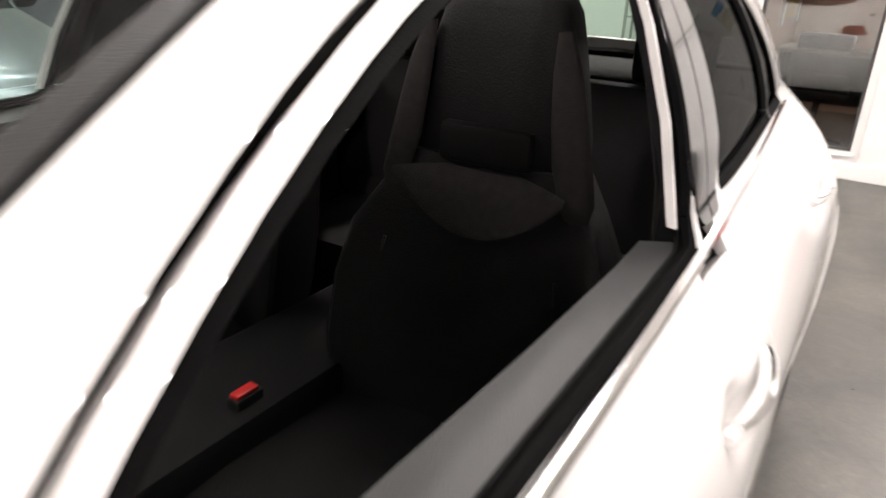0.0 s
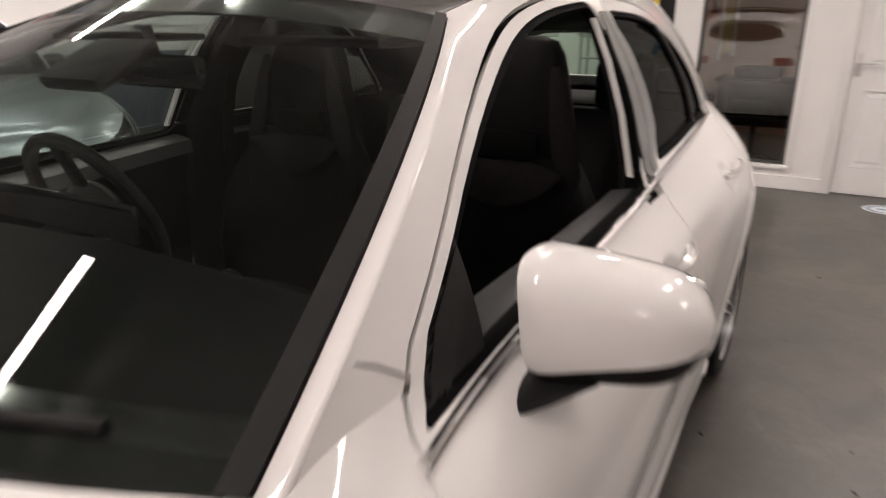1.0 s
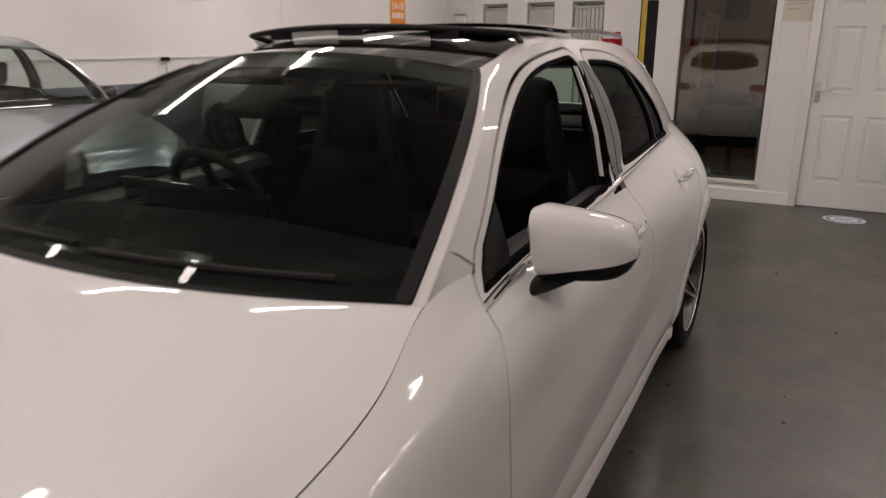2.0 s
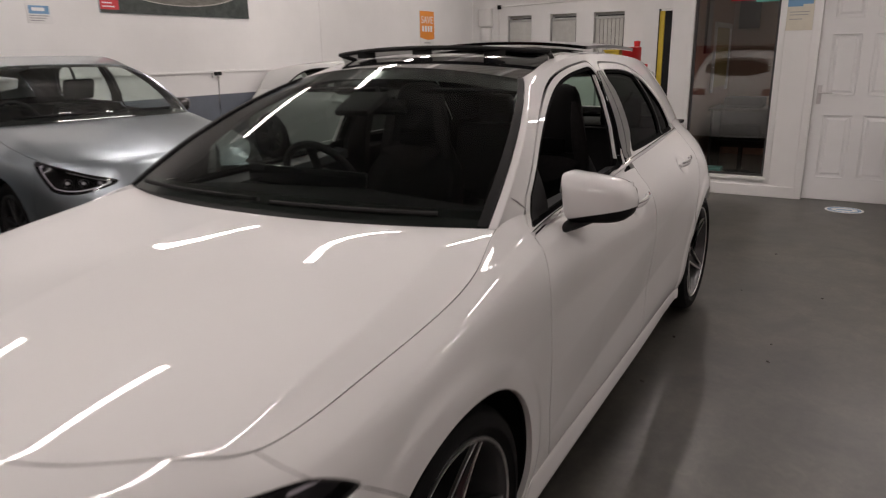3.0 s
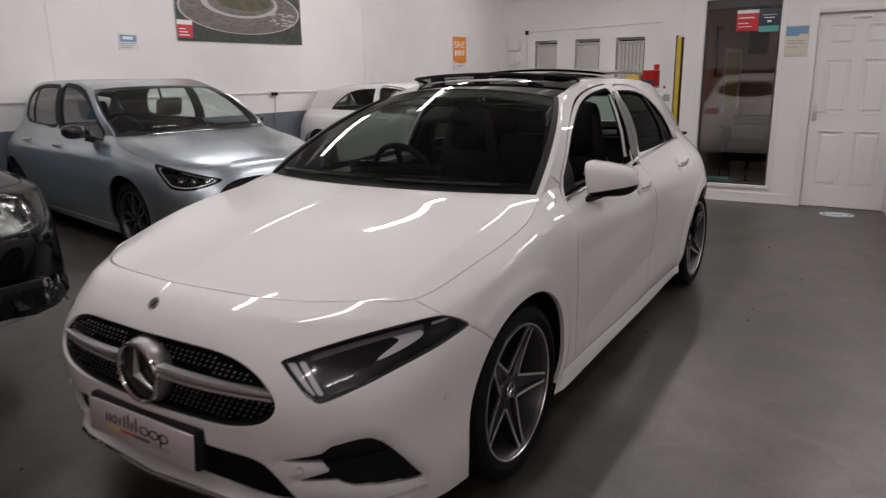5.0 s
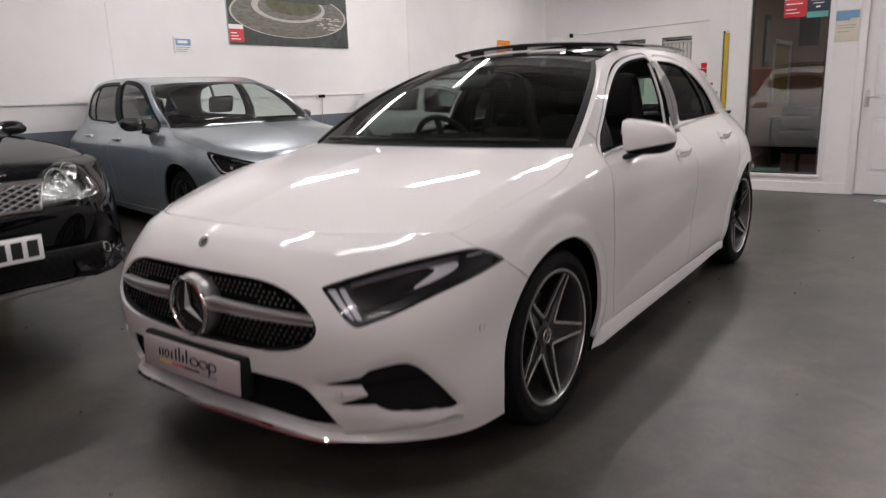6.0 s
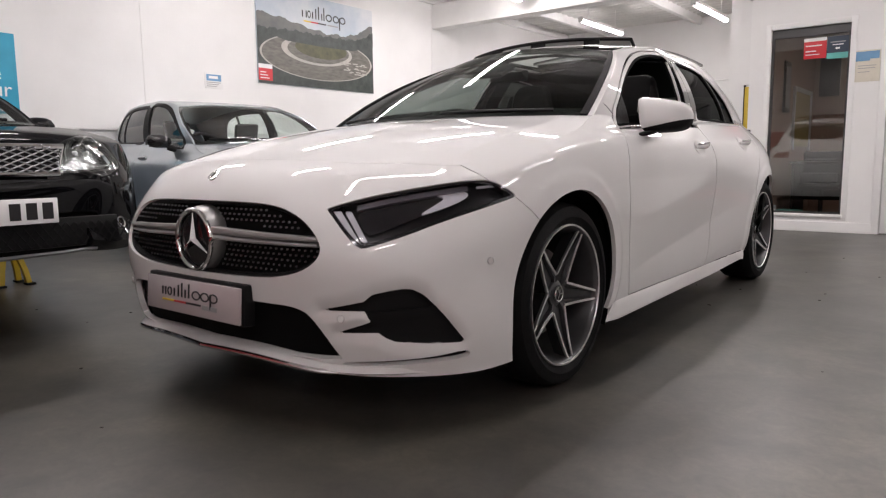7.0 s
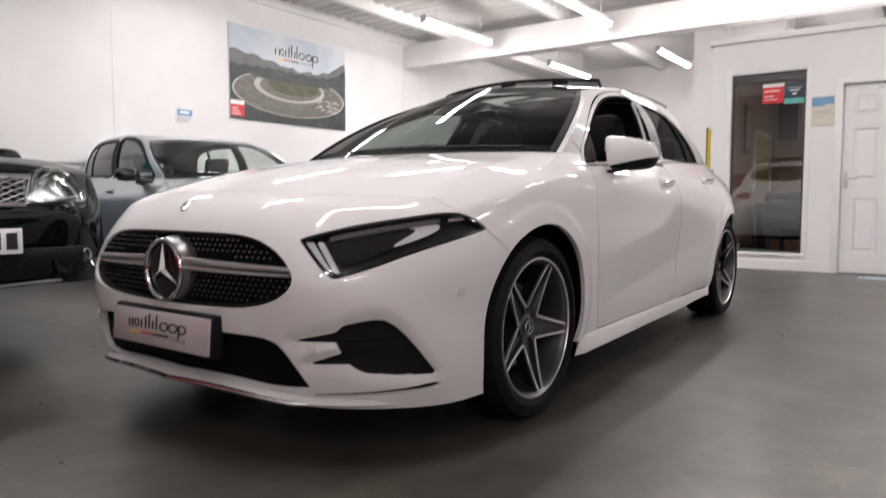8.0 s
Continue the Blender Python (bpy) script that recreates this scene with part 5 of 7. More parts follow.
    part("centre_tunnel", box((-.13, .80, .28), (.13, 1.95, .58), .03), TRIM_GREY, car)
    sw = new("steering_wheel")
    sw.parent = car
    sw.matrix_basis = pose(-.36, 1.02, .90, -66, 0, 0)
    part("wheel_rim", tube([(.185 * math.cos(a), .185 * math.sin(a), 0) for a in np.linspace(0, 2 * math.pi, 40, endpoint=False)], .016, 10, True), MATT_BLACK, sw)
    part("wheel_boss", lathe([(0, .03), (.06, .028), (.075, .01), (.07, -.03)], None, 28), MATT_BLACK, sw)
    for a in (0, math.pi, -math.pi / 2):
        part("wheel_spoke", box((.06, -.02, -.008), (.18, .02, .008), .006, Matrix.Rotation(a, 4, "Z")), MATT_BLACK, sw)
    part("steering_column", tube([(-.36, 1.0, .89), (-.36, .82, .82)], .04, 14), MATT_BLACK, car)
    seat(car, .345, 1.37, "black passenger sport seat with fixed headrest")
    seat(car, -.37, 1.42, "black driver's sport seat with fixed headrest")
    part("rear_bench", join(box((-.62, 2.05, .30), (.62, 2.55, .56), .06), box((-.62, 2.46, .50), (.62, 2.62, 1.02), .05, Matrix.Translation((0, 2.5, .5)) @ Matrix.Rotation(radians(-14), 4, "X") @ Matrix.Translation((0, -2.5, -.5)))), SEAT_CLOTH, car, "black rear bench seat")
    for x in (-.38, 0, .38):
        part("rear_headrest", box((x - .11, 2.62, 1.00), (x + .11, 2.70, 1.17), .03), SEAT_CLOTH, car)
    part("parcel_shelf", box((-.60, 2.72, .98), (.60, 3.25, 1.0), .006), TRIM_GREY, car)
    part("rear_view_mirror", join(box((-.115, .93, 1.195), (.115, .952, 1.252), .012), tube([(0, .94, 1.24), (0, .925, 1.30)], .010)), GLOSS_BLACK, car)
    part("camera_housing", box((-.075, .76, 1.215), (.075, .90, 1.243), .012, Matrix.Translation((0, .8, 1.23)) @ Matrix.Rotation(radians(25), 4, "X") @ Matrix.Translation((0, -.8, -1.23))), MATT_BLACK, car)
    for sgn in (1, -1):
        part("sun_visor", box((.12 if sgn > 0 else -.42, 1.02, 1.268), (.42 if sgn > 0 else -.12, 1.17, 1.282), .006), TRIM_GREY, car)
        # door card, its cap, belt and buckle, pillar trim
        card = []
        for y in np.linspace(.45, 1.58, 12):
            b = float(belt(y))
            card.append([(sgn * .80, y, .28), (sgn * .74, y, .30), (sgn * .70, y, .55), (sgn * .735, y, .60), (sgn * .69, y, b - .06), (sgn * .695, y, b - .03), (sgn * .74, y, b - .03), (sgn * .80, y, b - .12)])
        part("door_card", loft(card), TRIM_GREY, car)
        cap = []
        for y in np.linspace(.60, 1.56, 10):
            b = float(belt(y))
            x = float(np.interp(y, [.6, 1.2, 1.6], [.742, .735, .722]))
            wide = float(np.interp(y, [.6, 1.0, 1.5], [.125, .105, .070]))
            cap.append([(sgn * (x - wide), y, b - .060), (sgn * (x - wide + .004), y, b - .022), (sgn * (x - .006), y, b - .010), (sgn * (x + .008), y, b - .012), (sgn * (x + .008), y, b - .05)])
        part("door_cap", loft(cap), DOOR_TOP, car, "grey padded top of the door card")
        part("pillar_cover", loft([[(sgn * (x - .02), y - .05, z), (sgn * x, y - .06, z), (sgn * x, y + .07, z), (sgn * (x - .05), y + .05, z)] for x, y, z in ((.70, 1.60, .40), (.70, 1.62, .80), (.695, 1.64, 1.0), (.625, 1.68, 1.18), (.545, 1.73, 1.34))]), TRIM_GREY, car)
        part("door_frame_edge", loft([[(sgn * x, y, z), (sgn * (x - .012), y + .003, z), (sgn * (x - .012), y + .012, z), (sgn * x, y + .010, z)] for x, y, z in ((.712, 1.510, 1.0), (.675, 1.545, 1.12), (.625, 1.585, 1.23), (.575, 1.618, 1.315))]), WHITE_PAINT, car)
        part("seat_belt", loft([[(sgn * (x - .004), y - .022, z), (sgn * x, y - .022, z), (sgn * x, y + .022, z), (sgn * (x - .004), y + .022, z)] for x, y, z in ((.66, 1.66, .42), (.655, 1.70, .80), (.64, 1.70, 1.0), (.585, 1.70, 1.22))]), SEAT_BAND, car)
        part("rear_door_card", box((.64 if sgn > 0 else -.74, 1.72, .30), (.74 if sgn > 0 else -.64, 2.45, .96), .02), TRIM_GREY, car)
    part("buckle", box((.070, 1.325, .50), (.100, 1.385, .598), .005), MATT_BLACK, car)
    part("buckle_button", box((.074, 1.330, .597), (.096, 1.378, .606), .003), RED_PLASTIC, car, "red seat-belt release")
    # tail
    for sgn in (1, -1):
        lampz = cut(offset(side, .004), lambda f: f["y"] - 3.36, lambda f: f["z"] - .80, lambda f: .885 - f["z"], lambda f: f["x"] - .36)
        from_surface("tail_light", [lampz if sgn > 0 else mirror(lampz)], TAIL_RED, car, "", .02)
    return car


STUD = material("grille stud silver", (.42, .42, .43), .3, metal=.9, rough_vary=.05)
NET = glass("black deflector net", (.35, .35, .35), .2, .4)
hatchback()

# ---- the other parked cars ----
def parked_car(name, m, label, paint, warp, lamp, style, mirror_mat, group="parked cars", glass_mat=None, wheel_r=.32, coupe=False, bare_front=False, grille=None, rear_glass=None):
    """A car of the same family of shapes, warped to its own size, with its own lamps and face."""
    car = thing(name, m, label, "car", group)
    GR = GRILLE if grille is None else chaikin(grille, 2)
    REAR_OUTLINE[0] = GLASS_REAR if rear_glass is None else chaikin(rear_glass, 2)
    gm = glass_mat or CLEAR_GLASS

    def put(nm, pieces, mat, parent=None, text="", thick=0.0):
        done = [(np.stack(warp(*v.T), 1), f) for v, f in pieces if len(f)]
        return from_surface(nm, done, mat, parent or car, text, thick)

    side, cabin = side_surface(230, 44), cabin_surface(110, 24)
    lamp = chaikin(lamp, 2)
    lamp_of = lambda f: np.where(f["y"] < .3, inside(np.stack([f["a"], f["z"]], 1), lamp), -1)
    nose = cut(side, lambda f: .40 - f["a"], lambda f: f["front_arch"])
    bumper = put("front_bumper", both(cut(nose, lambda f: -lamp_of(f) - .003, nose_field(GR), nose_field(INTAKE))), paint, thick=.02)
    put("grille_panel", both(cut(offset(nose, -.03), negative(nose_field([(p[0] * 1.05, (p[1] - .56) * 1.08 + .56) for p in GR])))), MATT_BLACK, bumper)
    put("intake_panel", both(cut(offset(nose, -.035), lambda f: .43 - f["z"])), MATT_BLACK, bumper)
    for sgn in (1, -1):
        def pick(s):
            return s if sgn > 0 else mirror(s)
        flank = cut(side, lambda f: f["a"] - .40 - .004, lambda f: f["front_arch"], lambda f: f["rear_arch"], lambda f: -lamp_of(f) - .003, lambda f: -f["front"], lambda f: -f["rear"])
        fender = cut(flank, lambda f: door_front(f["z"]) - .003 - f["y"])
        put("front_fender", [pick(fender)], paint, thick=.016)
        up1 = cut(cabin, lambda f: -f["front"], lambda f: -f["rear"], lambda f: door_middle(f["z"]) - .003 - f["y"], lambda f: f["front"] + .018)
        d1 = put("front_door", [pick(cut(flank, lambda f: f["y"] - door_front(f["z"]) - .003, lambda f: door_middle(f["z"]) - .003 - f["y"]))] + ([pick(up1)] if coupe else []), paint, thick=.016)
        if not coupe:
            put("window_frame", [pick(up1)], MATT_BLACK, d1, thick=.012)
        if not coupe:
            up2 = cut(cabin, lambda f: -f["rear"], lambda f: -f["front"], lambda f: f["y"] - door_middle(f["z"]) - .003, lambda f: f["rear"] + .018)
            d2 = put("rear_door", [pick(cut(flank, lambda f: f["y"] - door_middle(f["z"]) - .003, lambda f: door_rear(f["z"]) - .003 - f["y"]))], paint, thick=.016)
            put("window_frame", [pick(up2)], MATT_BLACK, d2, thick=.012)
            rest = [cut(flank, lambda f: f["y"] - door_rear(f["z"]) - .003), cut(cabin, lambda f: -f["front"] - .021, lambda f: -f["rear"] - .021)]
        else:
            rest = [cut(flank, lambda f: f["y"] - door_middle(f["z"]) - .003), cut(cabin, lambda f: -f["front"] - .035, lambda f: -f["rear"])]
        put("rear_quarter", [pick(s) for s in rest], paint, thick=.016)
        back = [cut(offset(side, -.02), lambda f: f["front_arch"], lambda f: f["rear_arch"], lambda f: -f["front"], lambda f: -f["rear"], lambda f: f["a"] - .3, lambda f: -lamp_of(f) - .01), cut(offset(cabin, -.02), lambda f: -f["front"], lambda f: -f["rear"])]
        put("shut_line_backing", [pick(s) for s in back], CAVITY, thick=.006)
        for key in ("front", "rear"):
            g = put(key + "_window", [pick(cut(offset(s, -.006), lambda f: f[key] + .002)) for s in (side, cabin)], gm if key == "front" else (glass_mat or MID_GLASS))
            g.visible_shadow = False
            put("window_seal", [pick(cut(offset(s, .001), lambda f: f[key] + .004, lambda f: .012 - f[key])) for s in (side, cabin)], MATT_BLACK, thick=.01)
        if not coupe:
            trims = chaikin([(1.522, .99), (1.64, 1.33), (1.76, 1.33), (1.70, .995)], 1)
            put("pillar_trim", [pick(cut(offset(s, .003), lambda f: inside(np.stack([f["y"], f["z"]], 1), trims))) for s in (side, cabin)], MATT_BLACK, thick=.006)
        if rear_glass is not None:
            put("window_divider", [pick(cut(offset(s, -.002), lambda f: f["rear"], lambda f: .018 - np.abs(f["y"] - 2.46 + (f["z"] - 1.0) * .35))) for s in (side, cabin)], MATT_BLACK, thick=.012)
        # lamp
        hl = new("headlight")
        hl.parent = car
        tagged(hl, style["lamp_label"])
        wide = cut(side, lambda f: lamp_of(f) + .012)
        put("lamp_housing", [pick(cut(offset(wide, -.05), lambda f: lamp_of(f) + .03))], style["housing"], hl, thick=.004)
        put("lamp_rim", [pick(cut(offset(wide, -.002), lambda f: lamp_of(f) + .006, lambda f: .008 - lamp_of(f)))], style["rim"], hl, thick=.03)
        put("light_guide", [pick(cut(offset(wide, -.018), lambda f: lamp_of(f) - .014, lambda f: .014 + style.get("guide_width", .008) - lamp_of(f)))], style["guide"], hl, thick=.008)
        c = put("lamp_cover", [pick(cut(wide, lambda f: lamp_of(f) - .001))], style.get("cover", LAMP_GLASS), hl)
        c.visible_shadow = False
        if style["bowls"]:
            for a, z, r in style["bowls"]:
                inner = offset(wide, -.040)[0]
                near = inner[np.argmin((inner[:, 0] + inner[:, 1] - a) ** 2 + (inner[:, 2] - z) ** 2)]
                p = Vector([float(q[0]) for q in warp(np.array([near[0] * sgn]), np.array([near[1]]), np.array([near[2]]))])
                mm = Matrix.Translation(p) @ Vector((.35 * sgn, -1, 0)).to_track_quat("Z", "Y").to_matrix().to_4x4()
                part("reflector_bowl", lathe([(.012, -.035), (r * .6, -.025), (r, .0), (r * 1.06, .0), (r * 1.06, -.03)], mm, 24), CHROME, hl)
                part("bulb", lathe([(0, .002), (.010, .0), (.012, -.03)], mm, 12), LIGHT_GUIDE, hl)
        # mirror
        mr = new("door_mirror")
        mr.parent = d1
        secs = []
        for t in np.linspace(0, 1, 9):
            e = max(.08, 1 - abs(2 * t - 1) ** 3) ** .5
            ring = [(sgn * (.80 + .20 * t), .78 + .05 * t + .055 * e * math.sin(a), 1.0 + .055 * e * math.cos(a)) for a in np.linspace(0, 2 * math.pi, 16, endpoint=False)]
            secs.append([tuple(float(q[0]) for q in warp(*[np.array([c]) for c in p])) for p in ring])
        part("mirror_shell", loft(secs), mirror_mat, mr)
        part("mirror_foot", tube([tuple(float(q[0]) for q in warp(*[np.array([c]) for c in p])) for p in ((sgn * .76, .76, .93), (sgn * .83, .79, .955))], .03, 10), MATT_BLACK, mr)
        for hy, hz in ((1.42, .86),) + (() if coupe else ((2.25, .88),)):
            p = [tuple(float(q[0]) for q in warp(*[np.array([c]) for c in q0])) for q0 in ((sgn * .84, hy - .1, hz), (sgn * .862, hy, hz), (sgn * .838, hy + .1, hz))]
            part("door_handle", tube(p, .014, 8), style["handle"], d1)
        skirt = cut(offset(side, .008), lambda f: .22 - f["z"], lambda f: f["y"] - .38, lambda f: 2.40 - f["y"], lambda f: f["front_arch"], lambda f: f["rear_arch"])
        put("side_skirt", [pick(skirt)], paint, thick=.03)
    up = lambda s: s if normals(s)[:, 2].mean() > 0 else flip(s)
    hood = up(hood_surface(40, 50))
    put("hood", both((hood[0] * np.array([.993, 1, 1]) + np.array([0, .006, 0]), hood[1])), paint, thick=.014)
    # added dark sheet: its colour gives the hood seams their shade
    put("hood_seam_backing", both(offset(hood, -.03)), CAVITY)
    ws = up(windscreen_surface(30, 30))
    across, rise = np.tile(np.linspace(0, 1, 30), 30), np.repeat(np.linspace(0, 1, 30), 30)
    g = put("windscreen", both(clip(ws, .965 - across)), PARK_GLASS)
    g.visible_shadow = False
    put("windscreen_border", both(clip((ws[0] + np.array([0, .003, -.004]), ws[1]), np.maximum(np.maximum(across - .955, rise - .93), .07 - rise))), GLOSS_BLACK)
    roof = up(roof_surface(30, 60))
    put("roof", both(roof), paint, thick=.014)
    tail = tail_surface()
    tail = tail if normals(tail)[:, 1].mean() > 0 else flip(tail)
    rw = inside(np.stack([np.abs(tail[0][:, 0]), tail[0][:, 2]], 1), chaikin([(-.5, 1.05), (.42, 1.06), (.40, 1.25), (-.5, 1.27)], 1))
    put("tailgate", both(clip(tail, -rw)), paint, thick=.014)
    g = put("rear_window", both(clip(tail, rw)), CLEAR_GLASS)
    g.visible_shadow = False
    for yy in (0, 2.729):
        for sgn in (1, -1):
            wx, wy, _ = [float(q[0]) for q in warp(np.array([.84 * sgn]), np.array([yy]), np.array([.3]))]
            if bare_front and yy == 0:
                part("brake_drum", lathe([(0, -.02), (.06, -.02), (.07, -.05), (.15, -.055), (.15, -.08), (0, -.08)], Matrix.Translation((wx - .06 * sgn, wy, .47)) @ Matrix.Rotation(radians(90 * sgn), 4, "Y"), 32), IRON, car)
                continue
            w = new("wheel")
            w.parent = car
            w.matrix_basis = pose(wx, wy, wheel_r, 0, 0, 0 if sgn > 0 else 180)
            wheel_parts(w, wheel_r, .20, wheel_r * .72, "bars", style["wheel"], style["wheel"])
            bm = bmesh.new()
            arc = [(yy + .385 * math.cos(a), max(.16, .322 + .385 * math.sin(a))) for a in np.linspace(radians(-28), radians(208), 24)]
            rows = [[bm.verts.new(tuple(float(q[0]) for q in warp(np.array([sgn * x]), np.array([y]), np.array([z])))) for y, z in arc] for x in (.83, .45)]
            for i in range(len(arc) - 1):
                bm.faces.new((rows[0][i], rows[0][i + 1], rows[1][i + 1], rows[1][i]))
            bm.faces.new(rows[1])
            part("arch_liner", bm, CAVITY, car)

    def block(nm, lo, hi, bev, mat, text=""):
        bm = box(lo, hi, bev)
        for v in bm.verts:
            v.co = [float(q[0]) for q in warp(*[np.array([c]) for c in v.co])]
        return part(nm, bm, mat, car, text)

    block("underbody", (-.70, -.70, .18), (.70, 3.3, .26), .02, CAVITY)
    block("cabin_floor", (-.70, .30, .26), (.70, 3.1, .32), .02, CAVITY)
    block("dashboard", (-.70, .38, .60), (.70, .85, .945), .05, TRIM_GREY)
    for x in (-.37, .37):
        block("seat_back", (x - .24, 1.55, .50), (x + .24, 1.70, 1.02), .06, SEAT_CLOTH)
        block("headrest", (x - .13, 1.62, 1.05), (x + .13, 1.71, 1.22), .035, SEAT_CLOTH)
    block("rear_bench", (-.6, 2.45, .45), (.6, 2.60, 1.0), .05, SEAT_CLOTH)
    wheel_at = [tuple(float(q[0]) for q in warp(np.array([-.37 + .18 * math.cos(a)]), np.array([1.0 + .07 * math.sin(a)]), np.array([.92 + .165 * math.sin(a)]))) for a in np.linspace(0, 2 * math.pi, 28, endpoint=False)]
    part("steering_wheel", tube(wheel_at, .015, 8, True), MATT_BLACK, car)
    for x0, x1 in ((-.60, .0), (.06, .56)):
        pts = [tuple(float(q[0]) for q in warp(np.array([x]), np.array([.29 + .165 * (abs(x) / .742) ** 2.2]), np.array([1.014 - .010 * (x / .742) ** 2]))) for x in np.linspace(x0, x1, 7)]
        part("wiper", tube(pts, .008, 6), MATT_BLACK, car)
    return car


LAMP_SILVER = material("bright lamp reflector", (.34, .34, .35), .16, metal=.9, rough_vary=.08, bump=.5, bump_scale=45)
MESH_GREY = material("grey grille mesh", (.22, .22, .225), .35, metal=.8, rough_vary=.1)
COMPACT_REAR = [(1.70, 1.0), (1.705, 1.01), (1.755, 1.30), (1.765, 1.325), (1.80, 1.332), (2.15, 1.335), (2.42, 1.315), (2.60, 1.275), (2.70, 1.19), (2.735, 1.09), (2.73, 1.05), (2.66, 1.02), (2.50, 1.008)]
MID_GLASS = glass("green tinted glass", (.80, .87, .84))
PARK_GLASS = glass("clear windscreen glass", (.82, .88, .86))
COMPACT_LAMP = [(.42, .792), (.40, .775), (.23, .640), (.20, .622), (.06, .602), (-.12, .612), (-.34, .662), (-.355, .674), (-.34, .682), (-.12, .712), (.12, .752), (.38, .795)]
ALLOY_BLACK = material("satin black alloy", (.018, .018, .019), .35, metal=.3, coat=.4, rough_vary=.08)
parked_car("compact_hatchback", pose(-3.15, 2.09, 0, 0, 0, 81), "blue-grey metallic hatchback with black mirrors and dark wheels", BLUE_PAINT,
           lambda x, y, z: (x * 1.01 * (1 + .13 * np.clip((z - 1.0) / .33, 0, 1)) * (1 + (.034 * np.clip((z - .50) / .32, 0, 1) * np.clip((.875 - z) / .055, 0, 1) - .03 * np.clip((.34 - z) / .2, 0, 1)) * np.clip((y + .35) / .4, 0, 1)), y * .966, z * np.where(z > 1.0, 1.012 + .012 * np.clip((y - 1.9) / .9, 0, 1), 1.0) + .032 * np.clip((z - 1.15) / .2, 0, 1) * (x / .52) ** 2), COMPACT_LAMP,
           dict(lamp_label="sharp black headlight with a bright outline", housing=CAVITY, rim=GLOSS_BLACK, guide=LIGHT_GUIDE, guide_width=.005, bowls=((.10, .668, .026), (-.04, .655, .026), (-.18, .658, .020)), handle=SATIN, wheel=ALLOY_BLACK), GLOSS_BLACK, rear_glass=COMPACT_REAR, glass_mat=MID_GLASS)
COUPE_LAMP = [(.45, .74), (.30, .70), (.05, .64), (-.1, .64), (-.05, .70), (.2, .74), (.40, .755)]
parked_car("white_coupe", pose(-3.05, 6.95, 0, 0, 0, 90), "white two-door coupe parked tail to the wall", COUPE_PAINT,
           lambda x, y, z: (x * 1.02, y * .95, z * np.where(z > .9, .94, .96)), COUPE_LAMP,
           dict(lamp_label="clear headlight", housing=LAMP_DARK, rim=GLOSS_BLACK, guide=LIGHT_GUIDE, bowls=(), handle=COUPE_PAINT, wheel=ALLOY_BLACK), COUPE_PAINT, coupe=True)
SUV_LAMP = [(-.645, .572), (-.64, .60), (-.60, .652), (-.50, .700), (-.38, .742), (-.26, .772), (-.18, .772), (-.12, .728), (-.09, .66), (-.08, .60), (-.10, .585), (-.30, .575), (-.55, .566)]


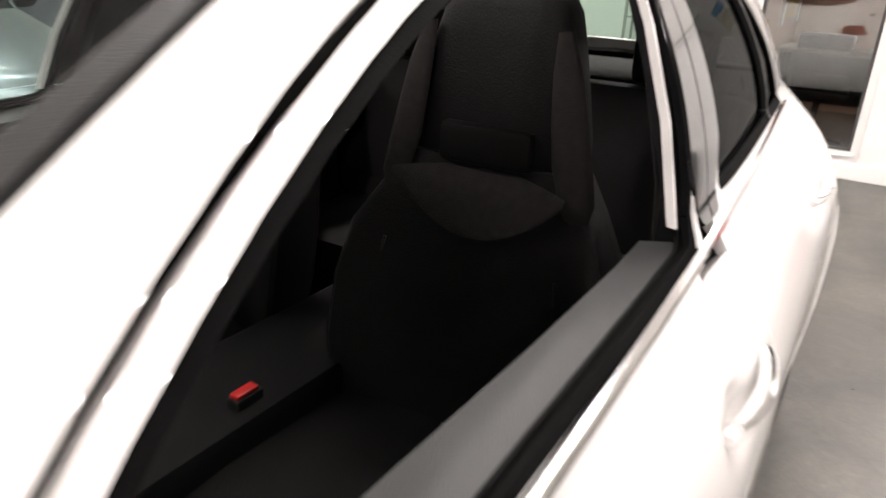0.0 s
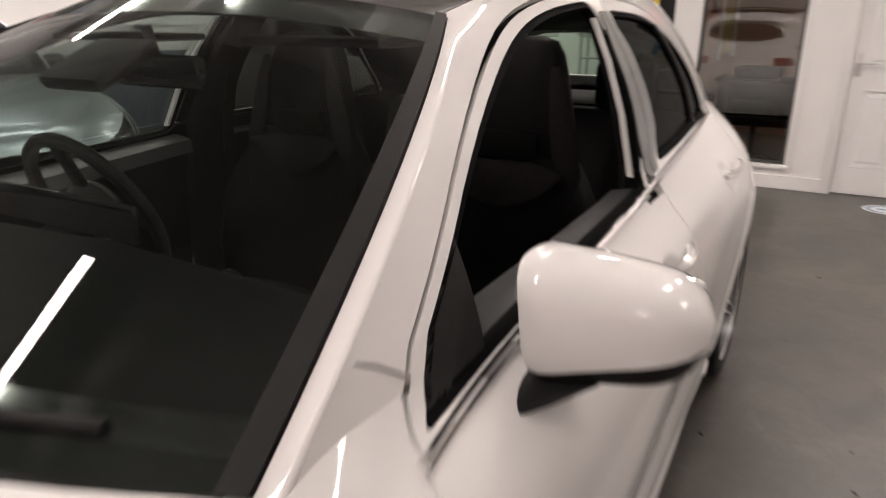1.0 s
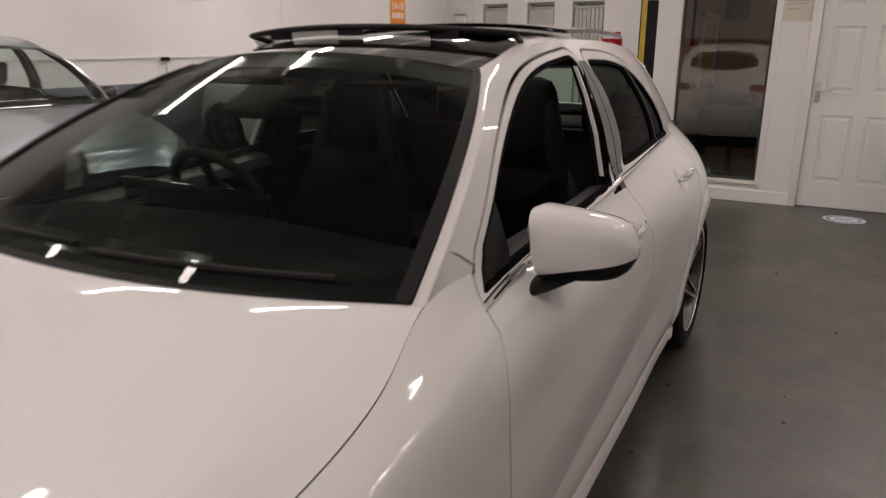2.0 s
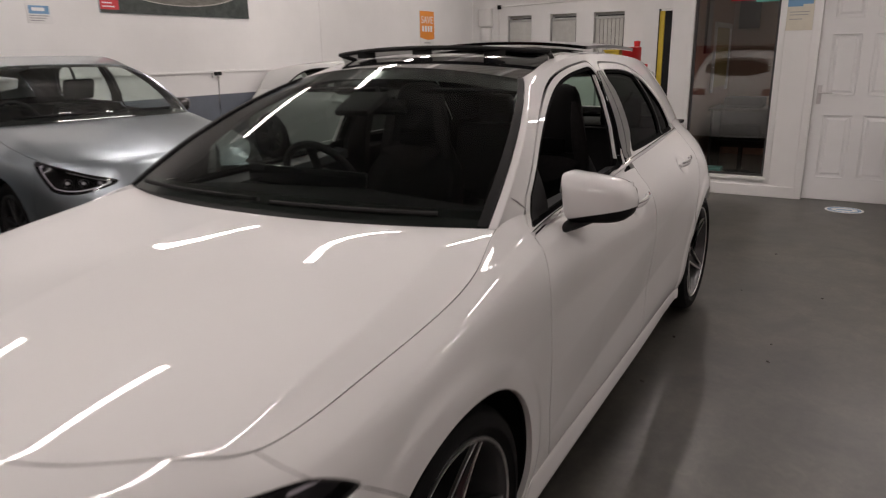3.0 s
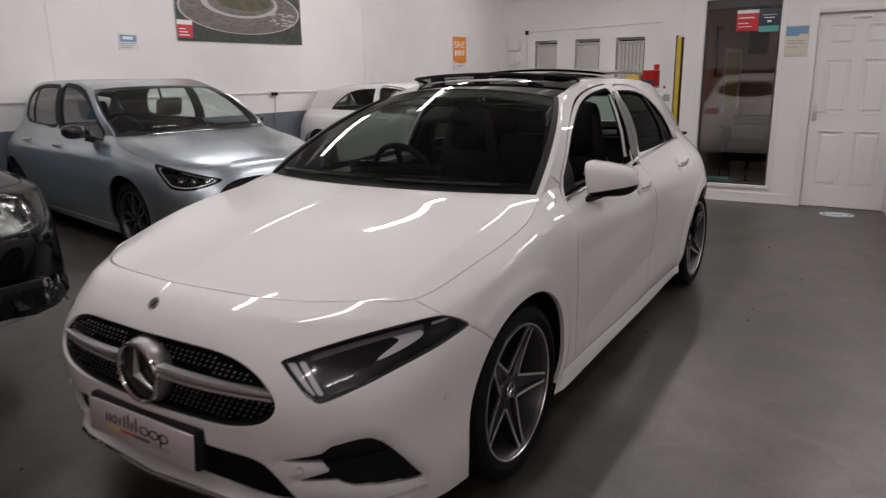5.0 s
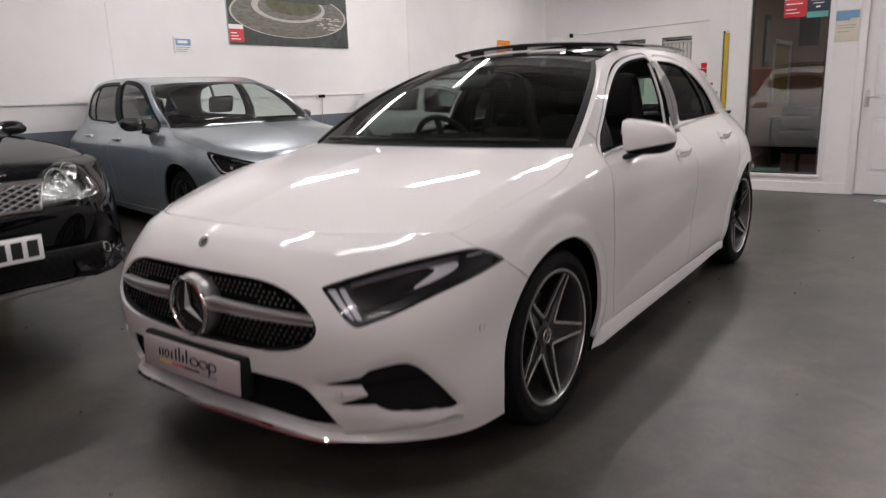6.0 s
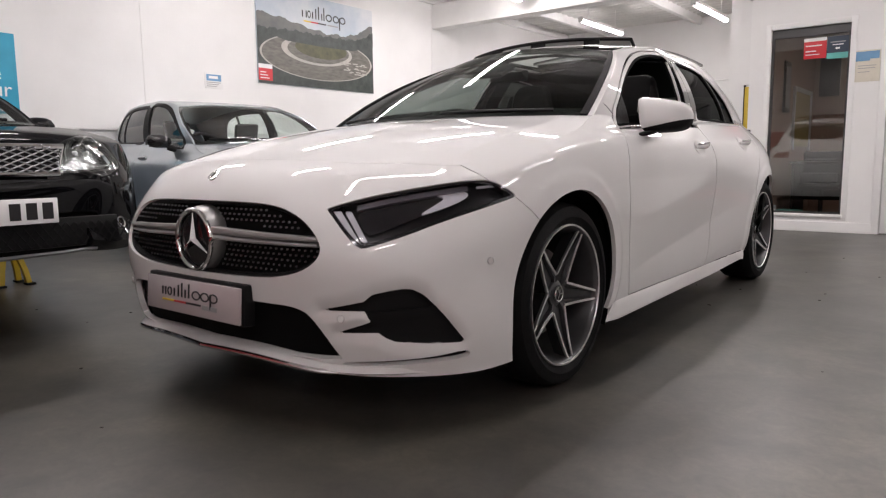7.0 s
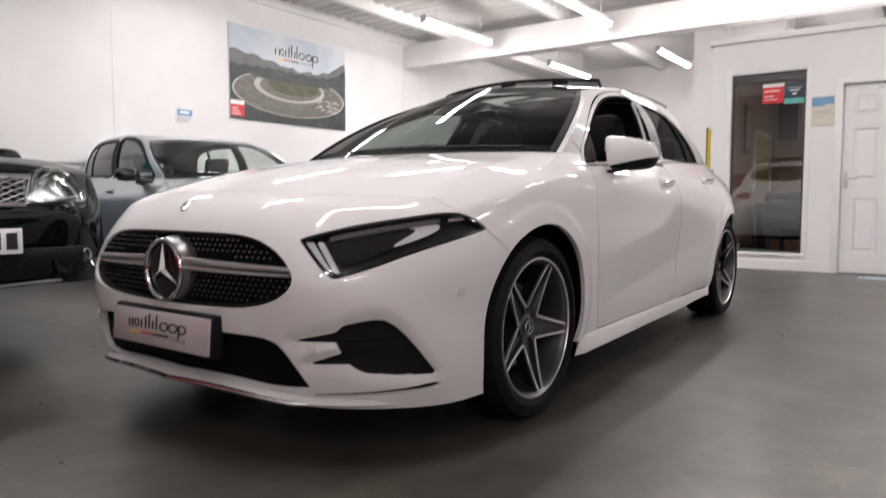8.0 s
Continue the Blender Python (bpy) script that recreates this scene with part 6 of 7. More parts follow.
def off_roader():
    """The black car whose front is in view: mesh grille, bright lamps, fogs and a chrome bumper strip."""
    m = pose(-2.235, -1.045, 0, 0, 0, 90)
    warp = lambda x, y, z: (x * 1.03, y * 1.0, z + .195 - .5 * np.clip(z - .715, 0, .27))
    car = parked_car("off_road_car", m, "glossy black four-wheel-drive car with chrome mesh grille, raised on a stand", BLACK_PAINT, warp, SUV_LAMP,
                     dict(lamp_label="large clear headlight with chrome bowls", cover=CLEAR_GLASS, housing=LAMP_SILVER, rim=GLOSS_BLACK, guide=LAMP_SILVER, bowls=((-.53, .615, .034), (-.37, .655, .062), (-.20, .690, .050)), handle=BLACK_PAINT, wheel=ALLOY_BLACK), BLACK_PAINT, wheel_r=.36, bare_front=True, grille=[(-.29, .56), (.29, .56), (.31, .69), (-.31, .69)])
    face = new("mesh_grille")
    face.parent = car
    part("grille_back", box((-.29, -.945, .755), (.29, -.90, .875), .01), MATT_BLACK, face)
    frame_pts = [(-.315, -.938, .878), (.315, -.938, .878), (.285, -.952, .758), (-.285, -.952, .758)]
    part("grille_frame", tube([frame_pts[0], frame_pts[1], frame_pts[2], frame_pts[3]], .013, 8, True), CHROME, face, "chrome grille frame")
    wires = []
    for k in range(-12, 13):
        x = k * .060
        for s in (-1, 1):
            lo, hi = (x - .135 * s, .760), (x + .135 * s, .874)
            cut_at = [t for t in np.linspace(0, 1, 23) if abs(lo[0] + (hi[0] - lo[0]) * t) < .295]
            if len(cut_at) > 2:
                wires.append(tube([(lo[0] + (hi[0] - lo[0]) * t, -.953, lo[1] + (hi[1] - lo[1]) * t) for t in (cut_at[0], cut_at[-1])], .0034, 6))
    part("grille_mesh", join(*wires), MESH_GREY, face, "silver diamond mesh")
    low = new("lower_grille")
    low.parent = car
    part("lower_back", box((-.55, -.93, .425), (.55, -.90, .56), .01), MATT_BLACK, low)
    wires = []
    for k in range(-16, 17):
        x = k * .038
        for s in (-1, 1):
            wires.append(tube([(x - .035 * s, -.936, .435), (x + .035 * s, -.936, .535)], .003, 5))
    part("lower_mesh", join(*wires), MATT_BLACK, low)
    part("bumper_strip", tube([(-.44, -.925, .408), (-.25, -.952, .404), (0, -.965, .402), (.25, -.952, .404), (.44, -.925, .408)], .009, 8), MESH_GREY, car, "satin strip along the bumper foot")
    for sgn in (-1, 1):
        part("bumper_fin", loft([[(sgn * (x + dx), y + dy, z + dz) for dx, dy, dz in ((-.02, .05, .06), (.0, -.01, .055), (.012, -.035, .0), (.0, -.02, -.03), (-.02, .05, -.03))] for x, y, z in ((.40, -.925, .45), (.50, -.895, .43), (.62, -.845, .432), (.72, -.755, .445), (.79, -.62, .46))]), BLACK_PAINT, car, "gloss black lower bumper corner")
        mm = Matrix.Translation((.590 * sgn, -.850, .505)) @ Vector((.55 * sgn, -1, 0)).to_track_quat("Z", "Y").to_matrix().to_4x4()
        fog = part("fog_lamp", lathe([(0, .0), (.028, -.002), (.032, .008), (.040, .010), (.043, -.03)], mm, 24), CHROME, car, "round chrome fog lamp")
        part("fog_lens", lathe([(0, .010), (.020, .008), (.029, .002)], mm, 20), LAMP_GLASS, fog)
    plate = new("number_plate")
    plate.parent = car
    plate.matrix_basis = pose(0, -.965, .598)
    part("plate_face", box((-.26, -.01, -.055), (.26, .006, .055), .003), INK_WHITE, plate, "white registration plate")
    for k in range(7):
        x = -.20 + k * .066 + (.02 if k > 3 else 0)
        part("character_bar", box((x - .022, -.0125, -.036), (x + .022, -.010, .036)), INK, plate)
    return car


off_roader()

# ---- on the walls ----
def wall_board(name, y0, y1, z0, z1, mat, label, category, deep=.012, group=""):
    ob = thing(name, pose(LEFT, 0, 0), label, category, group)
    part("board", box((.002, y0, z0), (deep, y1, z1), .001), mat, ob)
    return ob


def disc(cy, cz, ry, rz, x, inner=0.0, y0=-9, y1=9, z0=-9, z1=9, steps=72):
    """A flat ellipse or ring in the plane of the west wall, kept within bounds."""
    bm = bmesh.new()
    ring = [(cy + ry * math.cos(a), cz + rz * math.sin(a)) for a in np.linspace(0, 2 * math.pi, steps, endpoint=False)]
    clampy = lambda p: (x, min(max(p[0], y0), y1), min(max(p[1], z0), z1))
    out = [bm.verts.new(clampy(p)) for p in ring]
    if inner:
        ins = [bm.verts.new(clampy((cy + ry * inner * math.cos(a), cz + rz * inner * math.sin(a)))) for a in np.linspace(0, 2 * math.pi, steps, endpoint=False)]
        for i in range(steps):
            j = (i + 1) % steps
            bm.faces.new((out[i], out[j], ins[j], ins[i]))
    else:
        bm.faces.new(out)
    return bm


def poster():
    """A large printed panel: a banked oval circuit among dark woods under a pale sky."""
    y0, y1, z0, z1 = 4.16, 6.51, 1.94, 3.29
    sky = material("printed pale sky", (.62, .64, .66), .45, vary=.12, scale=1.3, other=(.42, .50, .58))
    woods = material("printed dark woods", (.040, .052, .045), .45, vary=.6, scale=9, other=(.012, .018, .018))
    haze = material("printed hazy hills", (.13, .13, .12), .45, vary=.4, scale=5, other=(.09, .10, .10))
    stone = material("printed grandstand", (.16, .15, .13), .45, vary=.4, scale=7, other=(.085, .082, .07), stretch=(1, 1, 4))
    pale = material("printed pale track", (.46, .44, .40), .45, vary=.2, scale=8)
    grass = material("printed grass", (.085, .09, .038), .45, vary=.5, scale=7)
    ob = wall_board("wall_poster", y0, y1, z0, z1, sky, "large printed poster of an oval race circuit in woods", "poster", .022)
    w, h = y1 - y0, z1 - z0
    x = .0235

    def strip(name, lows, highs, mat, k):
        bm = bmesh.new()
        ys = np.linspace(y0 + .002, y1 - .002, len(lows))
        a = [bm.verts.new((x + k * .0012, y, z0 + h * lo)) for y, lo in zip(ys, lows)]
        b = [bm.verts.new((x + k * .0012, y, z0 + h * hi)) for y, hi in zip(ys, highs)]
        for i in range(len(ys) - 1):
            bm.faces.new((a[i], a[i + 1], b[i + 1], b[i]))
        part(name, bm, mat, ob)

    us = np.linspace(0, 1, 65)
    rnd = np.random.RandomState(5)
    tops = np.interp(us, [0, .1, .25, .4, .55, .7, .8, .88, 1], [.735, .73, .70, .66, .63, .63, .66, .72, .80]) + .012 * np.sin(us * 41) + rnd.uniform(-.006, .006, 65) * (1 + 2 * (us > .75))
    strip("printed_hillside", [.30] * 65, tops, haze, 0)
    near = np.interp(us, [0, .12, .3, .5, .72, .82, 1], [.60, .56, .53, .51, .52, .58, .72]) + rnd.uniform(-.012, .012, 65)
    strip("printed_forest", [.002] * 65, near, woods, 1)
    lim = dict(y0=y0 + .004, y1=y1 - .004, z0=z0 + .004, z1=z1)
    cy, cz = y0 + w * .50, z0 + h * .335
    part("printed_track_edge", disc(cy, cz, w * .485, h * .245, x + .0024, .968, **lim), pale, ob)
    part("printed_stand", disc(cy, cz, w * .468, h * .236, x + .0022, .0, **lim), stone, ob)
    part("printed_ring", disc(cy - w * .015, cz + h * .075, w * .305, h * .155, x + .0036, .84, **lim), pale, ob)
    part("printed_apron", disc(cy + w * .0, cz + h * .088, w * .262, h * .128, x + .0048, .0, **lim), stone, ob)
    part("printed_green", disc(cy + w * .015, cz + h * .105, w * .225, h * .105, x + .006, .0, **lim), grass, ob)
    back = np.interp(us, [0, .10, .22, .5, .80, .90, 1], [.52, .52, .478, .470, .478, .52, .56])
    ragged = np.interp(us, [0, .1, .3, .5, .75, .9, 1], [.58, .585, .60, .595, .60, .63, .74]) + .010 * np.sin(us * 67) + .008 * np.sin(us * 151)
    strip("printed_tree_line", back, ragged, woods, 6)
    rnd = random.Random(4)
    for k in range(26):
        yy, zz = cy + w * rnd.uniform(.20, .40), cz - h * rnd.uniform(.0, .15)
        part("printed_stripe", box((x + .0058, yy, zz), (x + .0066, yy + w * rnd.uniform(.02, .05), zz + h * .012)), pale, ob)
    part("printed_label", box((x + .003, y0 + .004, z0 + h * .03), (x + .004, y0 + w * .105, z0 + h * .155)), INK_RED, ob)
    part("printed_label_head", box((x + .003, y0 + .004, z0 + h * .155), (x + .004, y0 + w * .105, z0 + h * .20)), INK_WHITE, ob)
    for k in range(3):
        part("label_bar", box((x + .0042, y0 + .03, z0 + h * (.05 + .03 * k)), (x + .005, y0 + w * (.08 - .012 * k), z0 + h * (.06 + .03 * k))), INK_WHITE, ob)
    # wordmark as plain strokes
    ly, lz = y0 + w * .36, z0 + h * .765
    for k, (d, hh) in enumerate(((0, .10), (.075, .10), (.13, 0), (.20, .10), (.265, .15), (.32, .19), (.385, .10), (.43, .19), (.53, 0), (.68, 0), (.82, 0))):
        if hh:
            part("wordmark_bar", box((x + .003, ly + d - .011, lz), (x + .004, ly + d + .011, lz + hh)), INK, ob)
        else:
            part("wordmark_ring", disc(ly + d, lz + .055, .036 if d < .2 else .068, .056, x + .0034, .66), INK, ob)
    part("wordmark_bar", box((x + .003, ly + .745, lz - .10), (x + .004, ly + .767, lz + .09)), INK, ob)
    for a, b, ink in ((.02, .16, INK_YELLOW), (.16, .30, INK_RED), (.30, .47, INK), (.50, .72, INK_GREY)):
        part("wordmark_stripe", box((x + .003, ly + a, lz - .065), (x + .004, ly + b, lz - .045)), ink, ob)


poster()
PAPER = material("white paper", (.74, .74, .73), .6, vary=.04, scale=10)
SKY_BLUE = material("blue print", (.16, .34, .55), .5, vary=.08, scale=12)
ORANGE = material("orange print", (.80, .27, .03), .5, vary=.08, scale=6)
CYAN = material("cyan banner fabric", (.02, .33, .50), .55, vary=.08, scale=4)
CREAM = material("cream print", (.68, .64, .54), .6, vary=.05, scale=12)
NAVY = material("navy print", (.02, .035, .06), .45, vary=.08, scale=10)
TEAL = material("teal print", (.10, .42, .38), .45, vary=.06, scale=10)


def small_sign():
    ob = wall_board("wall_notice", 3.30, 3.575, 1.80, 2.01, PAPER, "small white wall notice with a blue picture", "notice", .008)
    part("notice_picture", box((.008, 3.325, 1.90), (.0095, 3.55, 1.985)), SKY_BLUE, ob)
    part("picture_cloud", box((.0095, 3.36, 1.93), (.0105, 3.50, 1.965)), INK_WHITE, ob)
    for k in range(3):
        part("text_bar", box((.008, 3.325, 1.875 - .025 * k), (.0095, 3.54 - .03 * k, 1.885 - .025 * k)), INK_GREY, ob)


small_sign()


def orange_sign():
    y0, y1, z0, z1 = 11.15, 11.70, 1.54, 2.25
    ob = wall_board("savings_sign", y0, y1, z0, z1, PAPER, "orange and white hanging sale sign", "sign", .01)
    bm = bmesh.new()
    low = [(y0 + (y1 - y0) * i / 12, z0 + .20 - .05 * math.sin(i / 12 * 2.6)) for i in range(13)]
    bm.faces.new([bm.verts.new((.0115, y, z)) for y, z in [(y0 + .004, z1 - .004)] + low + [(y1 - .004, z1 - .004)]])
    part("orange_field", bm, ORANGE, ob)
    lettering("sign_text", "SAVE", .20, Matrix.Translation((.013, (y0 + y1) / 2, z1 - .24)) @ Matrix.Rotation(radians(90), 4, "Z") @ Matrix.Rotation(radians(90), 4, "X"), INK_WHITE, ob)
    for k in range(4):
        part("text_bar", box((.0122, y0 + .08 + k * .105, z1 - .40), (.0135, y0 + .15 + k * .105, z1 - .29)), INK_WHITE, ob)
    part("text_bar", box((.0105, y0 + .16, z0 + .08), (.0125, y1 - .16, z0 + .10)), INK_GREY, ob)


orange_sign()


def banner():
    ob = wall_board("advice_banner", -.21, 1.01, 1.35, 2.19, CYAN, "bright cyan wall banner with white lettering", "banner", .02)
    turn = Matrix.Rotation(radians(90), 4, "Z") @ Matrix.Rotation(radians(90), 4, "X")
    for text, y, z in (("?", .79, 1.90), ("e", .86, 1.70), ("our", .95, 1.53), ("t", .87, 1.375)):
        lettering("banner_text", text, .22, Matrix.Translation((.022, y, z)) @ turn, INK_WHITE, ob, "RIGHT")


banner()


def socket(y, z=1.165):
    ob = thing("wall_socket", pose(LEFT, y, z), "double wall socket with dark plugs on the trunking", "socket", "wall sockets")
    part("socket_plate", box((.002, -.075, -.02), (.032, .075, .075), .006), STEEL_PAINT, ob)
    for s in (-.035, .035):
        part("plug", box((.032, s - .022, .005), (.075, s + .022, .055), .008), MATT_BLACK, ob)


for sy in (5.80, 7.18):
    socket(sy)
ob = thing("plug_cable", pose(LEFT, 5.80, 0), "grey cable hanging from a wall socket", "cable")
part("cable", tube([(.06, 0, 1.18), (.04, .01, 1.0), (.03, .0, .80), (.03, .01, .5), (.035, 0, .02)], .006, 6), INK_GREY, ob)
ob = thing("socket_box", pose(LEFT, 7.75, 0), "small white box on the grey wall band", "socket")
part("box_body", box((.014, -.11, .86), (.06, .11, .97), .008), STEEL_PAINT, ob)

# far wall: meter boxes and conduit
for x0, x1, z0, z1 in ((-6.10, -5.78, 1.98, 2.36), (-6.02, -5.80, 1.66, 1.94)):
    ob = thing("meter_box", pose(0, BACK, 0), "pale grey electrical box on the far wall", "electrical box", "electrical boxes")
    part("box_body", box((x0, -.12, z0), (x1, -.002, z1), .01), STEEL_PAINT, ob)
    part("box_lid", box((x0 + .015, -.13, z0 + .015), (x1 - .015, -.12, z1 - .015), .004), STEEL_PAINT, ob)
ob = thing("conduit", pose(0, BACK, 0), "thin conduit along the far wall", "conduit")
part("pipe", join(tube([(-5.70, -.02, 2.38), (-4.2, -.02, 2.42), (-1.7, -.02, 2.48)], .014, 8), tube([(-5.62, -.02, 2.38), (-5.62, -.02, .1)], .012, 8)), STEEL_PAINT, ob)
part("junction", box((-5.66, -.05, 2.33), (-5.58, -.002, 2.42), .006), MATT_BLACK, ob)


# ---- round the office ----
def notice_on(name, x0, x1, z0, z1, y, mat, label, strips):
    ob = thing(name, pose(0, y, 0), label, "notice")
    part("sheet", box((x0, -.006, z0), (x1, -.001, z1), .001), mat, ob)
    for a, b, lo, hi, ink in strips:
        part("printed_field", box((x0 + (x1 - x0) * a, -.0075, z0 + (z1 - z0) * lo), (x0 + (x1 - x0) * b, -.006, z0 + (z1 - z0) * hi)), ink, ob)
    return ob


notice_on("partition_notice", .815, 1.045, 1.56, 1.875, OY, CREAM, "cream notice with a blue head on the partition", [(.05, .95, .72, .96, SKY_BLUE), (.05, .6, .66, .72, SKY_BLUE), (.15, .85, .50, .52, INK_GREY), (.15, .8, .42, .44, INK_GREY), (.15, .6, .3, .32, INK_GREY)])
notice_on("red_window_sign", .326, .542, 1.842, 2.055, OY + .05, INK_RED, "red sign stuck inside the office window", [(0, 1, .84, 1, INK_WHITE), (.08, .8, .6, .66, INK_WHITE), (.08, .55, .34, .39, INK_WHITE), (.08, .7, .18, .22, INK_WHITE)])
notice_on("navy_window_sign", .548, .748, 1.825, 2.055, OY + .05, NAVY, "navy and teal sign stuck inside the office window", [(0, 1, 0, .26, TEAL), (.15, .85, .72, .76, INK_GREY), (.25, .75, .60, .64, INK_WHITE), (.4, .6, .42, .5, INK_WHITE)])
ob = thing("floor_sticker", pose(1.50, 5.86, .002), "oval blue and white floor sticker, scuffed", "sticker")
part("sticker_base", slab([(.155 * math.cos(a), .135 * math.sin(a)) for a in np.linspace(0, 2 * math.pi, 36, endpoint=False)], 0, .0012), INK_WHITE, ob)
part("sticker_ring", join(*[slab([(.135 * math.cos(a + d), .115 * math.sin(a + d)) for d in (0, .3)] + [(.105 * math.cos(a + d), .088 * math.sin(a + d)) for d in (.3, 0)], .0014, .0022) for a in np.linspace(0, 2 * math.pi, 16, endpoint=False)]), SKY_BLUE, ob)
part("sticker_bar", slab([(-.06, -.02), (.06, -.02), (.06, .02), (-.06, .02)], .0014, .0022), SKY_BLUE, ob)


def door_stand():
    """A dark display bin with a red band beside the door."""
    ob = thing("display_bin", pose(2.12, 6.05, 0), "black bin with a glossy red band on a white foot", "bin")
    part("bin_foot", lathe([(0, 0), (.20, 0), (.21, .02), (.19, .035), (0, .035)], None, 36), STEEL_PAINT, ob)
    part("bin_body", lathe([(.17, .035), (.185, .05), (.19, .14), (.185, .75), (.16, .80), (0, .80)], None, 40), BLACK_PAINT, ob)
    part("red_band", lathe([(.191, .13), (.197, .14), (.197, .19), (.191, .20)], None, 40), RED_PLASTIC, ob, "glossy red band")
    for k in range(3):
        part("label_bar", box((-.09, -.193, .52 - .05 * k), (.05, -.188, .545 - .05 * k)), INK_GREY, ob)


door_stand()
# yellow-edged opening in the inner partition
ob = tagged(thing("yellow_doorframe", pose(0, 10.47, 0), "yellow painted door edge standing in an opening", "door"), kind="structure")
part("door_edge", box((-1.39, .02, .01), (-1.315, .07, 2.0), .004), YELLOW, ob)
# matt black leaf stands in for the dark beyond the yellow edge
part("door_leaf", box((-1.31, .03, .01), (-.64, .07, 2.0), .003), MATT_BLACK, ob)
part("hinge_post", box((-1.40, -.002, 0), (-1.392, .10, 2.03)), MATT_BLACK, ob)
ob = thing("exit_notice", pose(0, 10.47, 0), "small red and white safety notice", "notice")
part("sheet", box((-1.58, -.005, 1.12), (-1.48, -.001, 1.20)), INK_WHITE, ob)
part("red_field", box((-1.575, -.0065, 1.15), (-1.53, -.005, 1.195)), INK_RED, ob)
ob = thing("light_switch", pose(0, 10.47, 0), "dark grey switch plate on the partition", "switch")
part("switch_plate", box((-1.57, -.012, .93), (-1.45, -.001, 1.05), .003), INK_GREY, ob)


def stacked_goods():
    """A shelf unit with a yellow crate and red tubs on top."""
    ob = thing("shelf_unit", pose(-2.45, 12.5, 0), "grey steel shelf unit against the far corner", "shelf")
    for x in (-.55, .55):
        for y in (-.2, .2):
            part("post", box((x - .02, y - .02, 0), (x + .02, y + .02, 1.14)), INK_GREY, ob)
    for z in (.15, .62, 1.12):
        part("shelf_board", box((-.55, -.2, z), (.55, .2, z + .025), .004), INK_GREY, ob)
    c = thing("yellow_crate", pose(-2.72, 12.45, 1.146), "yellow plastic crate on the shelf", "crate")
    part("crate_body", box((-.14, -.12, 0), (.14, .12, .28), .015), YELLOW, c)
    part("crate_rim", box((-.155, -.135, .25), (.155, .135, .285), .008), YELLOW, c)
    r = thing("red_tub", pose(-2.36, 12.45, 1.146), "bright red plastic tub on the shelf", "tub")
    part("tub_body", lathe([(0, 0), (.15, 0), (.17, .03), (.19, .30), (.20, .32), (.0, .33)], None, 28), RED_PLASTIC, r)
    part("tub_spout", lathe([(0, 0), (.05, 0), (.06, .10), (0, .11)], pose(.09, 0, .33), 18), RED_PLASTIC, r)
    part("tub_label", box((-.10, -.196, .06), (.08, -.17, .14)), NAVY, r)


stacked_goods()


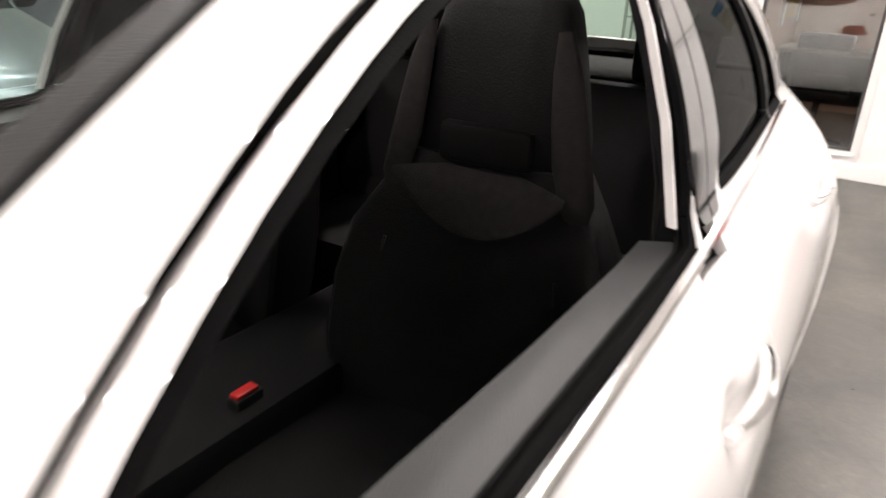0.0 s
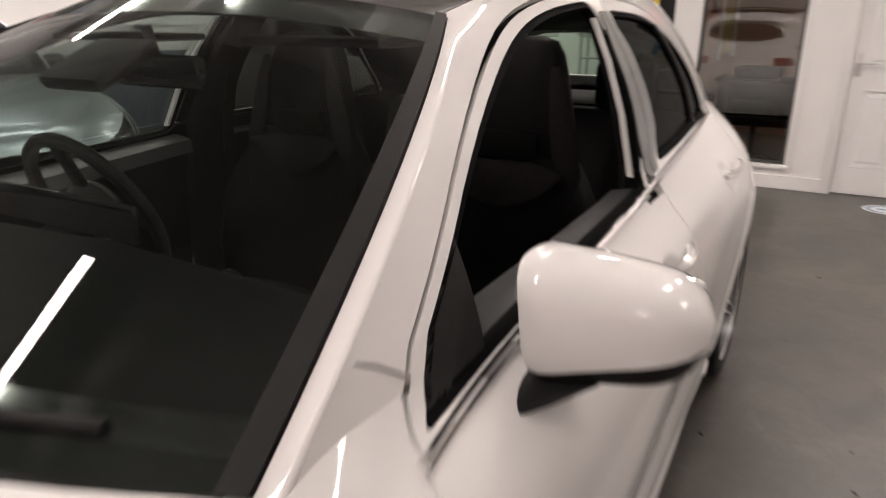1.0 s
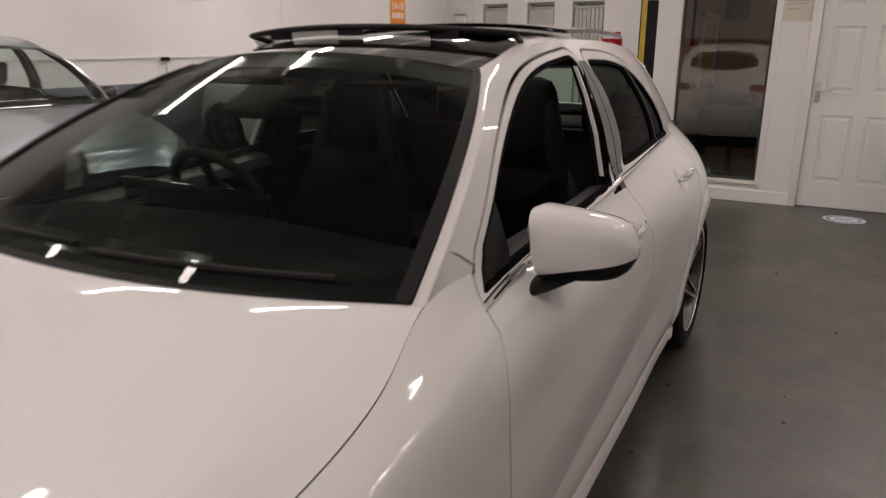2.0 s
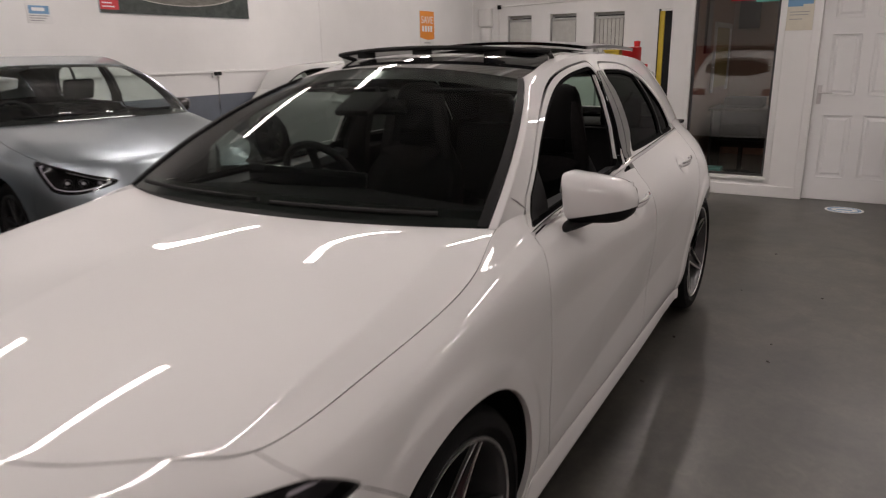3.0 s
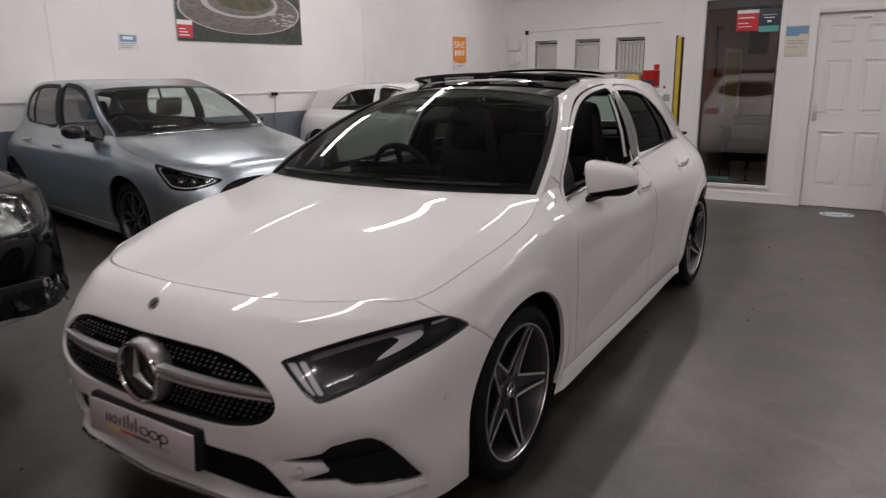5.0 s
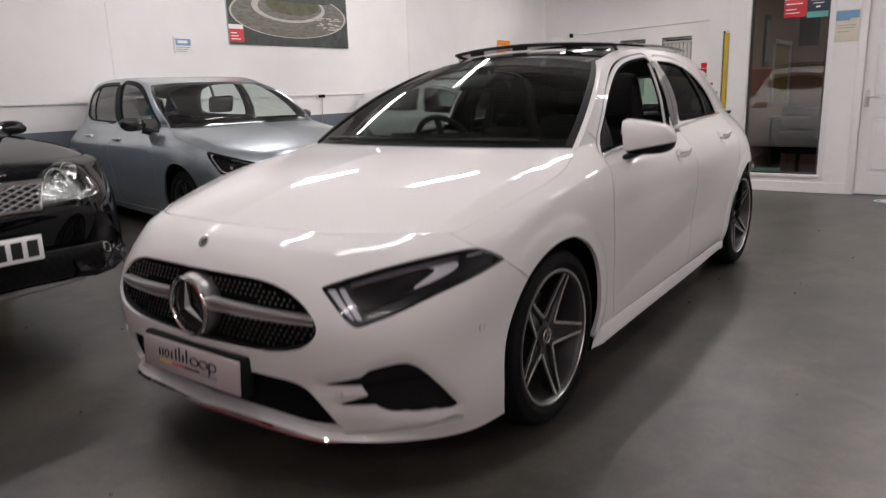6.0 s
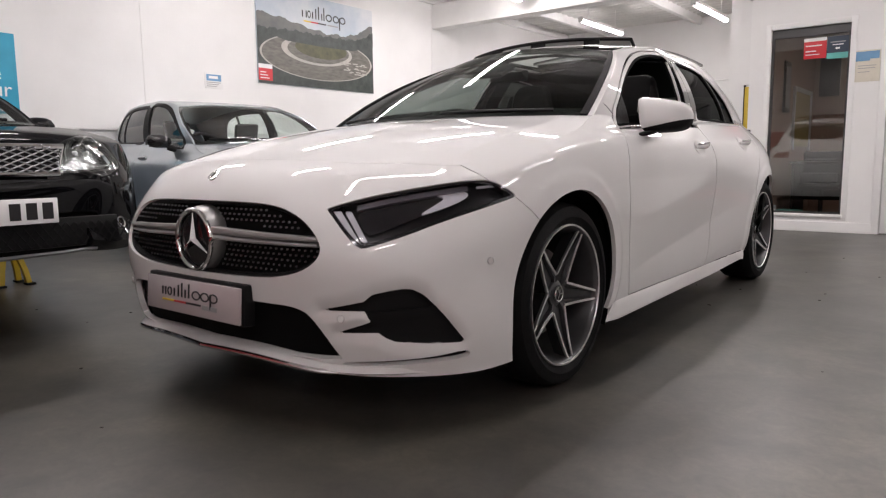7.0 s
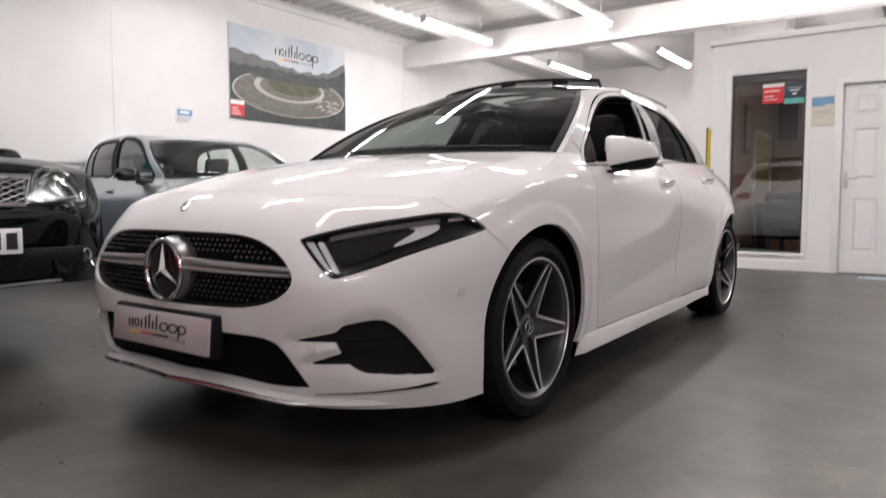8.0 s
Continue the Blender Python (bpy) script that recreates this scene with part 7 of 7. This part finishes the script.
# ---- inside the office ----
def office_things():
    d = thing("office_desk", pose(.35, 7.75, 0), "dark office desk seen through the window", "desk")
    part("desk_top", box((-.35, -.35, .72), (.45, .35, .75), .006), material("dark wood", (.05, .03, .022), .4, vary=.3, scale=6, stretch=(1, 8, 1)), d)
    part("desk_panel", box((-.32, -.33, .0), (-.29, .33, .72)), MATT_BLACK, d)
    part("desk_panel", box((.39, -.33, .0), (.42, .33, .72)), MATT_BLACK, d)
    part("modesty_panel", box((-.29, .20, .25), (.39, .22, .72)), MATT_BLACK, d)
    p = thing("printer", pose(.35, 7.68, .75), "dark desktop printer on the desk", "printer")
    part("printer_body", box((-.21, -.17, 0), (.21, .17, .12), .02), MATT_BLACK, p)
    part("paper_tray", box((-.17, -.24, .02), (.17, -.165, .035), .004), GLOSS_BLACK, p)
    c = thing("office_chair", pose(.42, 7.15, 0), "black office chair pushed to the desk", "chair")
    part("chair_seat", box((-.22, -.22, .42), (.22, .22, .50), .035), SEAT_CLOTH, c)
    part("chair_back", box((-.20, -.24, .50), (.20, -.17, .62), .03), SEAT_CLOTH, c)
    part("chair_post", tube([(0, 0, .08), (0, 0, .42)], .025, 12), MATT_BLACK, c)
    for k in range(5):
        a = k * 2 * math.pi / 5
        part("chair_leg", tube([(0, 0, .09), (.24 * math.cos(a), .24 * math.sin(a), .055)], .016, 8), MATT_BLACK, c)
        part("castor", lathe([(0, -.012), (.027, -.012), (.027, .012), (0, .012)], Matrix.Translation((.24 * math.cos(a), .24 * math.sin(a), .027)) @ Y_AXLE, 14), MATT_BLACK, c)
    b = thing("teal_box", pose(.16, 6.62, 0), "teal printed carton lying by the window", "carton")
    part("carton_body", box((-.10, -.09, 0), (.16, .09, .20), .004), TEAL, b)
    part("carton_flap", box((.15, -.09, .15), (.34, .09, .156), .001, Matrix.Translation((.15, 0, .15)) @ Matrix.Rotation(radians(18), 4, "Y") @ Matrix.Translation((-.15, 0, -.15))), CREAM, b)
    part("carton_print", box((-.09, -.0925, .06), (-.03, -.0905, .17)), INK_WHITE, b)
    t = thing("spray_bottle", pose(.01 + .03, 6.58, 0), "white spray bottle on the office floor", "bottle")
    part("bottle_body", lathe([(0, 0), (.035, 0), (.038, .02), (.038, .15), (.016, .19), (.014, .22), (0, .22)], None, 20), INK_WHITE, t)
    part("trigger", box((-.04, -.012, .22), (.02, .012, .25), .005), INK_WHITE, t)
    wood = material("dark picture frame", (.035, .022, .016), .4, vary=.3, scale=12)
    f = thing("framed_picture", pose(OX + .117, 7.45, 0), "tall dark framed picture on the office wall", "picture")
    part("picture_frame", box((.0, -.15, 1.36), (.025, .15, 1.98), .006), wood, f)
    part("picture_sheet", box((.025, -.11, 1.42), (.028, .11, 1.92)), INK_GREY, f)
    f = thing("hanging_panel", pose(.0, 9.19, 0), "dark brown panel on the office rear wall", "picture")
    part("panel_board", box((-.02, -.03, 1.66), (.24, -.002, 2.30), .006), wood, f)
    w = thing("inner_window", pose(OX + .117, 8.45, 0), "yellowish lit inner window with white posts", "window")
    part("window_sheet", box((0, -.55, .95), (.01, .45, 1.66)), material("pale yellow blind", (.55, .46, .22), .7, vary=.08, scale=5), w)
    for y in (-.58, .45):
        part("window_post", box((0, y, .90), (.03, y + .05, 1.72), .004), OFFICE_PAINT, w)
    part("window_head", box((0, -.58, 1.66), (.03, .50, 1.72), .004), OFFICE_PAINT, w)
    # lamp out of view, assumed and added to light the office inside
    l = thing("office_lamp", pose(1.5, 7.6, OTOP), "assumed square office ceiling light, dim and out of view", "lamp")
    part("lamp_tray", box((-.30, -.30, -.05), (.30, .30, -.002), .008), OFFICE_PAINT, l)
    part("diffuser", box((-.28, -.28, -.056), (.28, .28, -.050)), OFFICE_GLOW, l)


OFFICE_GLOW = glow("office light diffuser", (1.0, .80, .68), 7.5)
office_things()


# ---- small things on the floor and above ----
def jack_stand():
    ob = thing("axle_stand", pose(-3.15, -.34, 0), "yellow steel axle stand under the black car", "axle stand")
    for a in (45, 135, 225, 315):
        c, s = math.cos(radians(a)), math.sin(radians(a))
        part("leg", loft([[(c * r + .017 * dx, s * r + .017 * dy, z) for dx, dy in ((-1, -1), (1, -1), (1, 1), (-1, 1))] for r, z in ((.12, .0), (.10, .10), (.045, .25))]), YELLOW, ob)
        part("foot", box((c * .125 - .03, s * .125 - .03, 0), (c * .125 + .03, s * .125 + .03, .014), .004), MATT_BLACK, ob)
    part("collar", box((-.065, -.065, .24), (.065, .065, .29), .01), YELLOW, ob)
    part("ratchet_post", box((-.02, -.02, .27), (.02, .02, .375), .004), IRON, ob)
    part("saddle", box((-.06, -.03, .365), (.06, .03, .385), .006), IRON, ob)


jack_stand()
ob = thing("stored_bundle", pose(1.0, 6.7, OTOP + .05), "dark bundle of cloth lying on the office roof", "bundle")
part("bundle", loft([[(x, .12 * e * math.cos(a), .05 + .05 * e * math.sin(a)) for a in np.linspace(0, 2 * math.pi, 14, endpoint=False)] for x, e in ((-.45, .3), (-.3, .9), (-.1, .7), (.1, 1.1), (.3, .8), (.42, .3))]), SEAT_CLOTH, ob)


def floor_debris():
    """Small dark chips and grit left on the concrete."""
    rnd, bm = random.Random(11), bmesh.new()
    for k in range(70):
        x, y, r = rnd.uniform(-2.2, 4.5), rnd.uniform(-3.2, 5.5), rnd.uniform(.003, .008)
        turn = Matrix.Translation((x, y, .001)) @ Matrix.Rotation(rnd.uniform(0, 6), 4, "Z") @ Matrix.Diagonal((rnd.uniform(1, 2.2), 1, .4, 1))
        bmesh.ops.create_icosphere(bm, subdivisions=1, radius=r, matrix=turn)
    ob = part("floor_debris", bm, material("dark grit", (.03, .025, .02), .8, vary=.3, scale=40), None, "scattered dark grit on the concrete floor")
    tagged(ob, "", "grit", "", "stuff")


floor_debris()
